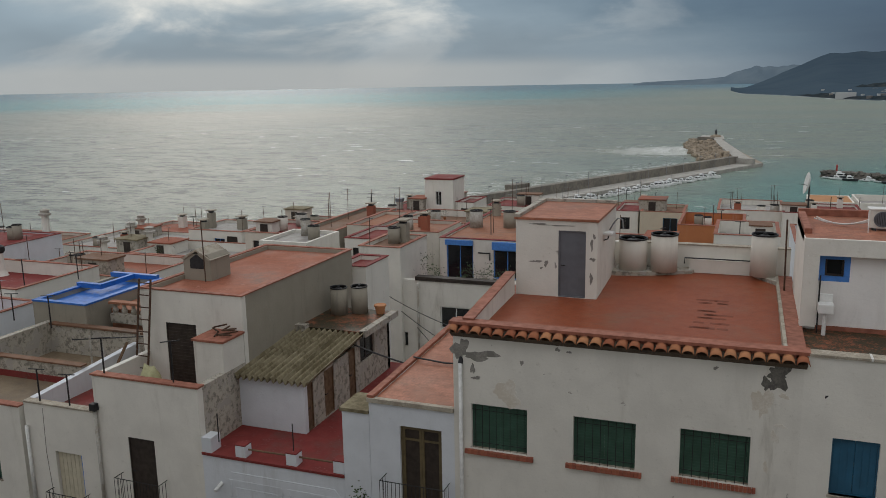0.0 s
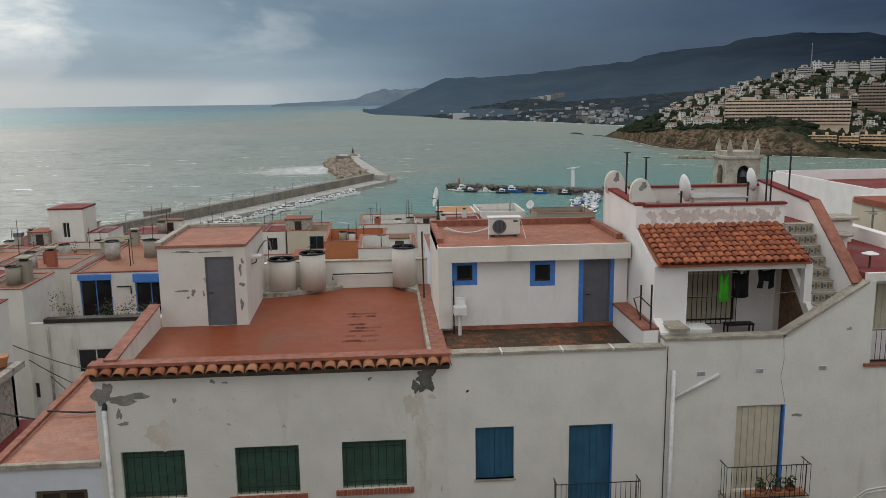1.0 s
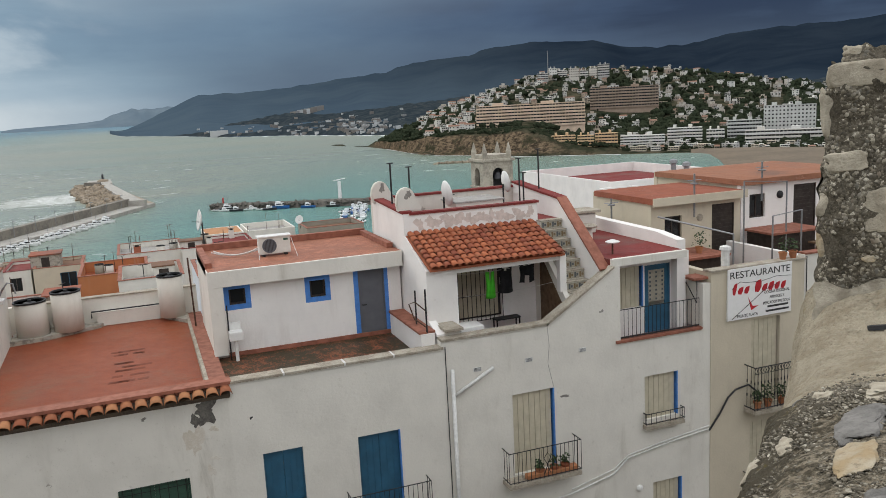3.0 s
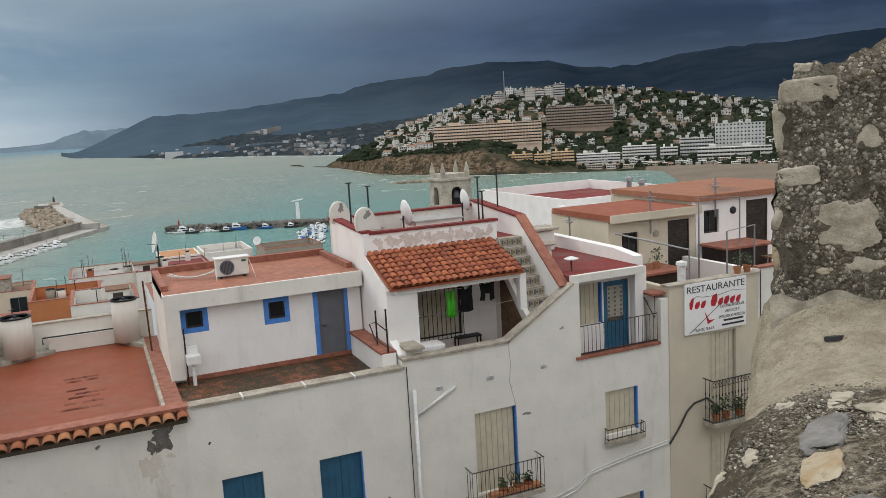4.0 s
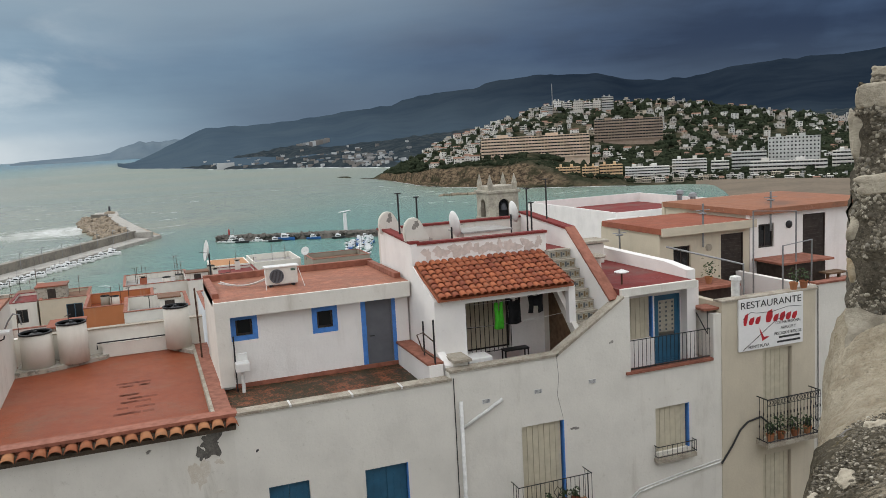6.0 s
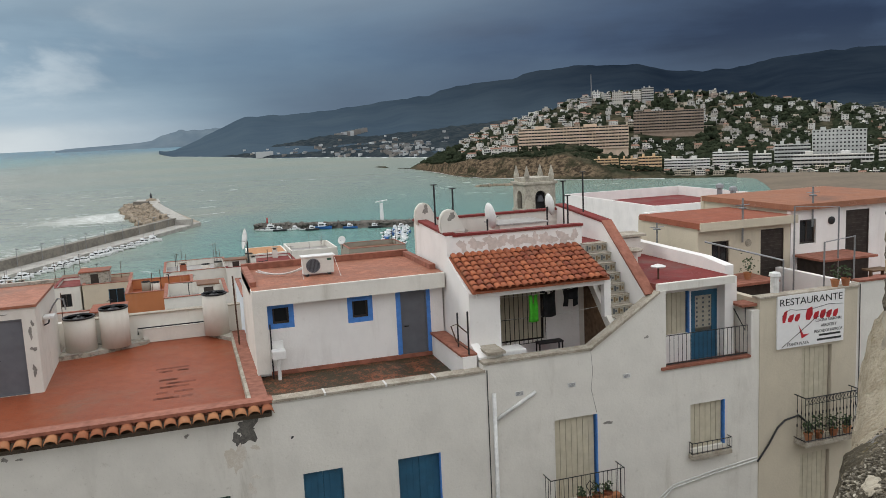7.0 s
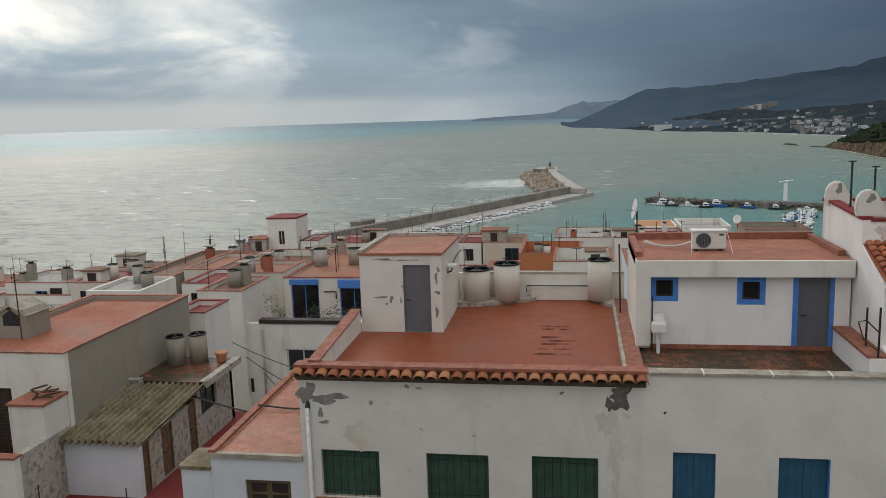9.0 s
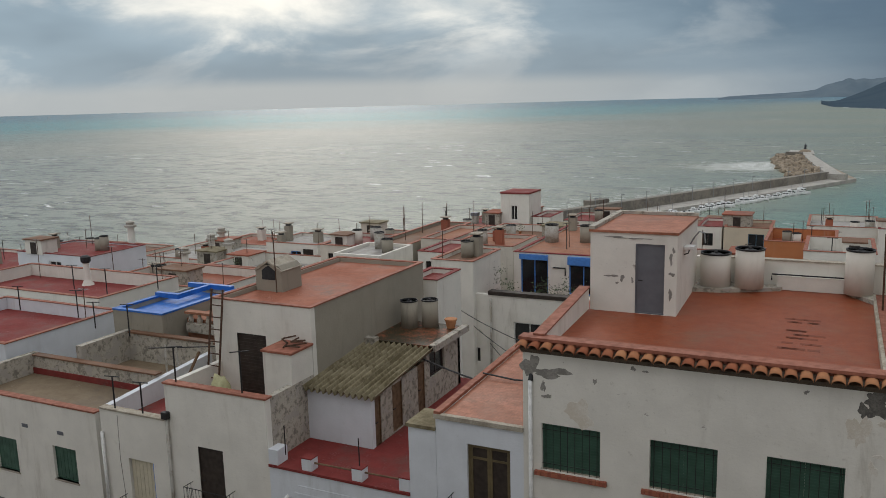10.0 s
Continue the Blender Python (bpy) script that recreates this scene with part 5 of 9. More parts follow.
for k in range(10):
    rngk = random.Random(60 + k)
    patch("red_run", "f", 22.0, 7.6 + 0.39 * k + rngk.uniform(-0.1, 0.1), -3.26 - rngk.uniform(0, 0.06), 0.08 + 0.16 * rngk.random(), 0.17, plain("faded_red_stain", (0.66, 0.57, 0.515), 0.95) if k == 0 else bpy.data.materials["faded_red_stain"], C, "", 40 + k, 0.003 + 0.0012 * k)
# red clay tiles of the lean-to
part("roof_deck", prism(bmesh.new(), [(20.08, -4.35), (22.0, -3.66), (22.0, -3.60), (20.08, -4.29)], "y", 7.14, 11.25), TILE_RED, C)
slope = math.degrees(math.atan2(0.69, 1.92))
TILE = finish("roof_tile", barrel(0.108, 0.086, 0.36), TILE_RED, True)
PAN = bmesh.new()
for i in range(6):
    a0, a1 = math.pi * i / 6, math.pi * (i + 1) / 6
    quad(PAN, (-0.1 * math.cos(a0), 0, -0.05 * math.sin(a0)), (-0.1 * math.cos(a1), 0, -0.05 * math.sin(a1)), (-0.08 * math.cos(a1), 0.36, -0.05 * math.sin(a1)), (-0.08 * math.cos(a0), 0.36, -0.05 * math.sin(a0)))
PAN = finish("channel_tile", PAN, TILE_RED, True)
rng = random.Random(9)
COLS, ROWS = 20, 8
for c in range(COLS):
    x = 7.27 + 3.86 * c / (COLS - 1)
    for r in range(ROWS):
        y = 20.0 + r * 0.248
        z = -4.285 + (y - 20.0) * 0.36 + 0.012
        o = part("roof_tile", TILE, TILE_RED, C)
        o.matrix_basis = pose(x + rng.uniform(-0.012, 0.012), y, z + 0.02, slope - 4 + rng.uniform(-1.5, 1.5), 0, rng.uniform(-2, 2))
        if c < COLS - 1:
            o = part("channel_tile", PAN, TILE_RED, C)
            o.matrix_basis = pose(x + 3.86 / (COLS - 1) / 2, y, z + 0.065, slope - 4, 0, 0)
part("drain_pipe", run([(7.36, Y - 0.06, -6.9), (7.36, Y - 0.06, -14.8)], 0.055, 10), PIPE, C, smooth=True)
part("drain_pipe", run([(7.4, Y - 0.06, -7.62), (8.55, Y - 0.06, -7.02)], 0.05, 10), PIPE, C, smooth=True)
part("cable", run([(7.2, Y - 0.015, -6.25), (7.2, Y - 0.015, -14.5)], 0.012), CABLE, C)
part("crack", run([(10.25, Y - 0.001, -6.1), (10.3, Y - 0.001, -6.7), (10.24, Y - 0.001, -7.2), (10.4, Y - 0.001, -7.9)], 0.006), MORTAR, C)
for x, z in ((8.1, -7.02), (9.65, -7.0), (11.35, -6.98)):
    vt = part("wall_vent", boxes((x - 0.12, x + 0.12, Y - 0.012, Y + 0.01, z - 0.06, z + 0.06)), PIPE, C)
    for j in range(4):
        part("slot", boxes((x - 0.1, x + 0.1, Y - 0.016, Y - 0.0125, z - 0.045 + j * 0.026, z - 0.035 + j * 0.026)), GREY_DOOR, vt)
patch("plaster_loss", "f", Y, 10.75, -8.25, 0.12, 0.05, MORTAR, C, "", 71)
patch("plaster_loss", "f", Y, 12.0, -5.95, 0.06, 0.045, MORTAR, C, "", 72)
part("parapet_post", boxes((7.32, 7.75, Y + 0.28, 20.3, -6.92, -5.9)), WHITE_DIRTY, C)
part("post_cap", boxes((7.28, 7.8, Y + 0.1, 20.3, -5.9, -5.83)), STONE_CAP, C)
SK2 = thing("stone_sink", "old white wash basin standing in the loggia", "sink", (8.2, 20.1, -6.92))
part("basin", soft_box(7.85, 8.55, 19.85, 20.45, -6.2, -5.95, 0.03), DISH, SK2)
part("stand", boxes((7.9, 8.5, 19.95, 20.4, -6.92, -6.2)), DARK, SK2)
ST = thing("stool", "dark wooden stool against the loggia wall", "stool", (10.0, 21.5, -6.92))
part("seat", soft_box(9.6, 10.4, 21.35, 21.65, -6.35, -6.3, 0.01), IRON, ST)
for x in (9.63, 10.37):
    for y in (21.38, 21.62):
        part("leg", rods(0.025, ((x, y, -6.92), (x, y, -6.35))), IRON, ST)
LINE = thing("clothes_line", "white clothes line strung across the loggia", "clothes line", (9.6, 20.6, -4.6))
part("cord", run(sag((8.0, 20.6, -4.62), (11.2, 20.6, -4.5), 0.08), 0.006, 4), PIPE, LINE)
part("cord", run(sag((8.0, 20.75, -5.3), (11.2, 20.75, -5.25), 0.06), 0.006, 4), PIPE, LINE)


def garment(label, mat, x, z, w, h, notch, seed, legs=False):
    """Hanging washing: a limp cloth with folds and a cut-out neck or legs."""
    rng = random.Random(seed)
    bm = bmesh.new()
    nx, nz = 8, 10
    g = {}
    for i in range(nx + 1):
        for j in range(nz + 1):
            u, v = i / nx, j / nz
            pinch = 1 - 0.12 * math.sin(v * 3.1) - (0.15 * (1 - v) if not legs else 0)
            g[i, j] = bm.verts.new((x + (u - 0.5) * w * pinch, 20.6 + 0.03 * math.sin(u * 9 + v * 2 + seed) + 0.015 * math.sin(v * 8), z - v * h + 0.02 * math.cos(u * 6)))
    for i in range(nx):
        for j in range(nz):
            hole = (i in (3, 4) and j < notch) if not legs else (i in (3, 4) and j > nz - 5)
            if not hole:
                bm.faces.new((g[i, j], g[i + 1, j], g[i + 1, j + 1], g[i, j + 1]))
    bmesh.ops.solidify(bm, geom=bm.faces[:], thickness=0.008)
    single("hanging_garment", bm, mat, label, "clothing", "washing on the line", smooth=True)


garment("neon green sleeveless top hanging on the clothes line", GREEN_CLOTH, 9.12, -4.66, 0.3, 0.78, 3, 1)
garment("black T-shirt hanging on the clothes line", BLACK_CLOTH, 9.6, -4.6, 0.46, 0.74, 1, 2)
garment("black shorts hanging on the clothes line", BLACK_CLOTH, 10.28, -4.55, 0.52, 0.56, 0, 3, True)

# finials, dishes and masts on the roof terrace
for x, y in ((7.22, 22.3), (7.22, 24.9)):
    fin = bmesh.new()
    prism(fin, [(-0.30, 0), (-0.34, 0.25), (-0.3, 0.5), (-0.18, 0.66), (0, 0.7), (0.14, 0.64), (0.2, 0.52), (0.28, 0.3), (0.42, 0.1), (0.42, 0)], "x", -0.1, 0.1)
    bmesh.ops.bevel(fin, geom=[e for e in fin.edges if e.calc_length() > 0.05], offset=0.03, segments=2, affect="EDGES")
    fin.transform(Matrix.Translation((x + 0.1, y, -2.93)))
    f = thing("roof_finial", "rounded white plaster finial, its top worn to the brick", "finial", (x + 0.1, y, -2.93), "roof finials")
    part("body", fin, WHITE_DIRTY, f)
    patch("plaster_loss", "f", y - 0.1, x + 0.12, -2.45, 0.09, 0.12, MORTAR, f, "", int(y * 3))
dish((8.97, 23.6, -3.56), 0.42, 88, 8, 0.78, "white satellite dish seen edge-on on a terrace")
dish((11.3, 24.2, -3.56), 0.36, 92, 8, 0.95, "white satellite dish seen edge-on on a terrace")
for x, y, z, h in ((7.28, 23.6, -2.9, 1.3), (7.9, 23.7, -3.56, 1.8), (11.6, 23.6, -3.56, 1.8), (12.25, 23.5, -2.9, 1.4), (11.1, 22.3, -3.0, 0.9)):
    t_post((x, y, z), h, 0.2)

# ---- house with the recessed balcony and the blue door
D = thing("house", "white house with a recessed balcony, cream blinds and a blue door", "house", (14.1, 23, STREET_Z), "old town houses")
D_WIN = [(13.42, 14.6, -9.5, -8.14), (13.7, 14.75, -13.4, -11.55)]
part("front_wall", wall("x", 12.4, 15.78, STREET_Z, -6.98, Y, Y + 0.28, D_WIN), WHITE, D)
for h in D_WIN:
    opening(D, "f", Y, *h, "blind")
balcony(D, "f", Y, 13.35, 14.7, -9.62, -9.25, 0.22, 0.16)
part("ledge", boxes((12.45, 15.45, Y - 0.06, Y + 0.28, -6.978, -6.9)), COPING, D)
balcony(D, "f", Y + 0.05, 12.5, 15.4, -6.9, -6.02, 0.0, 0.14, floor=False)
part("left_wing", boxes((12.4, 12.62, Y, Y + 0.9, -6.98, -4.7)), WHITE, D)
D_BACK = [(12.9, 13.95, -6.25, -4.98), (14.0, 14.92, -7.1, -5.0)]
part("recess_wall", wall("x", 12.62, 15.6, -7.1, -4.7, 20.2, 20.4, D_BACK), WHITE_BRIGHT, D)
opening(D, "f", 20.2, *D_BACK[0], "blind")
opening(D, "f", 20.2, *D_BACK[1], "blue_glazed_door")
part("recess_floor", boxes((12.62, 15.6, Y + 0.28, 20.2, -7.2, -7.1)), RED_COAT, D)
part("right_wing", boxes((15.5, 15.78, Y, 22, -6.98, -5.6)), WHITE, D)
part("roof", boxes((12.4, 14.95, Y + 0.15, 29.0, -4.72, -4.52)), RED_COAT, D, "dark red roof with worn white edges")
part("roof_edge", boxes((12.4, 14.95, Y + 0.02, Y + 0.15, -4.72, -4.5)), WHITE, D)
part("party_wall", prism(bmesh.new(), [(19.9, -7.0), (19.9, -4.28), (21.0, -4.15), (29, -4.05), (29, -15), (22, -15), (22, -7)], "y", 14.95, 15.25), WHITE_BRIGHT, D)
part("back_wall", boxes((12.4, 15.78, 29.0, 29.2, -15, -4.1)), WHITE, D)
part("shelf", boxes((15.25, 15.85, Y + 0.1, Y + 0.7, -5.5, -5.43)), COPING, D)
part("bracket", run([(15.4, Y + 0.15, -5.5), (15.4, Y + 0.15, -6.2), (15.0, Y + 0.15, -5.5)], 0.018), IRON, D)
CH = thing("chimney_stack", "white chimney stack with a stone cap on a red roof", "chimney", (14.3, 24.2, -4.52))
part("shaft", soft_box(13.9, 14.6, 23.9, 24.6, -4.52, -3.85, 0.03), WHITE_DIRTY, CH)
part("cap", soft_box(13.8, 14.75, 23.8, 24.7, -3.82, -3.72, 0.03), STONE_CAP, CH)
part("flue", boxes((13.98, 14.52, 23.98, 24.52, -3.85, -3.82)), DARK, CH)
soft = thing("chimney_stack", "small white chimney with a flat round cap", "chimney", (13.5, 22.6, -4.52))
part("shaft", lathe([(0.16, 0), (0.15, 0.45)], (13.5, 22.6, -4.52), 14), WHITE_DIRTY, soft)
part("cap", lathe([(0.3, 0.45), (0.32, 0.5), (0.2, 0.56)], (13.5, 22.6, -4.52), 14), STONE_CAP, soft)
fan = thing("roof_vent", "white round roof ventilator on a short pole", "vent", (12.9, 20.2, -4.52))
part("pole", rods(0.03, ((12.9, 20.2, -4.52), (12.9, 20.2, -4.15))), RUST, fan)
part("disc", lathe([(0.2, 0), (0.22, 0.03), (0.05, 0.09)], (12.9, 20.2, -4.17), 16), DISH, fan)
pt = part("wall_lamp", lathe([(0.1, 0), (0.1, 0.06), (0.05, 0.1)], (0, 0, 0), 14), DISH, D, "white round wall lamp")
pt.matrix_basis = pose(13.2, Y, -11.6, 90)
plaque = bmesh.new()
bmesh.ops.create_circle(plaque, cap_ends=True, radius=1, segments=24)
plaque.transform(Matrix.Translation((13.15, Y - 0.012, -12.3)) @ Matrix.Rotation(radians(90), 4, "X") @ Matrix.Diagonal((0.28, 0.17, 1, 1)))
part("plaque", plaque, DISH, D, "oval ceramic plaque")
rim = run([(13.15 + 0.27 * math.cos(i * 0.3142), Y - 0.014, -12.3 + 0.16 * math.sin(i * 0.3142)) for i in range(21)], 0.012, 5)
part("plaque_rim", rim, GREY_DOOR, D)
part("plaque_mark", boxes((12.98, 13.32, Y - 0.02, Y - 0.013, -12.34, -12.26)), GREY_DOOR, D)
part("conduit", run([(7.6, Y - 0.03, -11.55), (10.9, Y - 0.03, -11.25), (12.3, Y - 0.03, -10.95), (12.8, Y - 0.03, -10.55), (14.2, Y - 0.03, -10.35), (15.7, Y - 0.03, -10.2)], 0.03), PIPE, D)
part("conduit", run([(10.9, Y - 0.03, -11.12), (12.3, Y - 0.04, -10.8), (12.8, Y - 0.05, -10.45), (14.2, Y - 0.05, -10.25), (15.7, Y - 0.04, -10.1)], 0.02), PIPE, D)

# ---- restaurant house
E = thing("house", "cream house with a restaurant signboard and a planted iron balcony", "house", (17.5, 22, STREET_Z), "old town houses")
E_DOORS = [(17.3, 18.45, -9.75, -6.95), (17.3, 18.45, -13.0, -10.3)]
part("front_wall", wall("x", 15.78, 19.35, STREET_Z, -5.28, Y - 0.03, Y + 0.25, E_DOORS), CREAM, E)
for a0, a1, z0, z1 in E_DOORS:
    opening(E, "f", Y - 0.03, a0, a1, z0, z1, "cream_blind")
part("coping", boxes((15.74, 19.39, Y - 0.08, Y + 0.3, -5.278, -5.22)), STONE_CAP, E)
part("terrace_floor", boxes((15.78, 20.0, Y + 0.25, 23.0, -6.4, -6.22)), TERRACE, E)
part("side_wall", boxes((15.78, 16.0, Y + 0.25, 23.0, -15, -5.3)), CREAM, E)
E_HUT = [(16.75, 17.45, -5.0, -4.1), (18.72, 19.68, -6.2, -3.85)]
part("hut_wall", wall("x", 16.2, 19.95, -6.4, -3.62, 23.0, 23.2, E_HUT), CREAM, E)
opening(E, "f", 23.0, *E_HUT[0], "wood")
opening(E, "f", 23.0, *E_HUT[1], "brown_door")
part("hut_side", wall("y", 23.2, 26.5, -15, -3.62, 16.2, 16.4), CREAM, E)
part("hut_roof", boxes((16.12, 20.0, 22.75, 26.5, -3.62, -3.42)), RED_TILE, E, "reddish flat roof with a cream edge")
part("hut_edge", boxes((16.1, 20.02, 22.7, 22.75, -3.68, -3.40)), CREAM, E)
part("hut_back", boxes((16.2, 20.0, 26.5, 26.7, -15, -3.5)), CREAM, E)
balcony(E, "f", Y - 0.03, 17.05, 19.1, -9.75, -8.35, 0.5, 0.13, heavy=True)
balcony(E, "f", Y - 0.03, 17.05, 19.1, -13.1, -11.9, 0.5, 0.13, heavy=True)
band = part("scroll_band", rods(0.01, ((17.05, Y - 0.5, -8.55), (19.1, Y - 0.5, -8.55))), IRON, E)
for k in range(18):
    x = 17.1 + 1.9 * k / 17
    part("ring", run([(x + 0.05 * math.cos(i), Y - 0.5, -8.45 + 0.08 * math.sin(i)) for i in (0, 1.05, 2.1, 3.14, 4.19, 5.24, 6.28)], 0.008, 4), IRON, E)
part("black_cable", run([(15.72, Y - 0.05, -10.25), (16.1, Y - 0.08, -9.75), (16.4, Y - 0.08, -9.3), (16.7, Y - 0.06, -9.85 + 0.75), (17.2, Y - 0.06, -9.02), (18.2, Y - 0.06, -8.98 - 0.9), (19.3, Y - 0.05, -9.75)], 0.03, 8), CABLE, E)
part("pergola", run([(16.95, 19.8, -6.22), (16.95, 19.8, -4.3), (16.2, 22.6, -4.0)], 0.032, 8), STEEL, E)
part("pergola", run([(18.55, 19.9, -6.22), (18.55, 19.9, -3.9), (20.2, 20.4, -3.9), (20.2, 20.4, -5.9)], 0.028, 8), STEEL, E)
part("pergola", run([(18.55, 21.2, -6.22), (18.55, 21.2, -2.9), (20.7, 21.6, -3.1), (20.7, 21.6, -5.9)], 0.028, 8), STEEL, E)
part("terrace_cupboard", boxes((16.6, 18.0, 21.6, 22.7, -6.22, -5.35)), BROWN_DOOR, E)
part("cupboard_roof", boxes((16.4, 18.2, 21.4, 22.98, -5.35, -5.27)), COPING, E)
part("flue", lathe([(0.13, 0), (0.13, 0.5), (0.18, 0.52), (0.16, 0.62), (0.02, 0.66)], (16.6, 19.75, -5.25), 14), PIPE, E)
part("wash_table", boxes((18.0, 18.7, 22.3, 22.8, -5.5, -5.44), (18.1, 18.2, 22.4, 22.5, -6.22, -5.5)), DISH, E)
part("wall_clock", lathe([(0.13, 0), (0.13, 0.03), (0.05, 0.05)], (0, 0, 0), 14), STONE_CAP, E).matrix_basis = pose(18.2, 23.0, -4.25, 90)
for k, (x, z) in enumerate(((17.35, -9.75), (17.75, -9.75), (18.3, -9.75), (18.8, -9.75))):
    plant((x, Y - 0.3, z), (0.14, 0.22, 0.17, 0.12)[k], 90, 10 + k, label="bushy potted plant on an iron balcony")
for k, x in enumerate((18.6, 19.0)):
    plant((x, Y + 0.1, -5.22), 0.16, 50, 20 + k, label="small potted shrub on a terrace parapet")
plant((17.4, 22.0, -5.27), 0.22, 60, 30, label="leafy potted plant on a small terrace roof")
for k, x in enumerate((9.75, 10.2, 10.55)):
    plant((x, Y - 0.28, -10.35), (0.08, 0.12, 0.10)[k], 50, 40 + k, label="potted plant behind black balcony bars")
part("trough", soft_box(9.3, 10.9, Y - 0.42, Y - 0.2, -10.34, -10.2, 0.02), TILE_OCHRE, C)

SIGN = thing("restaurant_sign", "white restaurant signboard with black and red lettering", "sign", (17.55, Y - 0.08, -6.85))
part("board", soft_box(16.34, 18.78, Y - 0.10, Y - 0.04, -6.86, -5.26, 0.006), SIGN_WHITE, SIGN)


def lettering(text, x, z, size, mat, width=None, lean=0.0):
    cu = bpy.data.curves.new("lettering", "FONT")
    cu.body, cu.size, cu.extrude, cu.shear = text, size, 0.003, lean
    tmp = bpy.data.objects.new("lettering", cu)
    scene.collection.objects.link(tmp)
    bpy.context.view_layer.update()
    me = bpy.data.meshes.new_from_object(tmp.evaluated_get(bpy.context.evaluated_depsgraph_get()))
    bpy.data.objects.remove(tmp)
    xs = [v.co.x for v in me.vertices]
    f = width / (max(xs) - min(xs)) if width else 1
    me.transform(Matrix.Translation((x - min(xs) * f, Y - 0.104, z)) @ Matrix.Rotation(radians(90), 4, "X") @ Matrix.Diagonal((f, 1, 1, 1)))
    me.materials.clear()
    me.materials.append(mat)
    return part("lettering", me, mat, SIGN)


lettering("RESTAURANTE", 16.42, -5.56, 0.30, SIGN_BLACK, 2.28)
lettering("COCINA REGIONAL", 17.72, -6.17, 0.13, SIGN_BLACK, 0.98)
lettering("ARROCES Y", 17.92, -6.34, 0.13, SIGN_BLACK, 0.58)
lettering("PESCADOS FRESCOS", 17.68, -6.51, 0.13, SIGN_BLACK, 1.04)
lettering("FRENTE PLAYA", 16.7, -6.80, 0.13, SIGN_BLACK, 0.78)
part("writing_bar", boxes((17.85, 18.65, Y - 0.106, Y - 0.1005, -6.62, -6.56)), SIGN_BLACK, SIGN)
part("writing_bar", boxes((17.78, 18.68, Y - 0.106, Y - 0.1005, -6.76, -6.70)), SIGN_BLACK, SIGN)
# the red script name as plain slanted strokes
for x0, w, h in ((16.52, 0.13, 0.36), (16.72, 0.18, 0.22), (16.96, 0.17, 0.22), (17.36, 0.24, 0.38), (17.64, 0.18, 0.22), (17.88, 0.19, 0.26), (18.12, 0.18, 0.22), (18.36, 0.17, 0.22)):
    bm = bmesh.new()
    z = -6.06
    prism(bm, [(x0, z), (x0 + w * 0.6, z - 0.02), (x0 + w, z + h * 0.35), (x0 + w * 0.75 + 0.06, z + h * 0.8), (x0 + 0.1 + w * 0.5, z + h), (x0 + 0.05, z + h * 0.85), (x0 - 0.01, z + h * 0.4)], "x", Y - 0.107, Y - 0.1005)
    part("logo_stroke", bm, SIGN_RED, SIGN)
part("swash", run([(16.5, Y - 0.103, -5.88), (16.6, Y - 0.103, -5.78), (16.8, Y - 0.103, -5.68), (17.0, Y - 0.103, -5.73), (17.6, Y - 0.103, -5.75), (18.2, Y - 0.103, -5.66), (18.72, Y - 0.103, -5.70)], 0.008, 4), SIGN_BLACK, SIGN)
part("arrow", run([(16.5, Y - 0.103, -6.82), (17.2, Y - 0.103, -6.38), (17.7, Y - 0.103, -6.05), (18.2, Y - 0.103, -5.9)], 0.01, 4), SIGN_BLACK, SIGN)
part("sail", prism(bmesh.new(), [(17.1, -6.2), (17.28, -6.5), (17.5, -6.5), (17.22, -6.62)], "x", Y - 0.107, Y - 0.1005), SIGN_RED, SIGN)

# ---- last house of the row
Fh = thing("house", "white house with dark doors and a railed terrace", "house", (22, 23, STREET_Z), "old town houses")
part("front_wall", wall("x", 19.35, 26.0, STREET_Z, -5.15, Y, Y + 0.25), WHITE, Fh)
part("coping", boxes((19.4, 26.0, Y - 0.04, Y + 0.29, -5.148, -5.09)), COPING, Fh)
part("side_wall", boxes((19.35, 19.55, Y + 0.25, 23.0, -15, -5.2)), WHITE_BRIGHT, Fh)
part("terrace_floor", boxes((19.55, 26, Y + 0.25, 23.0, -6.1, -5.9)), TERRACE, Fh)
F_HUT = [(20.35, 21.05, -4.5, -3.65), (22.35, 23.4, -5.9, -3.45)]
part("hut_wall", wall("x", 19.97, 26.0, -6.1, -3.28, 23.0, 23.2, F_HUT), WHITE_BRIGHT, Fh)
opening(Fh, "f", 23.0, *F_HUT[0], "wood")
opening(Fh, "f", 23.0, *F_HUT[1], "brown_door")
part("hut_side", wall("y", 23.2, 28.0, -15, -3.28, 20.03, 20.23), CREAM, Fh)
part("hut_roof", boxes((19.9, 26.0, 22.8, 28.0, -3.28, -3.08)), PINK_TILE, Fh)
part("hut_back", boxes((20.0, 26.0, 28.0, 28.2, -15, -3.1)), CREAM, Fh)
part("lean_to", boxes((20.05, 22.3, 21.5, 22.98, -4.9, -4.83)), COPING, Fh)
part("lean_to_side", boxes((20.25, 22.1, 21.7, 22.98, -5.9, -4.9)), BROWN_DOOR, Fh)
part("wall_disc", lathe([(0.14, 0), (0.14, 0.04), (0.06, 0.07)], (0, 0, 0), 12), IRON, Fh).matrix_basis = pose(21.7, 23.0, -3.75, 90)
part("table", boxes((21.6, 22.4, 21.0, 21.5, -5.3, -5.25), (21.7, 21.78, 21.2, 21.28, -5.9, -5.3), (22.2, 22.28, 21.2, 21.28, -5.9, -5.3)), WOOD, Fh)
part("cable", run([(19.45, Y - 0.02, -5.2), (19.5, Y - 0.02, -9), (19.55, Y - 0.02, -14)], 0.015), CABLE, Fh)
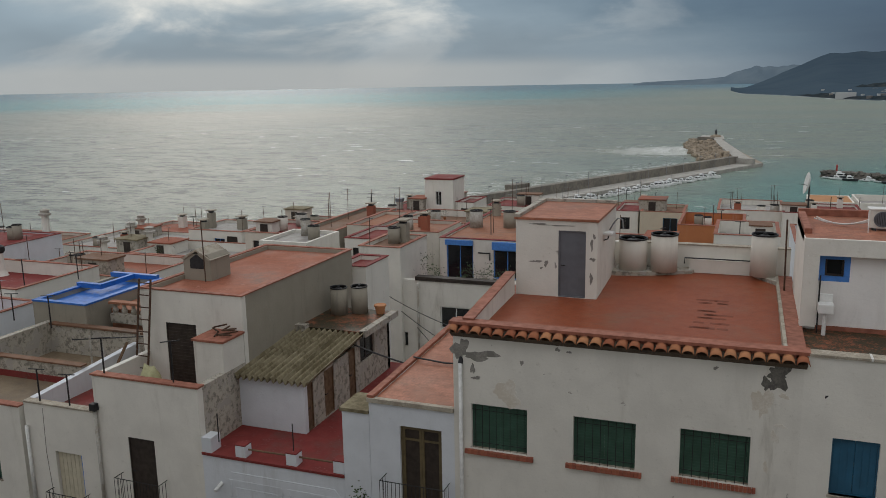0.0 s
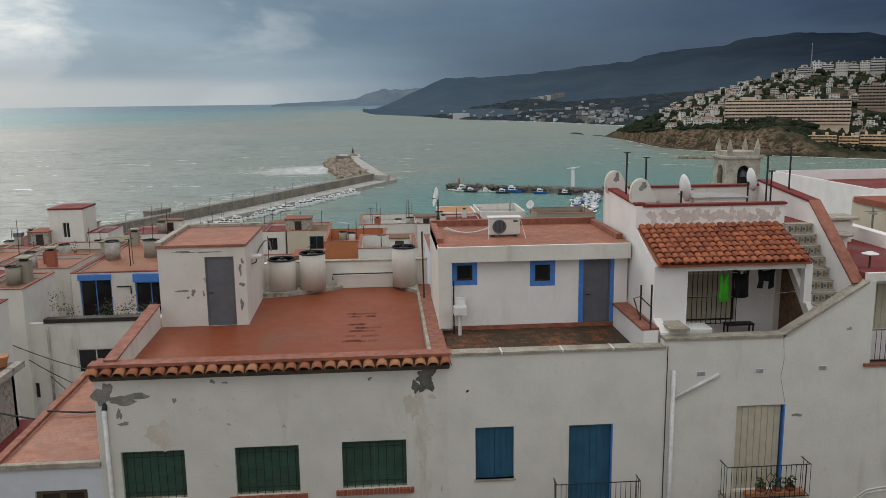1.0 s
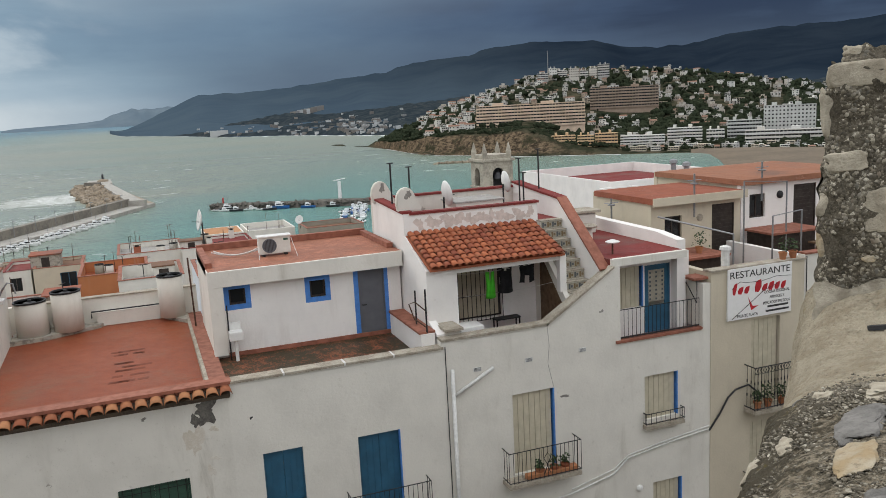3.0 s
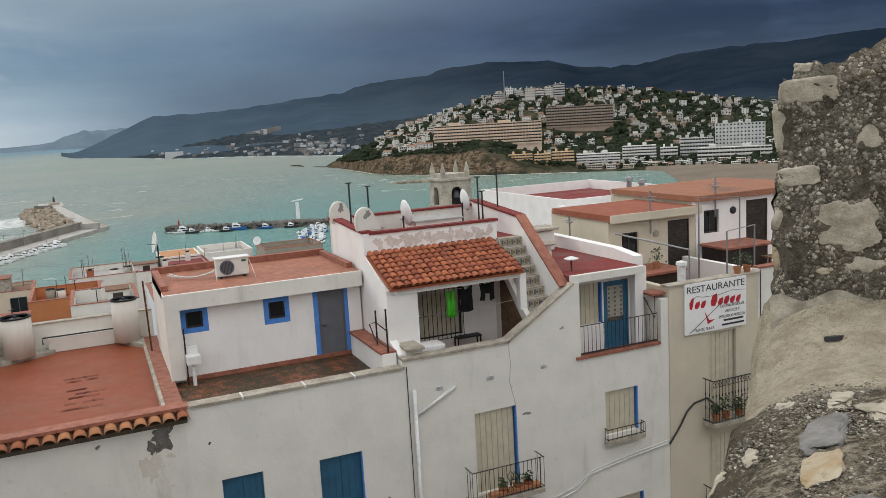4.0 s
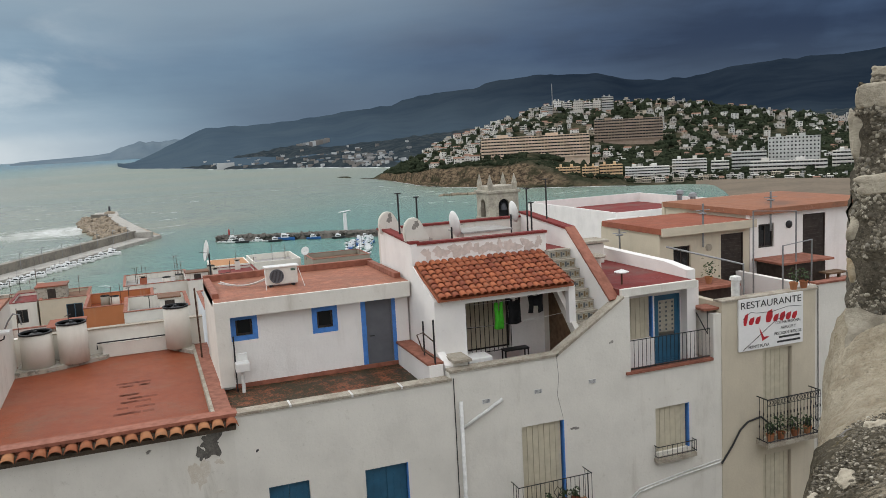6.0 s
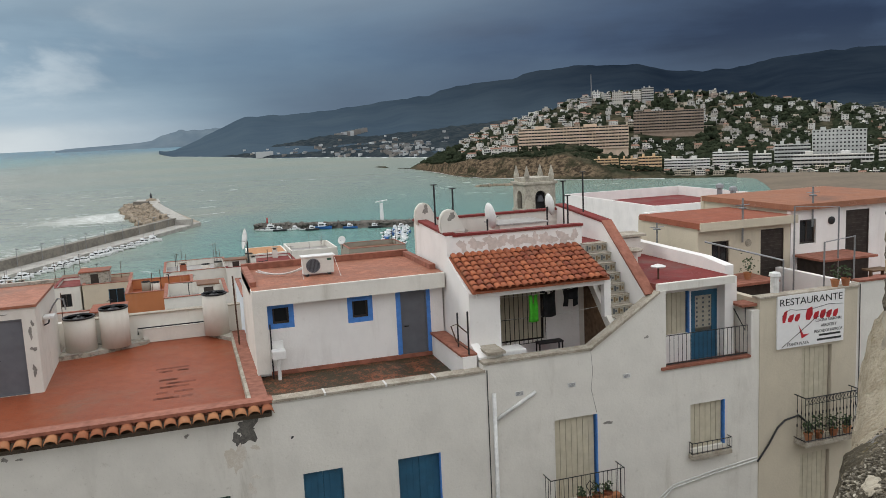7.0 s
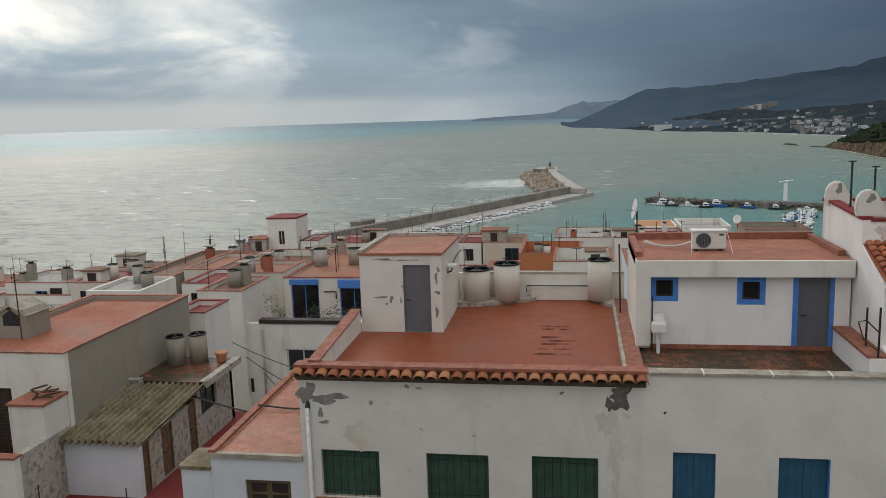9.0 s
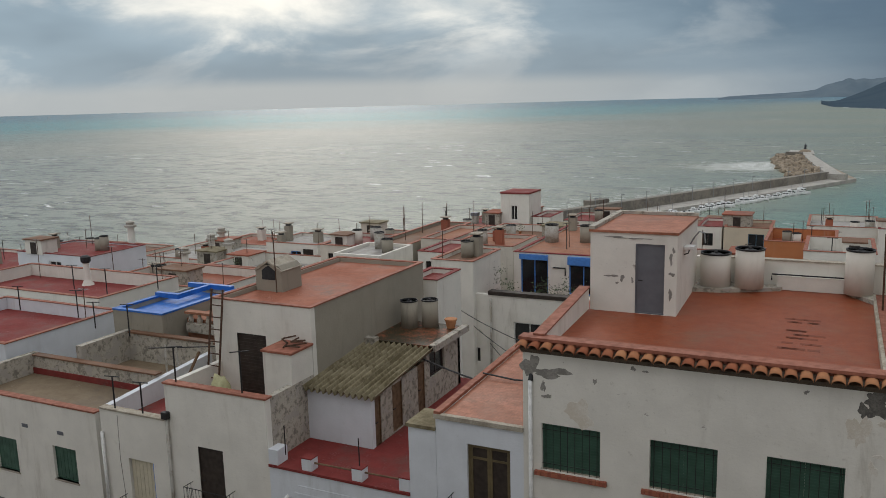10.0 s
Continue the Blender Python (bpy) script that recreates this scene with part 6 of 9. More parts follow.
for x, y, z, h in ((17.9, 22.9, -3.6, 0.9), (20.8, 22.9, -3.3, 0.8), (15.6, 24.5, -4.1, 0.6)):
    fan = thing("roof_vent", "grey aerial with a crossbar on a steel roof pole", "antenna", (x, y, z), "round roof aerials")
    part("pole", rods(0.035, ((x, y, z - 0.6), (x, y, z + h))), STEEL, fan)
    part("disc", lathe([(0.13, 0), (0.14, 0.03), (0.04, 0.06)], (x, y, z + h * 0.6), 16), STEEL, fan)
    part("crossbar", rods(0.015, ((x - 0.28, y, z + h * 0.75), (x + 0.28, y, z + h * 0.75))), STEEL, fan)

# ---- low house with the sloping red roof beside the tiled-eaves house
I = thing("house", "bluish-white house with a pale terracotta roof and a double balcony door", "house", (-8.3, 23, STREET_Z), "old town houses")
I_DOOR = (-8.74, -7.48, -11.9, -9.43)
part("front_wall", wall("x", -9.68, -7.1, STREET_Z, -8.82, Y, Y + 0.25, [I_DOOR]), WHITE_COOL, I)
opening(I, "f", Y, *I_DOOR, "glazed_door")
balcony(I, "f", Y, -9.2, -7.25, -11.95, -10.95, 0.5, 0.12)
part("side_wall", wall("y", Y + 0.25, 27.0, STREET_Z, -8.82, -9.68, -9.47), WHITE_COOL, I)
part("back_wall", wall("x", -9.68, -7.1, STREET_Z, -8.82, 27.0, 27.2), WHITE, I)
part("roof", prism(bmesh.new(), [(Y - 0.03, -8.82), (27.2, -8.82), (27.2, -8.6), (Y - 0.03, -8.74)], "y", -9.52, -7.1), TERRACE_PALE, I, "pale patchy terracotta roof")
part("roof_edge", boxes((-9.72, -7.1, Y - 0.06, Y + 0.1, -8.83, -8.70)), STONE_CAP, I)
part("roof_kerb", prism(bmesh.new(), [(Y - 0.03, -8.72), (27.2, -8.58), (27.2, -8.48), (Y - 0.03, -8.62)], "y", -9.72, -9.52), COPING, I)
part("roof_cable", run([(-9.6, 22.6, -8.55), (-8.5, 22.5, -8.6), (-7.1, 22.6, -8.55)], 0.03), CABLE, I)
part("side_block", boxes((-10.55, -9.69, Y, 20.55, STREET_Z, -9.2)), WHITE_COOL, I)
part("block_cap", boxes((-10.61, -9.69, Y - 0.05, 20.6, -9.2, -9.1)), ASBESTOS, I, "mossy stone slab")
plant((-9.9, Y - 0.25, -12.2), 0.25, 60, 51, False, "ivy tuft growing beside a balcony")

# ---- red terrace with stub posts, and the shed with the corrugated roof
J = thing("house", "white house with a dark red terrace and short white posts", "house", (-12.8, 21, STREET_Z), "old town houses")
part("front_wall", wall("x", -15.55, -10.56, STREET_Z, -11.32, Y, Y + 0.25), WHITE_COOL, J)
part("terrace_floor", boxes((-15.55, -9.47, Y + 0.25, 29.0, -11.6, -11.25)), RED_COAT, J, "dark red painted terrace")
part("edge", boxes((-15.55, -10.56, Y - 0.04, Y + 0.25, -11.32, -11.24)), RED_COAT, J)
for k in range(2):
    x0 = -14.6 + 2.1 * k
    part("moulding", frame_bm(facing("f", Y), x0, x0 + 1.9, -13.4, -12.0, 0.07, -0.03, 0.01), WHITE_COOL, J)
    part("moulding", frame_bm(facing("f", Y), x0 + 0.2, x0 + 1.7, -13.3, -12.25, 0.05, -0.02, 0.01), WHITE_COOL, J)
part("cornice", prism(bmesh.new(), [(-14.95, -12.2), (-14.5, -11.75), (-10.9, -11.75), (-10.5, -12.2)], "x", Y - 0.02, Y + 0.01), WHITE_COOL, J)
for x in (-14.15, -12.35, -10.75):
    p = thing("terrace_post", "short white terrace post with a red cap", "post", (x, Y + 0.2, -11.24), "terrace posts")
    part("shaft", soft_box(x - 0.18, x + 0.18, Y + 0.02, Y + 0.38, -11.24, -10.86, 0.015), WHITE_COOL, p)
    part("cap", soft_box(x - 0.19, x + 0.19, Y + 0.01, Y + 0.39, -10.86, -10.82, 0.01), RED_COAT, p)
part("rail", rods(0.03, ((-14.15, Y + 0.2, -11.02), (-10.4, Y + 0.2, -10.98))), WOOD, J)
part("iron_stub", rods(0.02, ((-12.35, Y + 0.2, -10.85), (-12.35, Y + 0.2, -9.95))), IRON, J)
part("iron_stub", rods(0.02, ((-15.0, Y + 0.15, -10.9), (-15.0, Y + 0.15, -9.95))), IRON, J)
part("corner_stub", boxes((-15.55, -15.2, Y, Y + 0.5, -11.24, -10.75)), WHITE_COOL, J)
part("spout", rods(0.06, ((-14.9, Y - 0.35, -12.3), (-14.9, Y + 0.02, -12.2)), n=10), PIPE, J)
part("cable", run(sag((-15.0, Y - 0.15, -13.2), (-10.5, Y - 0.1, -13.0), 0.3), 0.025), CABLE, J)

S1 = thing("shed", "white shed with a mossy corrugated roof beside a red terrace", "shed", (-13.8, 24.5, -11.25))
S_SIDE = [(21.75, 22.2, -11.25, -9.6), (22.95, 23.65, -11.2, -9.55), (24.8, 25.35, -11.25, -9.45), (25.75, 27.0, -10.2, -9.25)]
part("front_wall", wall("x", -15.55, -13.08, -11.3, -9.52, 21.6, 21.8), WHITE_COOL, S1)
part("side_wall", wall("y", 21.8, 25.5, -11.3, -9.45, -13.28, -13.08, S_SIDE[:3]), OLD_WALL, S1)
part("side_wall", wall("y", 25.5, 28.4, -11.3, -9.12, -13.28, -13.08, S_SIDE[3:]), OLD_WALL, S1)
for h, kind in zip(S_SIDE, ("wood_door", "wood_door", "wood_door", "wood")):
    opening(S1, "r", -13.08, *h, kind)
part("back_wall", wall("x", -15.55, -13.08, -11.3, -9.0, 28.2, 28.4), OLD_WALL, S1)
part("flat_roof", boxes((-15.55, -12.85, 25.6, 28.5, -9.1, -8.92)), TERRACE_MOSS, S1, "stained terracotta flat roof")
part("roof_edge", boxes((-13.0, -12.74, 25.6, 28.6, -9.12, -8.88)), OLD_WALL, S1)
part("broken_ridge", boxes((-15.54, -15.1, 25.3, 25.6, -9.2, -8.78)), OLD_WALL, S1)


def corrugated(x0, x1, y0, y1, z0, z1, pitch=0.18, depth=0.05):
    """Corrugated sheet, waves along y."""
    bm = bmesh.new()
    n = int((x1 - x0) / pitch * 8)
    rows = []
    for dz in (0, -0.012):
        rows.append([(bm.verts.new((x0 + (x1 - x0) * i / n, y0, z0 + dz + depth * math.cos(2 * math.pi * (x1 - x0) * i / n / pitch))),
                      bm.verts.new((x0 + (x1 - x0) * i / n, y1, z1 + dz + depth * math.cos(2 * math.pi * (x1 - x0) * i / n / pitch)))) for i in range(n + 1)])
    for r in rows:
        for p, q in zip(r, r[1:]):
            bm.faces.new((p[0], q[0], q[1], p[1]))
    for (p, q), (a, b) in zip(zip(rows[0], rows[0][1:]), zip(rows[1], rows[1][1:])):
        bm.faces.new((p[0], a[0], b[0], q[0]))
    return bm


for k in range(3):
    for r in range(2):
        part("corrugated_sheet", corrugated(-15.55 + 0.91 * k, -14.61 + 0.91 * k, 21.35 + 2.05 * r, 23.5 + 2.05 * r, -9.42 + 0.2 * r + 0.012 * (k % 2), -9.2 + 0.2 * r + 0.012 * (k % 2), 0.23, 0.095), ASBESTOS, S1, "mossy grey-brown corrugated sheet", smooth=True)
water_tank((-14.85, 27.6, -8.92), 0.34, 1.1, GREY_BEIGE, "stained beige water tank beside a tall wall")
water_tank((-14.15, 28.0, -8.92), 0.33, 1.1, GREY_BEIGE, "stained beige water tank with a dark rim")
pot = thing("flower_pot", "empty terracotta pot on a flat roof", "pot", (-13.3, 28.1, -8.92))
part("body", lathe([(0.16, 0), (0.22, 0.3), (0.25, 0.3), (0.25, 0.36), (0.2, 0.36)], (-13.3, 28.1, -8.92), 14), TILE_OCHRE, pot)
single("street_cable", run(sag((-13.0, 25.0, -9.2), (-6.95, 22.0, -8.9), 0.15), 0.03), CABLE, "black cable strung between two houses", "cable")

# ---- tall box house with the ladder
K = thing("house", "white and beige box house with red roof and dark door", "house", (-17.3, 25, STREET_Z), "old town houses")
K_DOOR = (-18.4, -17.13, -10.3, -8.03)
part("lower_front", wall("x", -19.36, -15.2, STREET_Z, -9.16, Y, Y + 0.25, [(-18.1, -17.05, -13.4, -11.15)]), WHITE, K)
opening(K, "f", Y, -18.1, -17.05, -13.4, -11.15, "dark_door")
balcony(K, "f", Y, -18.45, -16.65, -13.45, -12.45, 0.45, 0.13)
part("coping", boxes((-19.4, -15.16, Y - 0.04, Y + 0.3, -9.158, -9.1)), COPING, K)
part("lower_side", wall("y", Y + 0.25, 22.04, STREET_Z, -9.16, -15.42, -15.2), OLD_WALL, K)
part("lower_side", wall("y", Y + 0.25, 22.04, STREET_Z, -9.16, -19.36, -19.15), WHITE, K)
part("terrace_floor", boxes((-19.15, -15.42, Y + 0.25, 22.04, -10.5, -10.3)), TERRACE, K)
part("front_wall", wall("x", -19.42, -15.2, -10.5, -6.88, 22.04, 22.26, [K_DOOR]), WHITE, K)
opening(K, "f", 22.04, *K_DOOR, "brown_door")
part("side_wall", wall("y", 22.26, 30.0, STREET_Z, -6.88, -15.42, -15.2), GREY_BEIGE, K, "bare beige rendered wall")
part("side_wall", wall("y", 22.26, 30.0, STREET_Z, -6.88, -19.42, -19.2), GREY_BEIGE, K)
part("back_wall", wall("x", -19.42, -15.2, STREET_Z, -6.88, 30.0, 30.2), GREY_BEIGE, K)
parapet_roof(K, -19.42, -15.2, 22.04, 30.2, -6.88, 0.16, 0.14, BOX_ROOF, COPING)
part("stub_wall", boxes((-16.35, -15.212, 20.85, 22.03, -10.3, -8.14)), WHITE_DIRTY, K)
part("stub_cap", boxes((-16.4, -15.16, 20.8, 22.04, -8.14, -8.07)), COPING, K)
chim = thing("chimney_stack", "beige chimney with a pitched concrete hood on a red roof", "chimney", (-18.6, 24.9, -7.04))
part("shaft", prism(bmesh.new(), [(-19.15, -7.04), (-17.95, -7.04), (-17.95, -6.2), (-18.1, -6.05), (-18.95, -6.05), (-19.15, -6.2)], "x", 24.2, 25.4), GREY_BEIGE, chim)
part("hood", prism(bmesh.new(), [(-19.2, -6.24), (-18.55, -5.85), (-17.9, -6.24), (-17.98, -6.28), (-18.55, -5.93), (-19.12, -6.28)], "x", 24.15, 25.45), STONE_CAP, chim)
part("flue", prism(bmesh.new(), [(-18.85, -6.6), (-18.25, -6.6), (-18.25, -6.25), (-18.55, -6.05), (-18.85, -6.25)], "x", 24.19, 24.2), DARK, chim)
K_MAST = antenna((-18.1, 24.05, -7.04), 2.3, 3, False)
LAD = thing("ladder", "old grey wooden ladder leaning on the house wall", "ladder", (-19.2, 21.5, -10.3))
for x in (-19.3, -18.8):
    part("stile", rods(0.04, ((x, 21.3, -10.3), (x, 21.95, -6.5))), RUST, LAD)
for k in range(9):
    z = -10.0 + 0.42 * k
    y = 21.3 + 0.65 * (z + 10.3) / 3.8
    part("rung", rods(0.022, ((-19.3, y, z), (-18.8, y, z))), RUST, LAD)
part("plank", rods(0.05, ((-20.1, 20.6, -10.4), (-19.4, 21.2, -8.6)), n=4), WOOD, K)
sack = bmesh.new()
bmesh.ops.create_icosphere(sack, subdivisions=3, radius=1)
for v in sack.verts:
    v.co *= 1 + 0.25 * noise.noise(v.co * 2.2)
    v.co.z = max(v.co.z, -0.5)
sack.transform(Matrix.Translation((-17.9, 20.4, -9.86)) @ Matrix.Diagonal((0.42, 0.36, 0.85, 1)))
HEAP = single("covered_heap", sack, plain("yellowed_tarpaulin", (0.42, 0.40, 0.22), 0.7), "crumpled yellowish tarpaulin heap on a terrace", "tarpaulin", smooth=True)
rubble = bmesh.new()
rr = random.Random(3)
for k in range(9):
    a = rr.uniform(0, 3.1)
    p = Vector((-15.8 + rr.uniform(-0.3, 0.3), 21.4 + rr.uniform(-0.3, 0.3), -8.05 + 0.02 * k))
    rod(rubble, p, p + Vector((math.cos(a), math.sin(a), 0.05)) * 0.45, 0.03, 5)
SCRAP = single("scrap_heap", rubble, RUST, "rusty metal scraps on a wall top", "scrap")
part("drain_pipe", run([(-19.3, Y - 0.07, -10.3), (-19.3, Y - 0.07, -14.8)], 0.06, 10), FIBRE, K, smooth=True)
part("drain_mouth", soft_box(-19.42, -19.18, Y - 0.2, Y, -10.35, -10.1, 0.03), IRON, K)
POSTS = [t_post((-16.2, Y + 0.15, -9.1), 1.35, 0.6, 40), t_post((-18.95, Y + 0.15, -9.1), 1.2, 0.6, 30)]
for o in (K, chim, K_MAST, LAD, HEAP, SCRAP, *POSTS):   # the whole box house stands a little further along the street
    o.location.x -= 0.35

# ---- low houses further along the street
G = thing("house", "off-white house with a red terrace strip and iron T-posts", "house", (-21, 21, STREET_Z), "old town houses")
part("front_wall", wall("x", -22.85, -19.71, STREET_Z, -10.48, Y, Y + 0.25, [(-21.65, -20.5, -14.0, -12.12)]), WHITE, G)
opening(G, "f", Y, -21.65, -20.5, -14.0, -12.12, "blind")
balcony(G, "f", Y, -21.9, -20.3, -14.5, -13.5, 0.4, 0.14)
part("coping", boxes((-22.85, -19.77, Y - 0.03, Y + 0.28, -10.478, -10.42)), STONE_CAP, G)
part("terrace_floor", boxes((-22.85, -19.71, Y + 0.25, 26, -11.3, -11.15)), RED_COAT, G)
part("party_wall", prism(bmesh.new(), [(Y + 0.25, -10.55), (26, -10.1), (26, -15), (Y + 0.25, -15)], "y", -23.1, -22.85), WHITE_COOL, G)
part("drain_pipe", run([(-22.75, Y - 0.07, -11.3), (-22.75, Y - 0.07, -14.8)], 0.06, 10), PIPE, G, smooth=True)
part("crack", run([(-22.0, Y - 0.002, -10.6), (-22.05, Y - 0.002, -12.2), (-21.9, Y - 0.002, -14.5)], 0.012, 4), MORTAR, G)
t_post((-22.2, Y + 0.12, -10.42), 1.15, 0.6, 10)
t_post((-20.9, Y + 0.12, -10.42), 1.1, 0.6, 10)
G2 = thing("house", "off-white house with green shutters and a stained flat roof", "house", (-26, 21, STREET_Z), "old town houses")
G_WIN = [(-25.5, -24.3, -13.6, -12.3), (-28.7, -27.5, -13.75, -12.42), (-31.5, -30.4, -13.8, -12.5)]
part("front_wall", wall("x", -36.0, -23.1, STREET_Z, -10.72, Y, Y + 0.25, G_WIN), WHITE, G2)
for h in G_WIN:
    opening(G2, "f", Y, *h, "green_shutter")
part("coping", boxes((-36.0, -23.1, Y - 0.03, Y + 0.28, -10.718, -10.66)), COPING, G2)
part("roof", boxes((-36.0, -23.1, Y + 0.25, 22.3, -11.3, -11.0)), MUD_ROOF, G2, "mud-stained flat roof")
part("back_parapet", wall("x", -30.0, -23.1, -11.3, -10.25, 22.3, 22.55), OLD_WALL, G2, "white parapet with black mould streaks")
part("parapet_coping", boxes((-30.0, -23.05, 22.26, 22.6, -10.248, -10.19)), BROWN_TILE, G2)
part("skirting", boxes((-30.0, -23.1, 22.25, 22.298, -11.0, -10.75)), RED_COAT, G2)
part("side_parapet", boxes((-30.2, -29.95, Y + 0.3, 22.55, -11.3, -10.15)), OLD_WALL, G2)
for x, z in ((-26.9, -11.75), (-25.0, -11.75)):
    part("wall_vent", boxes((x - 0.16, x + 0.16, Y - 0.012, Y + 0.01, z - 0.07, z + 0.07)), GREY_DOOR, G2)
# ruined court with mouldy walls
COURT = thing("ruined_court", "neglected walled roof court with blackened plaster and bare poles", "court", (-24, 24, STREET_Z))
part("floor", boxes((-27.8, -19.6, 22.6, 25.2, -11.2, -11.0)), MUD_ROOF, COURT)
part("wall", wall("y", 22.7, 25.4, -15, -9.7, -27.8, -27.5), OLD_WALL, COURT)
part("wall", wall("x", -27.5, -19.6, -15, -9.8, 25.2, 25.45), OLD_WALL, COURT)
part("wall_cap", boxes((-27.5, -19.6, 25.15, 25.5, -9.798, -9.72)), BROWN_TILE, COURT)
for x, y, h in ((-23.6, 23.4, 1.6), (-23.2, 23.6, 1.5), (-21.9, 24.2, 1.7), (-20.9, 23.2, 1.2)):
    part("pole", rods(0.04, ((x, y, -11.0), (x, y, -11.0 + h))), FIBRE, COURT)
part("crossbar", rods(0.025, ((-24.4, 23.3, -9.6), (-20.8, 24.3, -9.4))), IRON, COURT)
RBR = thing("balustrade", "weathered masonry balustrade with short pillars on a roof", "balustrade", (-22.5, 26.6, -9.8))
part("base", boxes((-25.4, -19.6, 26.5, 26.75, -9.9, -9.5)), OLD_WALL, RBR)
part("top", boxes((-25.4, -19.6, 26.45, 26.8, -9.05, -8.95)), PINK_TILE, RBR)
for k in range(12):
    x = -25.2 + 5.4 * k / 11
    part("pillar", lathe([(0.09, 0), (0.13, 0.15), (0.07, 0.32), (0.09, 0.46)], (x, 26.62, -9.5), 8), OLD_WALL, RBR)
part("roof_behind", boxes((-25.6, -19.6, 26.8, 31, -15, -9.35)), PINK_TILE, RBR)
# blue-coated roof
PO = thing("house", "beige house with a bright blue coated roof basin", "house", (-27, 27.5, STREET_Z), "old town houses")
part("front_wall", wall("x", -28.6, -25.7, STREET_Z, -8.92, 25.45, 25.65), GREY_BEIGE, PO)
part("side_wall", wall("y", 25.65, 30.2, STREET_Z, -8.92, -25.9, -25.7), GREY_BEIGE, PO)
part("side_wall", wall("y", 25.65, 30.2, STREET_Z, -8.92, -28.6, -28.4), GREY_BEIGE, PO)
part("back_wall", wall("x", -28.6, -25.7, STREET_Z, -8.92, 30.2, 30.4), GREY_BEIGE, PO)
part("roof", boxes((-28.4, -25.9, 25.65, 30.2, -9.3, -9.12)), BLUE_COAT, PO, "bright blue coated flat roof")
part("rim", boxes((-28.62, -25.68, 25.43, 25.68, -8.918, -8.84), (-25.93, -25.68, 25.68, 30.42, -8.918, -8.84), (-28.62, -28.37, 25.68, 28.0, -8.918, -8.84), (-28.62, -27.2, 28.0, 28.25, -8.918, -8.7), (-27.4, -27.2, 28.25, 30.2, -8.918, -8.7), (-28.62, -25.93, 30.17, 30.42, -8.918, -8.7)), BLUE_COAT, PO)

# ---- the town beyond
def town(x0, x1, y0, y1, z, mat, roof, label, holes=(), cap=COPING, deep=0.2, masts=0, seed=0):
    h = house(x0, x1, y0, y1, z, z - 6.5, mat, roof, label, cap, deep, 0.18, holes)
    r = random.Random(seed + int(abs(x0) * 10))
    if x1 - x0 > 2.4 and y0 > 33 and x0 < 5:
        for k in range(2 + int((x1 - x0) * (y1 - y0) / 16)):
            x, y, zz = r.uniform(x0 + 0.5, x1 - 0.6), r.uniform(y0 + 0.5, y1 - 0.6), z - deep
            kind = r.choice((0, 0, 1, 1, 2, 3, 3, 4))
            if kind == 0:
                water_tank((x, y, zz), r.uniform(0.3, 0.42), r.uniform(0.8, 1.1), (TANK, GREY_BEIGE, FIBRE)[r.randrange(3)], "stained cylindrical water tank on a town roof")
            elif kind == 1:
                c = thing("chimney_stack", "short stained chimney with a slab cap on a town roof", "chimney", (x, y, zz), "roof chimneys")
                w_, hh = r.uniform(0.18, 0.3), r.uniform(0.6, 1.2)
                part("shaft", boxes((x - w_, x + w_, y - w_, y + w_, zz, zz + hh)), (WHITE_DIRTY, BRICK, GREY_BEIGE)[r.randrange(3)], c)
                part("cap", boxes((x - w_ - 0.06, x + w_ + 0.06, y - w_ - 0.06, y + w_ + 0.06, zz + hh + 0.15, zz + hh + 0.22)), STONE_CAP, c)
                part("flue", boxes((x - w_ * 0.6, x + w_ * 0.6, y - w_ * 0.6, y + w_ * 0.6, zz + hh, zz + hh + 0.15)), DARK, c)
            elif kind == 2:
                w_, d_, hh = r.uniform(0.6, 1.1), r.uniform(0.6, 1.1), r.uniform(0.7, 1.1)
                c = thing("roof_hut", "small weathered roof hut with a dark doorway", "roof hut", (x, y, zz), "roof huts")
                part("body", boxes((x - w_, x + w_, y - d_, y + d_, zz, zz + hh)), (WHITE_DIRTY, TOWN_WHITE, OLD_WALL)[r.randrange(3)], c)
                part("doorway", boxes((x - 0.3, x + 0.3, y - d_ - 0.012, y - d_ - 0.001, zz, zz + hh * 0.85)), BROWN_DOOR, c)
                part("slab", boxes((x - w_ - 0.1, x + w_ + 0.1, y - d_ - 0.1, y + d_ + 0.1, zz + hh + 0.001, zz + hh + 0.09)), (BROWN_TILE, RED_TILE, ASBESTOS)[r.randrange(3)], c)
            elif kind == 3:
                t_post((x, y, zz), r.uniform(1.1, 1.6), 0.6, r.uniform(0, 90))
            else:
                plant((x, y, zz), 0.26, 60, int(x * 10) % 97, label="green potted plant on a town roof")
    for k in range(masts):
        antenna((r.uniform(x0 + 0.3, x1 - 0.3), r.uniform(y0 + 0.3, y1 - 0.3), z - deep), r.uniform(1.4, 2.6), k + seed, r.random() < 0.45)
    return h


DOOR = lambda a, kind="dark_door", w=0.9: ("f", a, a + w, 0.35, 2.4, kind)
WINF = lambda a, kind="wood", w=0.8: ("f", a, a + w, 0.55, 1.6, kind)
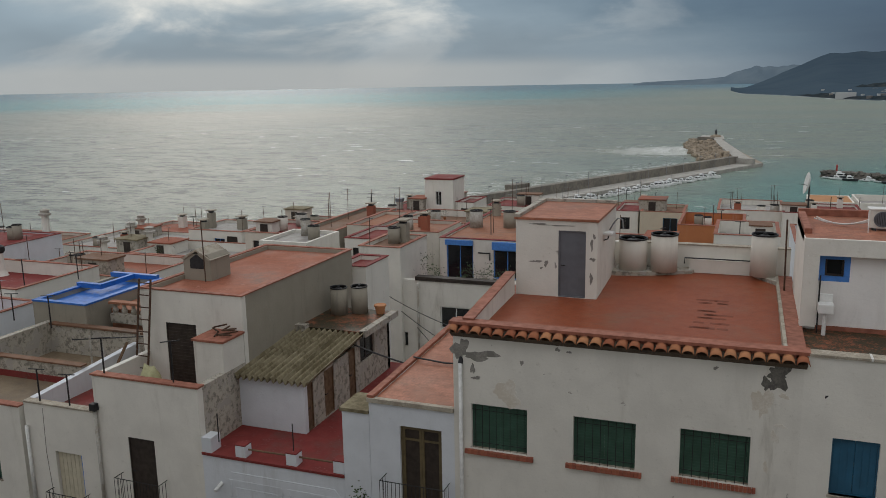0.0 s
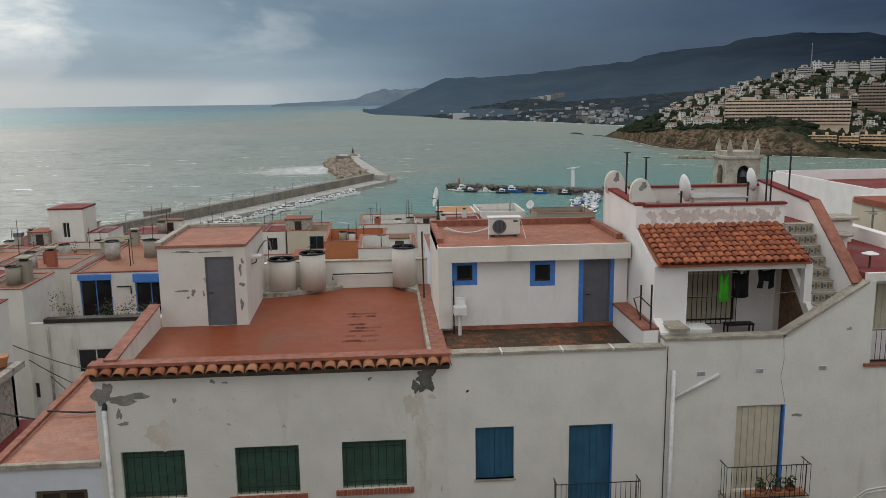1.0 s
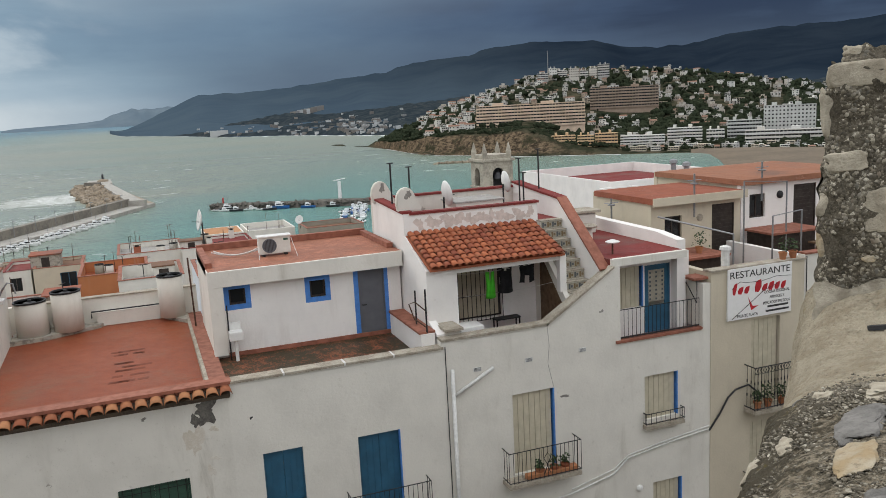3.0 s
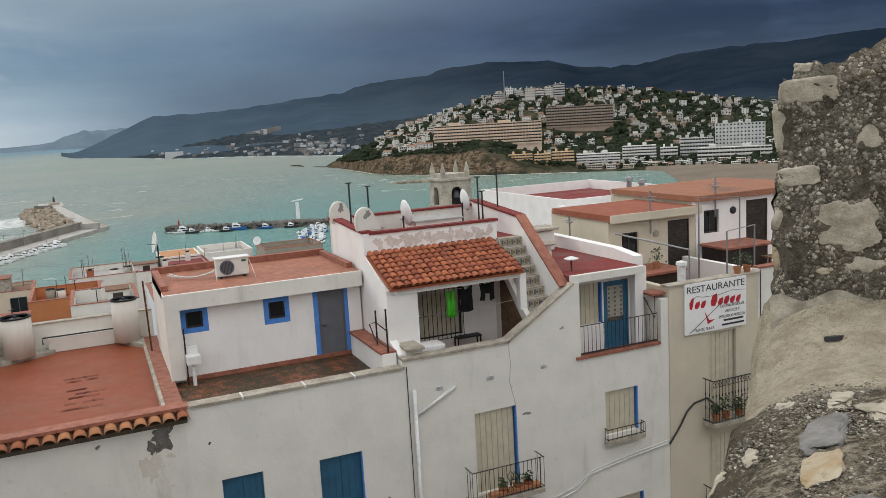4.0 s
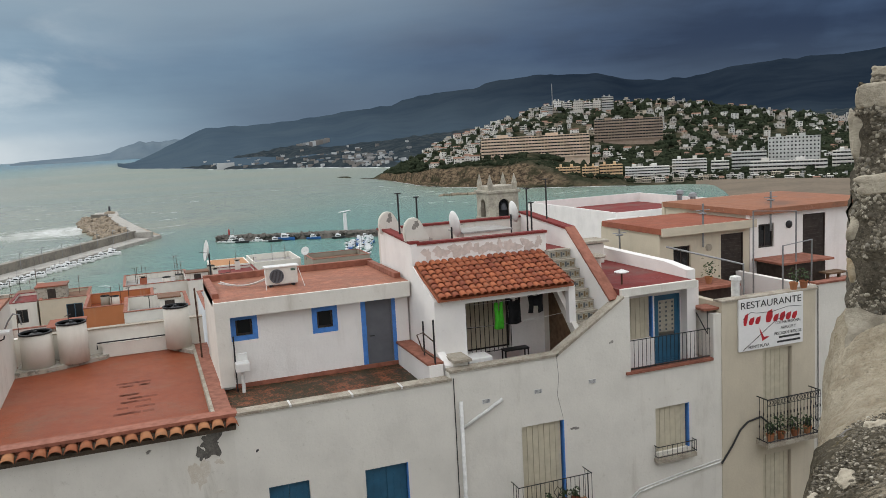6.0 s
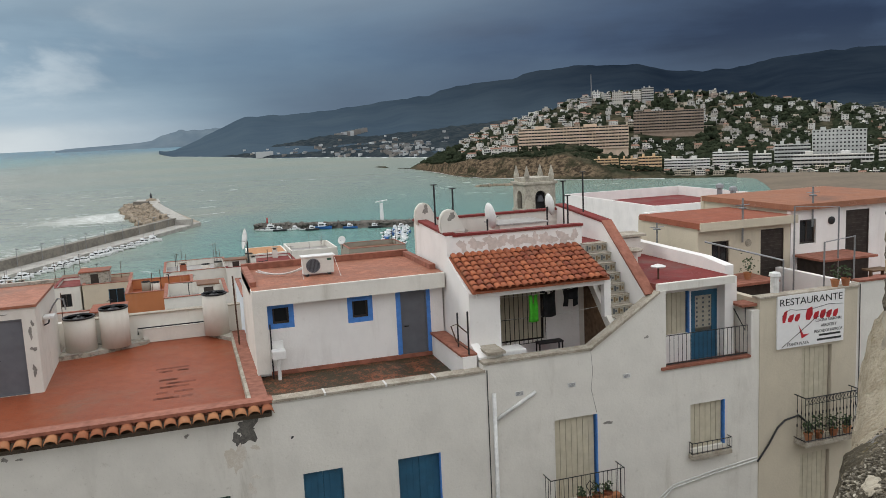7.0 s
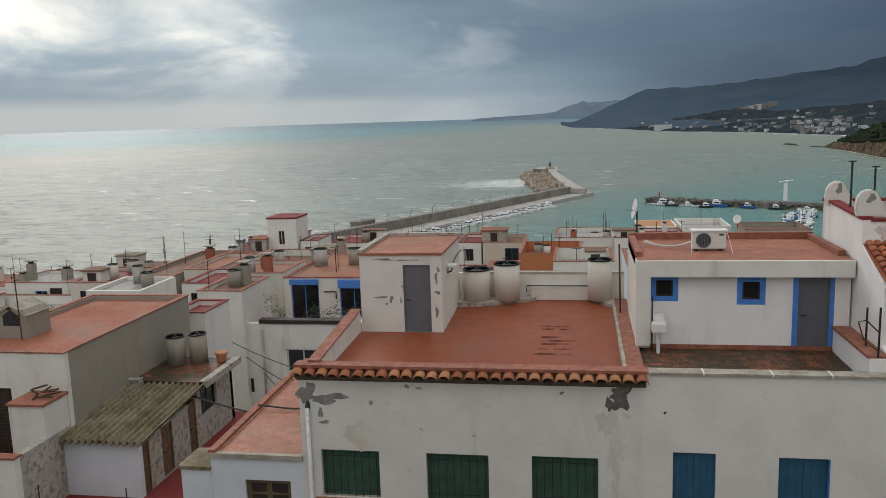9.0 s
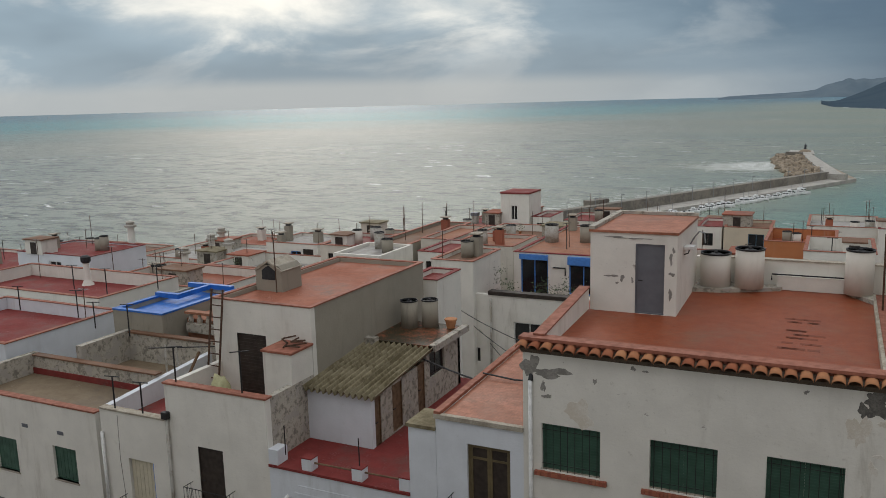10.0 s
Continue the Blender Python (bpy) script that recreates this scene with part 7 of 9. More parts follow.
# left of the box house
town(-38.5, -30.5, 21.5, 27.5, -9.6, WHITE_COOL, RED_COAT, "white house with a long bare side wall and a red roof", deep=0.6, masts=1)
town(-45.0, -33.0, 28.5, 34.0, -9.5, WHITE, RED_COAT, "white house with a sunken red terrace", deep=0.7, masts=2)
town(-52.4, -45.2, 38.5, 43.5, -9.95, WHITE_COOL, RED_COAT, "bluish-white roof hut with a dark red flat roof", [("f", 3.2, 4.4, 0.5, 2.6, "white")], RED_COAT, 0.08, 2)
town(-44.9, -40.0, 38.0, 43.0, -11.6, WHITE, RED_COAT, "white house with a red roof terrace", deep=0.5, masts=3)
town(-39.6, -31.0, 34.5, 40.0, -10.2, WHITE_DIRTY, RED_TILE, "white house with railed roof terrace", deep=0.5, masts=5)
town(-66.0, -55.0, 40.0, 47.0, -12.0, WHITE, RED_COAT, "white house with a red flat roof", masts=2)
town(-62.0, -52.8, 48.0, 54.0, -12.2, TOWN_WHITE, BROWN_TILE, "white house with a brown flat roof", masts=3)
# towards the sea
town(-38.2, -33.6, 48.5, 53.0, -10.2, WHITE, GREY_ROOF, "white house with a blue shutter and roof clutter", [WINF(2.2, "blue", 0.9), DOOR(3.3)], masts=2)
town(-39.0, -30.5, 43.0, 48.0, -10.9, WHITE, GREY_ROOF, "white house with a low grey terrace", deep=0.6, masts=2)
town(-31.5, -27.6, 45.8, 51.0, -9.6, TOWN_WHITE, RED_COAT, "small house with a red roof", [WINF(0.6), WINF(2.3)], masts=1)
town(-27.5, -24.8, 45.2, 56.0, -9.3, GREY_BEIGE, BROWN_TILE, "long beige house with a brown roof", masts=2)
town(-26.6, -23.4, 40.0, 44.0, -8.85, WHITE, GREY_ROOF, "small white house with a grey roof and dark windows", [WINF(1.6), DOOR(2.3, w=0.7)], None)
town(-21.9, -20.1, 41.8, 46.0, -8.8, WHITE, RED_COAT, "small white house with a red roof", [WINF(0.5)], RED_COAT)
town(-19.1, -16.7, 38.0, 41.8, -8.4, WHITE_DIRTY, BROWN_TILE, "stained house with a brown roof", masts=1)
town(-24.4, -22.2, 47.0, 53.0, -9.0, TOWN_WHITE, PINK_TILE, "small house with a pale roof", [WINF(0.6)], masts=1)
town(-16.7, -15.2, 30.8, 33.2, -7.75, WHITE, RED_COAT, "white house with a red flat roof beside the box house", [], RED_COAT)
town(-22.0, -17.8, 46.6, 51.0, -9.15, TOWN_WHITE, PINK_TILE, "white house with a pinkish roof", masts=1)
town(-30.0, -26.0, 57.0, 63.0, -10.6, TOWN_WHITE, RED_TILE, "house with a reddish roof by the sea", masts=2)
town(-37.0, -31.0, 55.0, 62.0, -11.2, TOWN_WHITE, BROWN_TILE, "house with a brown roof by the sea", masts=3)
town(-48.0, -40.0, 46.0, 53.0, -11.4, WHITE, GREY_ROOF, "white house with chimneys and clutter on its roof", masts=4)
town(-49.0, -39.5, 54.0, 60.0, -11.9, TOWN_WHITE, RED_TILE, "house with a red roof by the sea", masts=4)
# tower house
town(-31.0, -25.4, 67.0, 76.0, -11.25, WHITE, RED_COAT, "white seaside house with a red roof and a stair tower", [WINF(3.8)], RED_COAT, 0.1)
t = thing("stair_tower", "tall white stair tower with a narrow window", "tower", (-26.0, 70.5, -13))
part("front_wall", wall("x", -27.4, -24.7, -14, -8.55, 68.6, 68.85, [(-26.4, -25.8, -10.9, -9.6)]), WHITE, t)
opening(t, "f", 68.6, -26.4, -25.8, -10.9, -9.6, "white")
part("side_wall", wall("y", 68.85, 71.6, -14, -8.55, -24.95, -24.7), WHITE, t)
part("side_wall", wall("y", 68.85, 71.6, -14, -8.55, -27.4, -27.15), WHITE, t)
part("back_wall", wall("x", -27.4, -24.7, -14, -8.55, 71.6, 71.8), WHITE, t)
part("roof", boxes((-27.45, -24.65, 68.55, 71.85, -8.55, -8.42)), RED_COAT, t)
for x in (-29.8, -27.9):
    c = thing("chimney_stack", "small grey chimney with a dark cowl", "chimney", (x, 68.2, -11.25), "roof chimneys")
    part("shaft", boxes((x - 0.25, x + 0.25, 68, 68.5, -11.3, -10.6)), FIBRE, c)
    part("cowl", boxes((x - 0.32, x + 0.32, 67.95, 68.55, -10.6, -10.3)), GREY_DOOR, c)
town(-24.6, -22.9, 69.0, 73.0, -10.6, WHITE, RED_COAT, "white annex beside a stair tower", [WINF(0.5)], RED_COAT)
town(-23.0, -18.6, 73.5, 79.0, -11.5, WHITE_DIRTY, RED_COAT, "white house with a red roof and masts", [WINF(2.8)], RED_COAT, masts=4)
town(-24.5, -18.5, 56.0, 62.0, -10.2, WHITE, BROWN_TILE, "white house with a roof terrace", deep=0.5, masts=3)
# house with the blue doors and plants
KB = town(-16.2, -11.0, 42.6, 53.0, -8.65, WHITE_DIRTY, PINK_TILE, "white house with blue-framed doors and a planted terrace", [("f", 0.4, 2.0, 0.35, 2.4, "blue"), ("f", 3.2, 4.8, 0.55, 2.2, "blue")], RED_COAT, 0.1, 3)
part("terrace", boxes((-16.8, -10.6, 38.6, 42.6, -12.0, -10.95)), RED_COAT, KB)
part("terrace_parapet", wall("x", -18.1, -7.3, -15.5, -10.13, 38.3, 38.6, [(-14.62, -12.9, -12.65, -11.46), (-17.05, -16.5, -13.8, -13.05)]), WHITE_DIRTY, KB)
part("terrace_side", wall("y", 38.6, 43.0, -15.5, -10.4, -18.1, -17.85), WHITE_DIRTY, KB)
part("planter", boxes((-16.0, -10.4, 38.24, 38.75, -10.128, -9.93)), BROWN_DOOR, KB, "long dark planter on the terrace edge")
opening(KB, "f", 38.3, -14.62, -12.9, -12.65, -11.46, "white")
opening(KB, "f", 38.3, -17.05, -16.5, -13.8, -13.05, "wood")
part("drain_pipe", run([(-15.85, 38.24, -10.3), (-15.85, 38.24, -15.0)], 0.06, 8), FIBRE, KB, smooth=True)
part("shutter_box", boxes((-15.82, -14.18, 42.4, 42.58, -9.0, -8.72)), BLUE, KB)
part("shutter_box", boxes((-13.02, -11.38, 42.35, 42.58, -9.15, -8.72)), BLUE, KB)
part("wall_pipe", run([(-13.9, 42.55, -9.4), (-13.2, 42.55, -9.4), (-13.2, 42.55, -9.8)], 0.04, 6), IRON, KB)
for k, (x, s, tl) in enumerate(((-15.7, 0.42, 1.9), (-15.2, 0.34, 1.0), (-13.6, 0.26, 1.6), (-13.3, 0.24, 2.2), (-12.7, 0.3, 1.1), (-12.3, 0.34, 1.5), (-11.7, 0.36, 1.0), (-11.2, 0.34, 1.2))):
    plant((x, 39.2 + 0.2 * (k % 2), -10.6), s, 110, 70 + k, label="bushy potted plant on a roof terrace", tall=tl)
part("plant_shelf", boxes((-16.2, -10.7, 38.9, 39.7, -10.95, -10.6)), WOOD, KB)
for k in range(3):
    single("street_cable", run(sag((-17.9 + k, 38.2, -10.9 - 0.9 * k), (-8.4, 30.0 - k, -10.4 - 0.7 * k), 0.3), 0.02), CABLE, "black cable strung between two houses", "cable")
town(-8.75, -7.3, 27.4, 31.5, -9.3, WHITE_COOL, RED_COAT, "narrow bluish-white annex below the terracotta terrace", [], STONE_CAP, 0.05)
bk = thing("water_butt", "beige round tank with a stained rim below the terrace", "water tank", (-7.8, 26.6, -9))
part("body", lathe([(0.42, 0), (0.46, 1.1)], (-8.1, 27.8, -9.3), 20), TANK, bk)
part("rim", lathe([(0.47, 1.05), (0.5, 1.15), (0.42, 1.15), (0.4, 1.05)], (-8.1, 27.8, -9.3), 20), FIBRE, bk)
# behind the terracotta terrace
town(-10.4, -8.4, 70.0, 75.0, -11.0, WHITE, RED_COAT, "white house with a red roof", [WINF(0.5)], RED_COAT, masts=1)
town(-8.2, -4.6, 69.5, 74.0, -10.9, CREAM, BROWN_TILE, "old beige house with a blue shutter", [("f", 1.9, 3.1, 0.5, 2.5, "teal")], masts=1)
town(-4.4, 0.2, 60.0, 66.0, -10.3, plaster("orange_plaster", (0.45, 0.165, 0.065), grime=0.6), TERRACE, "orange-walled roof terrace with an old balustrade", deep=0.7, masts=2)
town(-1.6, 2.2, 51.5, 57.0, -9.35, WHITE, GREY_ROOF, "white modern terrace with a deep parapet", deep=0.8)
town(-2.2, 3.4, 76.0, 83.0, -11.5, WHITE_DIRTY, GREY_ROOF, "roof terrace crowded with sheds and masts", deep=0.5, masts=7)
town(-7.5, -3.6, 44.0, 50.0, -9.3, WHITE_DIRTY, RED_TILE, "white house with a reddish terrace", deep=0.5, masts=1)
town(3.2, 9.6, 75.0, 81.0, -11.4, WHITE, RED_COAT, "white house with a dark red roof", [], RED_COAT, masts=1)
town(2.6, 5.5, 44.0, 50.0, -8.3, WHITE_COOL, GREY_ROOF, "white house with a sheet-covered roof", deep=0.4, masts=2)
town(6.9, 11.4, 98.0, 104.0, -13.55, WHITE, plain("orange_clay_roof", (0.46, 0.22, 0.09), 0.8), "white house with an orange roof and an air conditioner", [WINF(1.5, "white", 1.4), WINF(3.3, "white", 0.6)], None, 0.02, masts=1)
town(11.8, 17.4, 97.5, 105.0, -13.5, WHITE, GREY_ROOF, "plain white house with a parapet", [], None, 0.7, masts=3)
town(17.7, 24.4, 91.5, 97.0, -13.05, GREY_BEIGE, BROWN_TILE, "beige house with a weathered parapet", [], COPING, 0.5, masts=2)
town(-15.5, -11.0, 57.0, 64.0, -10.0, WHITE, PINK_TILE, "white house with a pinkish roof", deep=0.3, masts=2)
town(-14.0, -9.0, 80.0, 86.0, -12.6, CREAM, BROWN_TILE, "beige house beside the harbour", masts=2)
town(-22.0, -14.5, 92.0, 98.0, -14.5, CREAM, RED_TILE, "house by the foot of the breakwater", masts=5)
dish((17.0, 91.8, -13.0), 0.5, -140, 20, 0.9, "small brown satellite dish on a roof")
# big white house and its neighbours towards the bell tower
town(31.6, 43.0, 50.0, 64.0, -6.0, WHITE_BRIGHT, RED_COAT, "large white house with a walled red roof terrace", [], None, 0.8, masts=0)
town(30.6, 33.4, 46.0, 49.9, -6.35, WHITE_BRIGHT, GREY_ROOF, "white roof hut of a large house", [("f", 1.6, 2.5, 0.3, 1.6, "white")], None)
for x, y in ((41.5, 56.0), (40.5, 53.0)):
    c = thing("chimney_stack", "round metal chimney with a cowl on a white house", "chimney", (x, y, -7), "roof chimneys")
    part("flue", lathe([(0.22, 0), (0.22, 1.5), (0.34, 1.55), (0.3, 1.8), (0.1, 1.9)], (x, y, -7.2), 14), STEEL, c)

# ---- bell tower
BX, BY, BS = 42.3, 94.4, 2.0
BT = thing("bell_tower", "square pale stone bell tower with arched openings and pinnacles", "bell tower", (BX, BY, -30))
BZ = -6.75


def arch_wall(axis, c0, c1, a, half, z0, z1, r, spring):
    """A wall with one round-headed opening."""
    bm = bmesh.new()
    n = 10
    inner = [(a - r, z0)] + [(a - r * math.cos(math.pi * k / n), spring + r * math.sin(math.pi * k / n)) for k in range(n + 1)] + [(a + r, z0)]
    at = (lambda p, q, c: (p, c, q)) if axis == "x" else (lambda p, q, c: (c, p, q))
    outline = [(a - half, z0)] + inner + [(a + half, z0), (a + half, z1), (a - half, z1)]
    left = [(a - half, z0), (a - r, z0)] + inner[1:n // 2 + 2] + [(a, z1), (a - half, z1)]
    right = [(a + half, z0), (a + r, z0)] + inner[-2:n // 2:-1] + [(a, z1), (a + half, z1)]
    for poly in (left, right):
        prism(bm, poly, axis, c0, c1)
    return bm


part("shaft", boxes((BX - BS, BX + BS, BY - BS, BY + BS, -30, BZ - 3.6)), TOWER_STONE, BT)
for axis, c in (("x", BY - BS), ("x", BY + BS - 0.5), ("y", BX - BS), ("y", BX + BS - 0.5)):
    a = BX if axis == "x" else BY
    part("belfry_wall", arch_wall(axis, c, c + 0.5, a, BS if axis == "x" else BS - 0.5, BZ - 3.6, BZ - 0.5, 0.75, BZ - 2.0), TOWER_STONE, BT)
part("dark_inside", boxes((BX - 1.2, BX + 1.2, BY - 1.2, BY + 1.2, BZ - 3.6, BZ - 0.6)), DARK, BT)
part("cornice", soft_box(BX - BS - 0.25, BX + BS + 0.25, BY - BS - 0.25, BY + BS + 0.25, BZ - 0.5, BZ - 0.15, 0.08), TOWER_STONE, BT)
part("string_course", soft_box(BX - BS - 0.15, BX + BS + 0.15, BY - BS - 0.15, BY + BS + 0.15, BZ - 3.8, BZ - 3.55, 0.05), TOWER_STONE, BT)
part("attic", boxes((BX - BS + 0.1, BX + BS - 0.1, BY - BS + 0.1, BY + BS - 0.1, BZ - 0.15, BZ + 0.35)), TOWER_STONE, BT)
for sx in (-1, 1):
    for sy in (-1, 1):
        at = (BX + sx * (BS - 0.35), BY + sy * (BS - 0.35), BZ + 0.35)
        part("pinnacle", lathe([(0.32, 0), (0.36, 0.3), (0.3, 0.5), (0.12, 1.2), (0.04, 1.5)], at, 10), TOWER_STONE, BT)
bell = part("bell", lathe([(0.5, 0), (0.42, 0.3), (0.3, 0.7), (0.12, 0.85)], (BX, BY - 1.7, BZ - 2.6), 14), BOAT_DARK, BT)

# ---- clothes posts, masts and chimneys over the near roofs on the left
for x, y, z, h in ((-33.5, 29.5, -9.5, 1.4), (-31.5, 26.0, -9.6, 1.3), (-35.5, 26.0, -9.6, 1.2), (-29.5, 25.2, -9.7, 1.2), (-27.0, 24.8, -9.7, 1.4), (-36.5, 30.0, -9.5, 1.3), (-32.0, 31.5, -9.5, 1.3)):
    t_post((x, y, z - 0.1), h, 0.6, 20)
for x, y, z in ((-47.6, 44.5, -9.9), (-43.0, 48.0, -11.2), (-41.5, 43.5, -11.4), (-40.5, 47.0, -11.3), (-45.5, 52.0, -11.4)):
    c = thing("chimney_stack", "white round chimney with a wide cowl", "chimney", (x, y, z - 0.2), "roof chimneys")
    part("shaft", lathe([(0.28, 0), (0.24, 1.2)], (x, y, z - 0.2), 12), WHITE_DIRTY, c)
    part("cowl", lathe([(0.42, 1.2), (0.45, 1.35), (0.3, 1.4), (0.3, 1.55), (0.38, 1.6), (0.1, 1.7)], (x, y, z - 0.2), 12), FIBRE, c)
fl = thing("chimney_stack", "white flared pipe chimney with a round head", "chimney", (-39.0, 36.0, -10.3))
part("shaft", lathe([(0.35, 0), (0.2, 0.3), (0.17, 1.3)], (-39.0, 33.0, -10.2), 14), WHITE, fl)
part("head", lathe([(0.2, 1.3), (0.28, 1.4), (0.28, 1.65), (0.15, 1.75)], (-39.0, 33.0, -10.2), 14), IRON, fl)

# ---- breakwater and harbour
PIER = thing("breakwater", "long concrete breakwater with a high sea wall, quay and boulder head", "breakwater", (-40, 380, SEA_Z))
d = Vector((0.437, 0.90, 0))
nrm = Vector((-0.90, 0.437, 0))


def strip(base, s0, s1, w0, w1, z0, z1, bm=None):
    """A bar along the breakwater: s along it, w seaward."""
    bm = bm or bmesh.new()
    P = [base + d * s + nrm * w for s, w in ((s0, w0), (s1, w0), (s1, w1), (s0, w1))]
    v = [bm.verts.new((p.x, p.y, z)) for z in (z0, z1) for p in P]
    for f in ((3, 2, 1, 0), (4, 5, 6, 7), (0, 1, 5, 4), (1, 2, 6, 5), (2, 3, 7, 6), (3, 0, 4, 7)):
        bm.faces.new([v[i] for i in f])
    return bm


TIP = Vector((8.4, 456.0, 0))
SEAWALL = rock("stained_sea_wall", (0.25, 0.225, 0.185), (0.15, 0.135, 0.115), 0.15, 0.1)
part("quay", strip(TIP, -235, 0, 0, 9.5, SEA_Z - 3, SEA_Z + 1.6), QUAY, PIER)
part("sea_wall", strip(TIP, -235, -9, 9.5, 13, SEA_Z - 3, SEA_Z + 5.2), SEAWALL, PIER, "stained grey-brown sea wall")
part("bend_wall", strip(TIP, -182, -172, 12.9, 17, SEA_Z - 3, SEA_Z + 6.6), SEAWALL, PIER)


def raised(outline, z0, z1, bm=None):
    bm = bm or bmesh.new()
    a = [bm.verts.new((x, y, z0)) for x, y in outline]
    b = [bm.verts.new((x, y, z1)) for x, y in outline]
    bm.faces.new(b)
    for i in range(len(a)):
        j = (i + 1) % len(a)
        bm.faces.new((a[i], a[j], b[j], b[i]))
    return bm


part("head", raised([(8.4, 456), (-4, 530), (-14, 600), (-22, 645), (-36, 640), (-39, 605), (-32, 530), (-23, 480), (-14, 458), (-2, 446)], SEA_Z - 3, SEA_Z + 1.5), BOULDER, PIER)
part("ramp", raised([(2, 452), (-8, 530), (-17, 600), (-22, 598), (-15, 530), (-5, 452)], SEA_Z + 1, SEA_Z + 4.2), QUAY, PIER)
part("cross_wall", strip(TIP, -11, -8, 0.6, 13, SEA_Z - 1, SEA_Z + 4.5), QUAY, PIER)
part("bastion", raised([(-15, 604), (-17, 640), (-32, 640), (-32, 604)], SEA_Z, SEA_Z + 4.0), QUAY, PIER)
part("parapet", raised([(-22, 598), (-32, 604), (-33, 602), (-23, 595)], SEA_Z, SEA_Z + 5.4), SEAWALL, PIER)
LH = thing("harbour_light", "small dark harbour beacon on the breakwater head", "beacon", (-22, 622, SEA_Z + 6.5))
part("base", lathe([(4.0, 0), (3.2, 1.2), (1.2, 1.8)], (-21.5, 622, SEA_Z + 4.0), 12), BOULDER, LH)
part("tower", lathe([(0.8, 0), (0.65, 2.4), (0.9, 2.5), (0.5, 3.3), (0.1, 4.2)], (-21.5, 622, SEA_Z + 5.6), 10), BOAT_DARK, LH)
rng = random.Random(77)
STONES = []
for k in range(6):
    bm = bmesh.new()
    bmesh.ops.create_icosphere(bm, subdivisions=1, radius=1)
    for v in bm.verts:
        v.co *= 1 + 0.35 * noise.noise(v.co * 1.4 + Vector((k * 3, 0, 0)))
    STONES.append(finish("boulder", bm, BOULDER))
for k in range(290):
    f, wv = rng.random(), rng.random()
    y = 458 + 182 * f
    inner, outer = float(np.interp(y, [458, 530, 600, 640], [-6, -15, -23, -20])), float(np.interp(y, [458, 480, 530, 605, 640], [-15, -25, -34, -42, -40]))
    x = inner + (outer - inner) * wv
    o = part("boulder", STONES[k % 6], BOULDER, PIER)
    r = rng.uniform(1.0, 2.2)
    o.matrix_basis = pose(x, y, SEA_Z + 0.4 + (1 - wv) * 2.6, rng.uniform(0, 360), rng.uniform(0, 360), 0) @ Matrix.Diagonal((r, r, r * 0.8, 1))
rubble = bmesh.new()
for k in range(700):
    s, wv = rng.uniform(-235, 0), 13 + abs(rng.gauss(0, 3))
    q = TIP + d * s + nrm * wv
    r = rng.uniform(0.8, 1.8)
    m = pose(q.x, q.y, SEA_Z + 0.0 + max(0, 1.5 - (wv - 13) * 0.3), rng.uniform(0, 360), rng.uniform(0, 360), 0)
    vs = [rubble.verts.new(m @ (Vector(c) * r * rng.uniform(0.7, 1.2))) for c in ((1, 0, 0), (-1, 0, 0), (0, 1, 0), (0, -1, 0), (0, 0, 1), (0, 0, -1))]
    for a, b, c in ((0, 2, 4), (2, 1, 4), (1, 3, 4), (3, 0, 4), (2, 0, 5), (1, 2, 5), (3, 1, 5), (0, 3, 5)):
        rubble.faces.new((vs[a], vs[b], vs[c]))
tagged(part("rubble", rubble, BOULDER, PIER), kind="stuff")
for k in range(14):
    q = TIP + d * (-20 - 15 * k) + nrm * 8.5
    l = thing("street_lamp", "thin white quay lamp post", "lamp post", (q.x, q.y, SEA_Z + 1.6), "quay lamps")
    part("pole", rods(0.12, ((q.x, q.y, SEA_Z + 1.6), (q.x, q.y, SEA_Z + 8.2)), n=5), STEEL, l)
    part("head", boxes((q.x - 0.2, q.x + 1.2, q.y - 0.15, q.y + 0.15, SEA_Z + 8.2, SEA_Z + 8.45)), STEEL, l)

# second mole with the red beacon
MOLE_STONE = rock("dark_mole_stone", (0.15, 0.135, 0.115), (0.07, 0.064, 0.056), 0.5, 0.2)
MO = thing("harbour_mole", "low rubble harbour mole with moored boats along it", "mole", (75, 380, SEA_Z))
mo = bmesh.new()
rng = random.Random(31)
ma, mb, mc = Vector((36, 418, 0)), Vector((118, 372, 0)), Vector((150, 300, 0))
prev = None
for p, q in ((ma, mb), (mb, mc)):
    for k in range(9):
        c = p.lerp(q, k / 8)
        s = (q - p).cross(Vector((0, 0, 1))).normalized()
        row = [mo.verts.new((*(c + s * w_).xy, z)) for w_, z in ((-7, SEA_Z - 2), (-5, SEA_Z + 1.4), (2, SEA_Z + 1.4), (3, SEA_Z + 3.0 + rng.uniform(-0.5, 0.5)), (6, SEA_Z + 2.6 + rng.uniform(-0.5, 0.5)), (10, SEA_Z - 2))]
        if prev:
            for i in range(5):
                mo.faces.new((prev[i], prev[i + 1], row[i + 1], row[i]))
        prev = row
part("body", mo, MOLE_STONE, MO)
rub2 = bmesh.new()
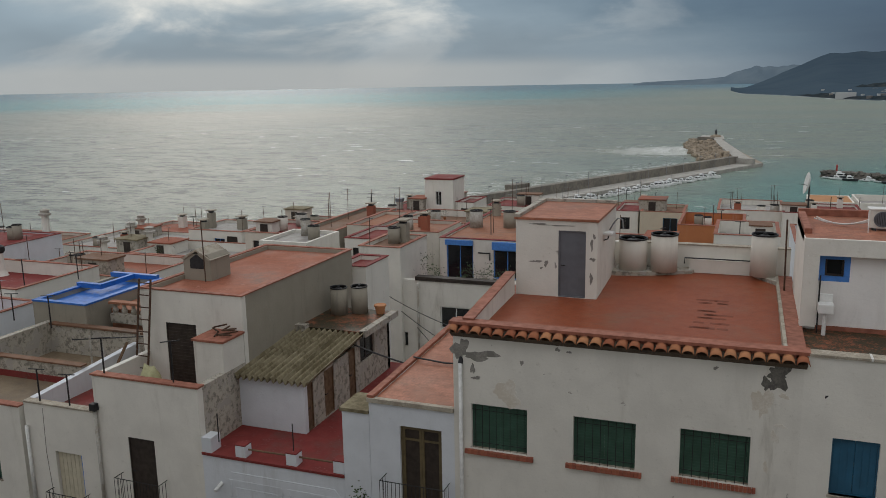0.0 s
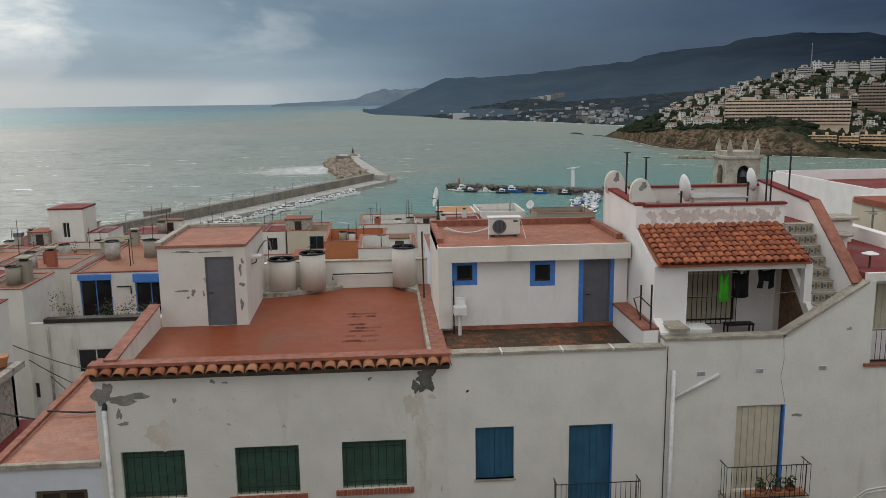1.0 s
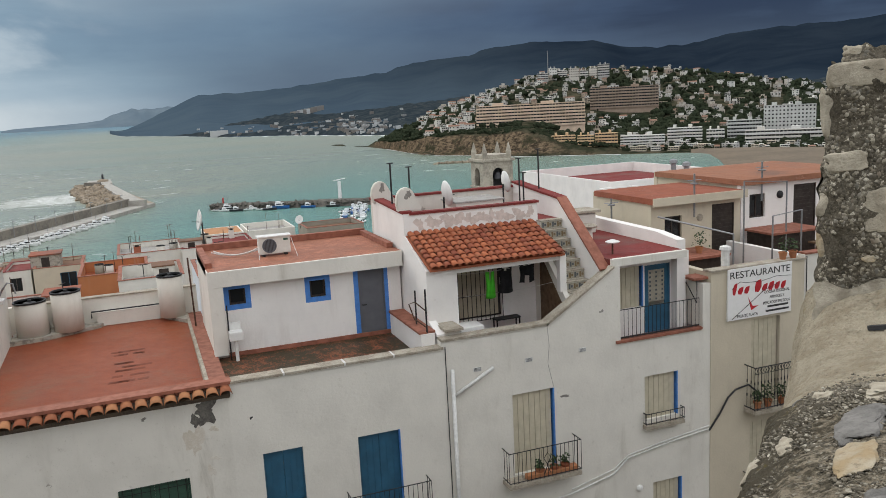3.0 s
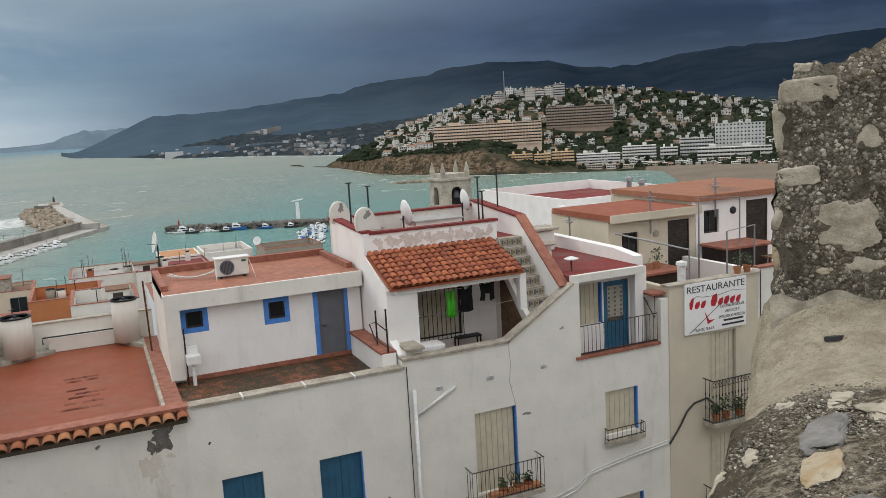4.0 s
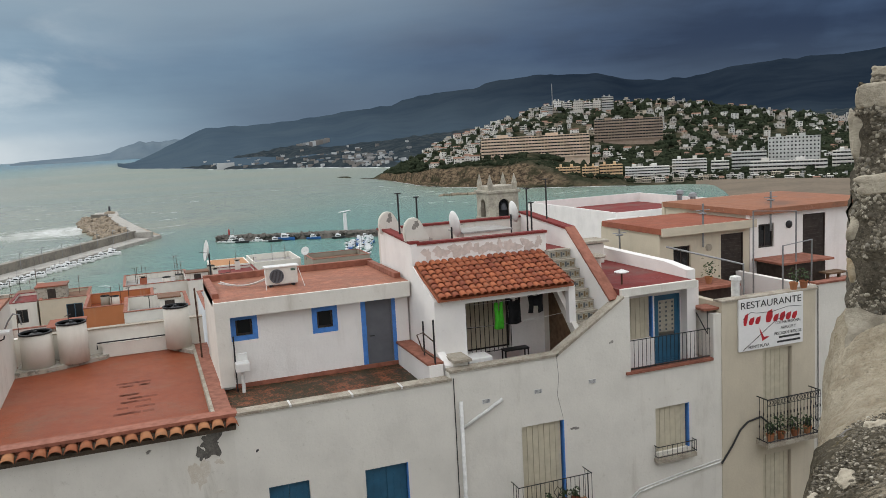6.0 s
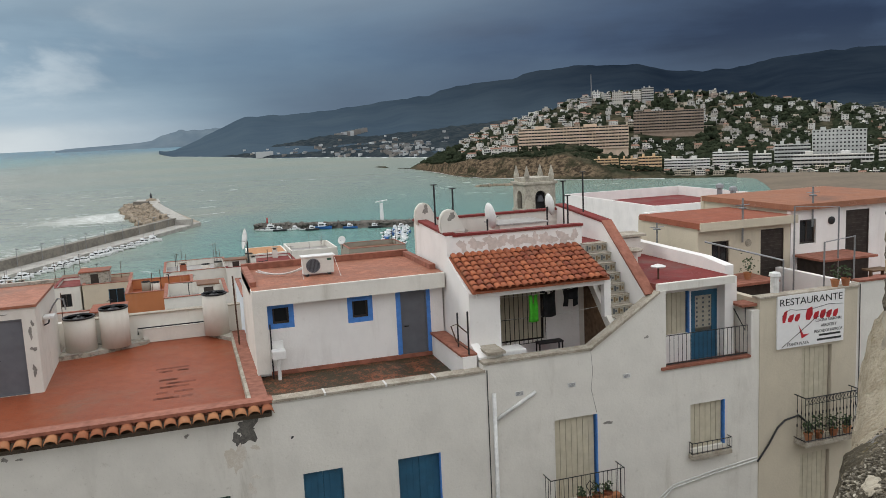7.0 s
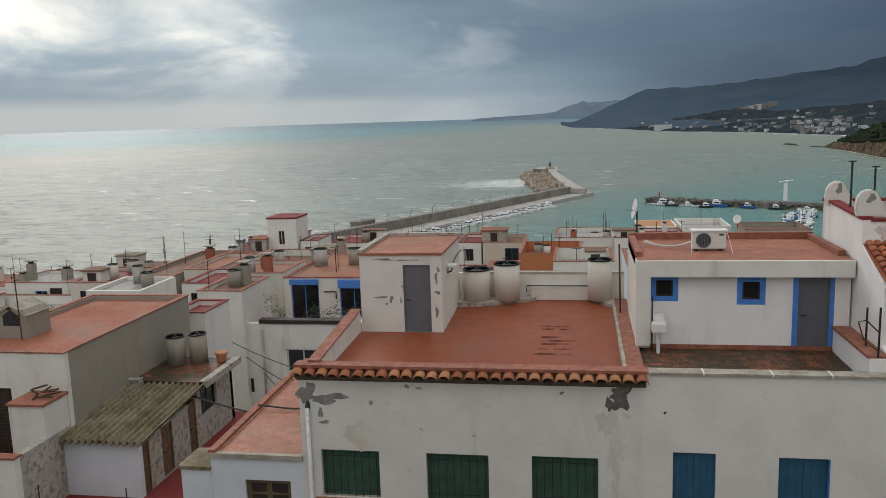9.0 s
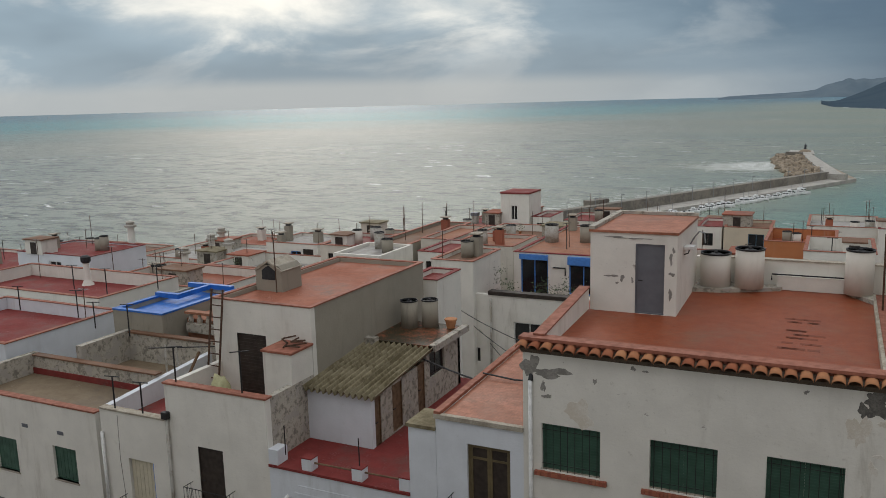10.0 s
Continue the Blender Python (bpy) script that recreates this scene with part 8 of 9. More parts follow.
for k in range(420):
    p, q = ((ma, mb), (mb, mc))[k % 2]
    c = p.lerp(q, rng.random()) + (q - p).cross(Vector((0, 0, 1))).normalized() * rng.uniform(1, 9)
    r = rng.uniform(0.7, 1.6)
    m = pose(c.x, c.y, SEA_Z + 2.0, rng.uniform(0, 360), rng.uniform(0, 360), 0)
    vs = [rub2.verts.new(m @ (Vector(e) * r * rng.uniform(0.7, 1.2))) for e in ((1, 0, 0), (-1, 0, 0), (0, 1, 0), (0, -1, 0), (0, 0, 1), (0, 0, -1))]
    for a, b, c2 in ((0, 2, 4), (2, 1, 4), (1, 3, 4), (3, 0, 4), (2, 0, 5), (1, 2, 5), (3, 1, 5), (0, 3, 5)):
        rub2.faces.new((vs[a], vs[b], vs[c2]))
tagged(part("rubble", rub2, MOLE_STONE, MO), kind="stuff")
RB = thing("harbour_light", "red harbour beacon with a white base", "beacon", (38, 416, SEA_Z))
part("base", lathe([(2.2, 0), (2.0, 0.9), (1.0, 1.6)], (39.5, 416, SEA_Z + 0.8), 14), QUAY, RB)
part("tower", lathe([(0.45, 0), (0.36, 2.2), (0.55, 2.3), (0.28, 3.0)], (39.5, 416, SEA_Z + 2.2), 12), RED_PAINT, RB)
WM = thing("radio_mast", "white harbour column with a cross-shaped head", "mast", (90, 385, SEA_Z))
part("column", lathe([(1.0, 0), (0.8, 10)], (92, 387, SEA_Z + 1), 12), BOAT_WHITE, WM)
part("head", rods(0.25, ((89, 387, SEA_Z + 11.5), (95, 387, SEA_Z + 12.2)), ((92, 384, SEA_Z + 12), (92, 390, SEA_Z + 11.5)), n=5), BOAT_WHITE, WM)


def hull(L, W, Hh, bm=None):
    bm = bm or bmesh.new()
    rows = []
    for k in range(7):
        f = k / 6
        wd = W / 2 * (1 if f < 0.5 else math.cos((f - 0.5) * math.pi * 0.98)) * (0.85 if k == 0 else 1)
        x = -L / 2 + L * f
        rows.append([bm.verts.new((x, s * wd * g, z)) for s, g, z in ((-1, 1, Hh * (1 + 0.25 * f)), (-1, 0.75, 0), (0, 0, -Hh * 0.4), (1, 0.75, 0), (1, 1, Hh * (1 + 0.25 * f)))])
    for p, q in zip(rows, rows[1:]):
        for i in range(4):
            bm.faces.new((p[i], q[i], q[i + 1], p[i + 1]))
        bm.faces.new((p[4], q[4], q[0], p[0]))
    bm.faces.new(rows[0])
    return bm


def boat(L, W, mat, label, cabin=True, mast=False):
    b = thing("boat", label, "boat", (0, 0, 0), "moored boats")
    part("hull", hull(L, W, L * 0.11), mat, b)
    if cabin:
        c = part("cabin", soft_box(-L * 0.22, L * 0.18, -W * 0.32, W * 0.32, L * 0.1, L * 0.27, L * 0.02), BOAT_WHITE, b)
        part("windscreen", boxes((L * 0.181, L * 0.19, -W * 0.27, W * 0.27, L * 0.18, L * 0.25)), GLASS, c)
        part("side_glass", boxes((-L * 0.15, L * 0.13, -W * 0.325, -W * 0.32, L * 0.18, L * 0.24), (-L * 0.15, L * 0.13, W * 0.32, W * 0.325, L * 0.18, L * 0.24)), GLASS, c)
        part("flybridge", soft_box(-L * 0.2, L * 0.02, -W * 0.24, W * 0.24, L * 0.27, L * 0.34, L * 0.015), BOAT_WHITE, b)
    else:
        part("console", soft_box(-L * 0.1, L * 0.02, -W * 0.18, W * 0.18, L * 0.1, L * 0.22, 0.05), BOAT_DARK, b)
    if mast:
        part("mast", rods(0.09, ((L * 0.02, 0, L * 0.1), (L * 0.02, 0, L * 0.75)), n=5), STEEL, b)
    return b


PROTOS = [boat(7.5, 2.6, BOAT_WHITE, "white motor boat moored at the quay"), boat(6.0, 2.2, BOAT_WHITE, "small white open boat moored at the quay", False),
          boat(9.5, 3.2, BOAT_WHITE, "white sailing yacht with a bare mast, moored", True, True), boat(13, 4.2, BOAT_BLUE, "blue fishing boat with a white wheelhouse, moored"),
          boat(12, 4.0, BOAT_DARK, "dark fishing boat with a white wheelhouse, moored", True, True)]
rng = random.Random(12)
first = set()


def moor(kind, x, y, turn):
    m = pose(x, y, SEA_Z + 0.2, 0, 0, turn) @ Matrix.Scale(0.74 if kind > 2 else 0.85, 4)
    if kind not in first:
        first.add(kind)
        PROTOS[kind].matrix_basis = m
    else:
        copy_thing(PROTOS[kind], m)


for k in range(62):
    s = -62 - 2.9 * k
    q = TIP + d * s + nrm * (-4.5 + rng.uniform(-1.5, 1))
    moor(rng.choice((0, 0, 1, 1, 2)), q.x, q.y, math.degrees(math.atan2(nrm.y, nrm.x)) + 180 + rng.uniform(-12, 12))
for k, f in enumerate((0.12, 0.25, 0.40, 0.55, 0.68, 0.82, 0.95)):
    q = ma.lerp(mb, f) + Vector((-5.5, -8.5, 0))
    moor((4, 0, 3, 3, 4, 0, 2)[k], q.x, q.y, -29 + rng.uniform(-6, 6))
for k in range(30):
    moor(rng.choice((0, 0, 1, 2, 0)), 96 + (k % 6) * 8 + rng.uniform(-2, 2), 272 + (k // 6) * 13 + rng.uniform(-3, 3), 75 + rng.uniform(-15, 15))
for k in range(46):
    f, g = rng.random(), rng.random()
    moor(rng.choice((0, 0, 1, 1, 2, 3)), 69 + 12 * f + 18 * g + rng.uniform(-2, 2), 292 + 70 * g + rng.uniform(-3, 3) + 8 * f, 60 + rng.uniform(-20, 20))
for k in range(6):
    q = ma.lerp(mb, 0.05 + 0.06 * k) + Vector((-6.5, -11.5, 0)) + Vector((rng.uniform(-1, 1), rng.uniform(-3, 1), 0))
    moor(rng.choice((3, 4, 0, 1)), q.x, q.y, -29 + rng.uniform(-10, 10))
PT = thing("pontoon", "grey marina quay with moored boats", "quay", (130, 300, SEA_Z))
part("deck", boxes((146, 200, 240, 330, SEA_Z - 2, SEA_Z + 1.5)), QUAY, PT)

# ---- the hill across the bay
AZ_FOOT = np.array([11.5, 15.9, 18.6, 20.5, 26.5, 32.4, 39.2, 45.3, 60, 80])
FOOT = np.array([1150, 954, 788, 734, 667, 648, 640, 620, 560, 520])
AZ_TOP = np.array([11.5, 15.9, 19.1, 20.8, 23.2, 26.0, 28.4, 31.8, 34.9, 39.3, 43.6, 47, 60, 80])
TOP = np.array([-3.0, -2.7, -1.15, -0.3, 0.3, 1.15, 1.75, 1.75, 1.6, 1.05, 0.25, -0.2, 0.4, 0.4])
AZ_CL = np.array([11.5, 15.3, 16.2, 19, 22, 27, 29, 34, 46, 80])
CL = np.array([-6, -5, 6, 13, 18, 18, 8, 3.5, 3, 3])
RIDGE = 1090.0
ease = lambda f: f * f * (3 - 2 * f)


def hill_height(az, r):
    foot, cl, el = np.interp(az, AZ_FOOT, FOOT), np.interp(az, AZ_CL, CL), np.interp(az, AZ_TOP, TOP)
    top = math.tan(radians(el)) * RIDGE
    flatland = 20 + 70 * min(1, max(0, (az - 27) / 6))
    if r < foot:
        return SEA_Z - 4 + 4 * max(0, 1 - (foot - r) / 30)
    z = SEA_Z + cl * ease(min(1, (r - foot) / (22 + 40 * (az > 33))))
    f = min(1.0, max(0.0, (r - foot - flatland) / max(80, RIDGE - foot - flatland)))
    z += (top - SEA_Z - cl) * (0.55 * f ** 1.7 + 0.45 * f)
    if r > RIDGE:
        z -= (r - RIDGE) * 0.15
    return max(z, SEA_Z - 4)


def on_hill(az, r, lift=0.0):
    return Vector((r * math.sin(radians(az)), r * math.cos(radians(az)), hill_height(az, r) + lift))


bm = bmesh.new()
prev = None
for i in range(150):
    az = 11.5 + 68.5 * i / 149
    foot = float(np.interp(az, AZ_FOOT, FOOT))
    row = []
    for k in range(46):
        r = foot - 24 + (k * 3.0 if k < 22 else 66 + (1300 - foot) * ((k - 22) / 23) ** 1.2)
        p = on_hill(az, r)
        j = noise.noise((p.x * 0.02, p.y * 0.02, 0)) * 3.5 + noise.noise((p.x * 0.07, p.y * 0.07, 1)) * 1.6
        if az < 33:
            p.z += j if r > foot - 6 else 0
            p += Vector((p.x, p.y, 0)).normalized() * (noise.noise((p.x * 0.05, p.y * 0.05, 4)) * 6 if k < 22 else 0)
        row.append(bm.verts.new(p))
    if prev:
        for a in range(45):
            bm.faces.new((prev[a], prev[a + 1], row[a + 1], row[a]))
    prev = row
single("hill", bm, HILL, "scrub-covered rocky headland across the bay", "hill", kind="structure", smooth=True)
bm = bmesh.new()
prev = None
for i in range(60):
    az = 37.6 + 35.4 * i / 59
    foot = float(np.interp(az, AZ_FOOT, FOOT))
    inset = 190 * ease(min(1, max(0, (az - 38.4) / 2.6)))
    wide = ease(min(1, max(0, (az - 37.6) / 3)))
    row = [bm.verts.new(Vector((r * math.sin(radians(az)), r * math.cos(radians(az)), SEA_Z + z))) for r, z in ((foot - 10 - 10 * wide - inset, -0.6), (foot - 4 - 6 * wide - inset, 0.25), (foot - 2, 1.4), (foot + 4 + 8 * ease(min(1, max(0, (az - 38) / 3))), 2.4))]
    if prev:
        for a in range(3):
            bm.faces.new((prev[a], prev[a + 1], row[a + 1], row[a]))
    prev = row
single("beach", bm, SAND, "wet brown sandy beach along the bay", "beach", kind="structure", smooth=True)


def block(az0, az1, r, el_top, el_base, floors, bays, mat, label, name="apartment_building", depth=14, slabs=True, turn=None):
    """A far slab block: shell, balcony slabs and a grid of real window recesses."""
    p0, p1 = on_hill(az0, r), on_hill(az1, r)
    W = (p1 - p0).length
    zt, zb = math.tan(radians(el_top)) * r, math.tan(radians(el_base)) * r
    Hh = zt - zb
    b = thing(name, label, "building", ((p0.x + p1.x) / 2, (p0.y + p1.y) / 2, zb), "far apartment buildings")
    m = Matrix.Translation((p0.x, p0.y, zb)) @ Matrix.Rotation(math.atan2(p1.y - p0.y, p1.x - p0.x), 4, "Z")
    fh, bw = Hh / floors, W / bays
    g0 = 0.05 if slabs else 0.28
    holes = [(bw * (k + g0), bw * (k + 1 - g0), fh * (j + 0.44), fh * (j + 0.84)) for k in range(bays) for j in range(floors)]
    shell = wall("x", 0, W, -12, Hh, 0, 0.6, holes)
    shell.transform(m)
    part("wall", shell, mat, b)
    body = boxes((0, W, 1.2, depth, -12, Hh))
    body.transform(m)
    part("body", body, mat, b)
    gl = boxes((0.1, W - 0.1, 0.65, 1.15, 0.1, Hh - 0.1))
    gl.transform(m)
    part("glazing", gl, GLASS, b)
    for j in range(floors + 1):
        if slabs or j == floors:
            s = boxes((-0.3, W + 0.3, -1.3 if j < floors else -0.4, 0.0, fh * j - 0.15, fh * (j + 0.42) if j < floors else fh * j + 0.3))
            s.transform(m)
            part("balcony" if j < floors else "cornice", s, mat, b)
    for f0, f1 in ((0.15, 0.25), (0.6, 0.72)):
        rf = boxes((W * f0, W * f1, 3, depth - 3, Hh, Hh + 2.4))
        rf.transform(m)
        part("roof_hut", rf, mat, b)
    return b


block(23.2, 30.6, 765, -0.28, -1.78, 7, 34, HOTEL, "long salmon-coloured hotel with seven rows of balconies", "hotel", 16)
block(31.0, 35.5, 885, 0.55, -0.80, 7, 24, FAR_BROWN, "dark salmon apartment slab on the slope", depth=14)
block(28.3, 29.9, 690, -2.55, -3.3, 4, 7, OCHRE, "ochre apartment block above the shore")
block(30.1, 31.2, 684, -2.6, -3.4, 4, 5, OCHRE, "ochre apartment block above the shore")
block(31.3, 32.8, 690, -2.5, -3.35, 4, 7, OCHRE, "ochre apartment block above the shore")
block(33.0, 35.9, 690, -2.75, -3.5, 4, 14, FAR_WHITE, "white beachfront apartments with balconies")
block(36.1, 38.3, 700, -2.35, -3.35, 5, 11, FAR_WHITE, "white beachfront apartments with balconies")
block(38.6, 39.7, 705, -2.55, -3.5, 4, 6, FAR_WHITE, "white beachfront apartments with balconies")
block(39.9, 42.0, 720, -2.0, -3.4, 6, 11, FAR_GREY, "grey beachfront apartment block")
block(42.1, 45.2, 735, -1.15, -3.3, 9, 14, FAR_GREY, "tall grey apartment tower by the beach", slabs=False)
block(41.0, 45.6, 690, -2.7, -3.7, 4, 20, FAR_WHITE, "long white beachfront apartments")
block(45.9, 48.5, 700, -2.2, -3.6, 6, 12, FAR_WHITE, "white beachfront apartments with balconies")
for k, (a0, a1, top, fl, bays) in enumerate(((27.5, 28.2, 1.72, 2, 4), (28.3, 28.8, 2.02, 3, 3), (28.85, 29.5, 1.86, 3, 4), (29.6, 30.3, 1.96, 3, 5), (30.35, 30.9, 1.80, 2, 3), (30.95, 31.5, 1.92, 3, 4), (31.55, 32.3, 2.12, 4, 5))):
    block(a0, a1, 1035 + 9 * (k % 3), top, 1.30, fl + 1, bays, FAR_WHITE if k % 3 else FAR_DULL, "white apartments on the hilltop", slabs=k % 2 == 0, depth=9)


def villa(w_, dp, floors, roofmat, label, wallmat, loggia=False, upper=0.0):
    """A far hillside house: garden wall, real windows or loggias, a roof, and often a smaller upper storey."""
    b = thing("villa", label, "house", (0, 0, 0), "hillside houses")
    nb = max(2, int(w_ / 3))
    hh = 2.9 * floors
    g0, g1 = (0.10, 0.90) if loggia else (0.32, 0.64)
    holes = [(-w_ / 2 + w_ / nb * (k + g0), -w_ / 2 + w_ / nb * (k + (g1 if (k + j) % 3 else min(0.92, g1 + 0.2))), 2.9 * j + (0.9 if loggia else 1.0), 2.9 * j + (2.5 if loggia else 2.2)) for k in range(nb) for j in range(floors)]
    part("wall", wall("x", -w_ / 2, w_ / 2, -4, hh, -dp / 2, -dp / 2 + 0.3, holes), wallmat, b)
    part("body", boxes((-w_ / 2, w_ / 2, -dp / 2 + 0.9, dp / 2, -4, hh)), wallmat, b)
    part("glazing", boxes((-w_ / 2 + 0.05, w_ / 2 - 0.05, -dp / 2 + 0.32, -dp / 2 + 0.88, 0, hh - 0.05)), GLASS, b)
    part("garden_wall", boxes((-w_ * 0.62, w_ * 0.55, -dp / 2 - 3.2, -dp / 2 - 2.8, -5, 0.2)), GARDEN_WALL, b)
    if upper:
        u0, u1 = (-w_ / 2 + 0.2, -w_ / 2 + w_ * upper) if floors % 2 else (w_ / 2 - w_ * upper, w_ / 2 - 0.2)
        part("upper_storey", boxes((u0, u1, -dp / 2 + 2.0, dp / 2 - 0.2, hh, hh + 2.7)), wallmat, b)
        part("upper_glazing", boxes((u0 + 0.7, u1 - 0.7, -dp / 2 + 1.96, -dp / 2 + 1.99, hh + 0.9, hh + 2.1)), GLASS, b)
    if roofmat is FAR_ROOF:
        part("roof", prism(bmesh.new(), [(-dp / 2 - 0.5, hh), (0, hh + dp * 0.2), (dp / 2 + 0.5, hh)], "y", -w_ / 2 - 0.4, w_ / 2 + 0.4), roofmat, b)
    else:
        part("roof", boxes((-w_ / 2 - 0.2, w_ / 2 + 0.2, -dp / 2 - 0.3, dp / 2 + 0.2, hh + 0.01, hh + 0.35)), roofmat, b)
    return b


GARDEN_WALL = rock("garden_wall_stone", (0.30, 0.25, 0.19), (0.17, 0.145, 0.11), 0.4, 0.05)
FAR_CREAM = plaster("far_cream_render", (0.50, 0.43, 0.33), dirt=(0.24, 0.20, 0.15), grime=0.6, tint_random=0.5)
FAR_TAN = plaster("far_tan_render", (0.36, 0.28, 0.205), dirt=(0.18, 0.14, 0.10), grime=0.6, tint_random=0.3)
VILLAS = [villa(11, 7, 1, FAR_WHITE, "low white flat-roofed house on the hillside", FAR_WHITE, True, 0.45), villa(10, 8, 2, FAR_ROOF, "white house with a clay roof on the hillside", FAR_WHITE),
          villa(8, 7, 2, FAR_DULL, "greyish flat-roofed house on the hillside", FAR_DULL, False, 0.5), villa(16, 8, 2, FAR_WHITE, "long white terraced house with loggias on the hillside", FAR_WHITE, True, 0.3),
          villa(10, 7, 1, FAR_ROOF, "low cream house with a clay roof on the hillside", FAR_CREAM, True), villa(9, 7, 2, FAR_ROOF, "tan house with a clay roof on the hillside", FAR_TAN),
          villa(14, 8, 2, FAR_CREAM, "long cream apartment row on the hillside", FAR_CREAM, True), villa(7, 7, 3, FAR_WHITE, "tall white house on the hillside", FAR_WHITE)]
rng = random.Random(2024)
used, spots = set(), []
tries = 0
while len(spots) < 470 and tries < 40000:
    tries += 1
    az, f = rng.uniform(19.2, 50), rng.randrange(17) / 16 + rng.uniform(-0.012, 0.012)
    foot = float(np.interp(az, AZ_FOOT, FOOT))
    r = foot + 60 + (RIDGE - foot - 40) * f + 14 * math.sin(az * 0.9)
    dense = 1.0 if az < 35.5 else 0.34
    if az < 31 and r < 790 or 27.5 < az < 46 and r < 720:
        continue
    if rng.random() > dense * (0.45 + 0.55 * f) or (az > 36 and f < 0.2) or noise.noise((az * 0.5, f * 5, 21)) < -0.30:
        continue
    if any(abs(r - b) < 9 and abs(az - a) * r * 0.01745 < 9 for a, b in spots):
        continue
    if 30.5 < az < 36 and 850 < r < 905:
        continue
    spots.append((az, r))
for az, r in [(21.0, 790), (21.6, 770), (22.2, 785), (22.7, 770), (21.8, 810), (22.6, 805), (20.4, 800), (19.9, 790)] + spots[:290]:
    k = rng.choice((0, 1, 3, 7) if az < 24.5 else (0, 0, 1, 2, 2, 3, 4, 4, 5, 6, 7))
    p = on_hill(az, r, 0.8)
    m = pose(p.x, p.y, p.z, 0, 0, -az + rng.gauss(0, 16)) @ Matrix.Diagonal((rng.uniform(0.55, 1.05), rng.uniform(0.7, 1.0), rng.uniform(0.72, 0.98), 1))
    if k not in used:
        used.add(k)
        VILLAS[k].matrix_basis = m
    else:
        copy_thing(VILLAS[k], m)


def build_mixed(n, pos, s):
    r = n.add("ShaderNodeNewGeometry").outputs["Random Per Island"]
    tone = n.ramp(r, [(0.0, (0.62, 0.60, 0.57)), (0.3, (0.34, 0.33, 0.31)), (0.5, (0.50, 0.46, 0.40)), (0.7, (0.36, 0.29, 0.22)), (0.8, (0.64, 0.63, 0.60)), (1.0, (0.30, 0.22, 0.17))])
    n.put(s.inputs["Base Color"], n.mix(n.span(n.noise(pos, 0.5, 5), 0.4, 0.75), tone, (0.22, 0.19, 0.15)))
    s.inputs["Roughness"].default_value = 0.9


FAR_MIXED = material("mixed_hillside_render", build_mixed)
for k in range(34):
    az = 33.2 + 13.4 * k / 33 + rng.uniform(-0.1, 0.1)
    p = on_hill(az, float(np.interp(az, AZ_FOOT, FOOT)) + rng.uniform(18, 42), 0.1)
    copy_thing(VILLAS[rng.choice((0, 2, 3, 4, 6))], pose(p.x, p.y, p.z, 0, 0, -az + rng.uniform(-8, 8)) @ Matrix.Diagonal((rng.uniform(0.5, 0.9), 0.7, rng.uniform(0.5, 0.85), 1)))
bm, panes = bmesh.new(), bmesh.new()
for az, r in spots[290:]:
    p = on_hill(az, r, 0.6)
    m = pose(p.x, p.y, p.z, 0, 0, -az + rng.gauss(0, 18))
    w_, d_, hh = rng.uniform(2.4, 5.6), rng.uniform(2.5, 3.5), rng.uniform(2.6, 5.0)
    one = boxes((-w_, w_, -d_, d_, -4, hh), (-w_ * 0.4, w_ * 0.5, -d_ * 0.6, d_, hh, hh + 2.2))
    dark = boxes(*[(x - 0.6, x + 0.6, -d_ - 0.15, -d_ - 0.02, z, z + 1.5) for x in (-w_ * 0.6, 0.1 * w_, w_ * 0.7) for z in (0.9, 3.2) if z + 1.6 < hh])
    for mesh, into in ((one, bm), (dark, panes)):
        mesh.transform(m)
        me = bpy.data.meshes.new("house_block")
        mesh.to_mesh(me)
        mesh.free()
        into.from_mesh(me)
        bpy.data.meshes.remove(me)
tagged(new("hillside_windows", finish("hillside_windows", panes, GLASS)), "dark windows of the crowded hillside houses", "windows", kind="stuff")
tagged(new("hillside_houses", finish("hillside_houses", bm, FAR_MIXED)), "pale houses crowded between trees on the hillside", "houses", kind="stuff")
RM = thing("radio_mast", "lattice radio mast on the hilltop", "mast", tuple(on_hill(28.2, 1060)))
p = on_hill(28.2, 1060)
part("mast", rods(0.5, (tuple(p), (p.x, p.y, p.z + 34)), n=5), STEEL, RM)

# trees on the slopes: one mass of many small clumps
rng = random.Random(8)
bm = bmesh.new()
verts, faces = [], []
ICO = bmesh.new()
bmesh.ops.create_icosphere(ICO, subdivisions=1, radius=1)
iv, fv = [v.co.copy() for v in ICO.verts], [[v.index for v in f.verts] for f in ICO.faces]
ICO.free()
count = 0
while count < 7600:
    az = rng.uniform(16.5, 52)
    foot = float(np.interp(az, AZ_FOOT, FOOT))
    r = foot + 22 + (1180 - foot) * rng.random() ** 1.1
    if r > foot + 60 and noise.noise((r * 0.02, az * 0.55, 3)) < (-0.22 if az > 34 else -0.08):
        continue
    if az > 31.5 and r < foot + 14:
        continue
    p = on_hill(az, r)
    big = rng.choice((1.0, 1.0, 1.25)) * rng.uniform(1.5, 4.2) if r > foot + 60 else rng.uniform(0.9, 2.4)
    for c in range(3):
        o = p + Vector((rng.uniform(-1, 1), rng.uniform(-1, 1), rng.uniform(0.1, 0.8))) * big
        s = big * rng.uniform(0.5, 0.9)
        i0 = len(verts)
        verts += [o + v * s * rng.uniform(0.65, 1.25) for v in iv]
        faces += [[i0 + i for i in f] for f in fv]
    count += 1
me = bpy.data.meshes.new("hillside_trees")
me.from_pydata([tuple(v) for v in verts], [], faces)
me.materials.append(PINE)
tagged(new("hillside_trees", me), "dark pines and scrub scattered over the hillside", "trees", kind="stuff")
bm.free()

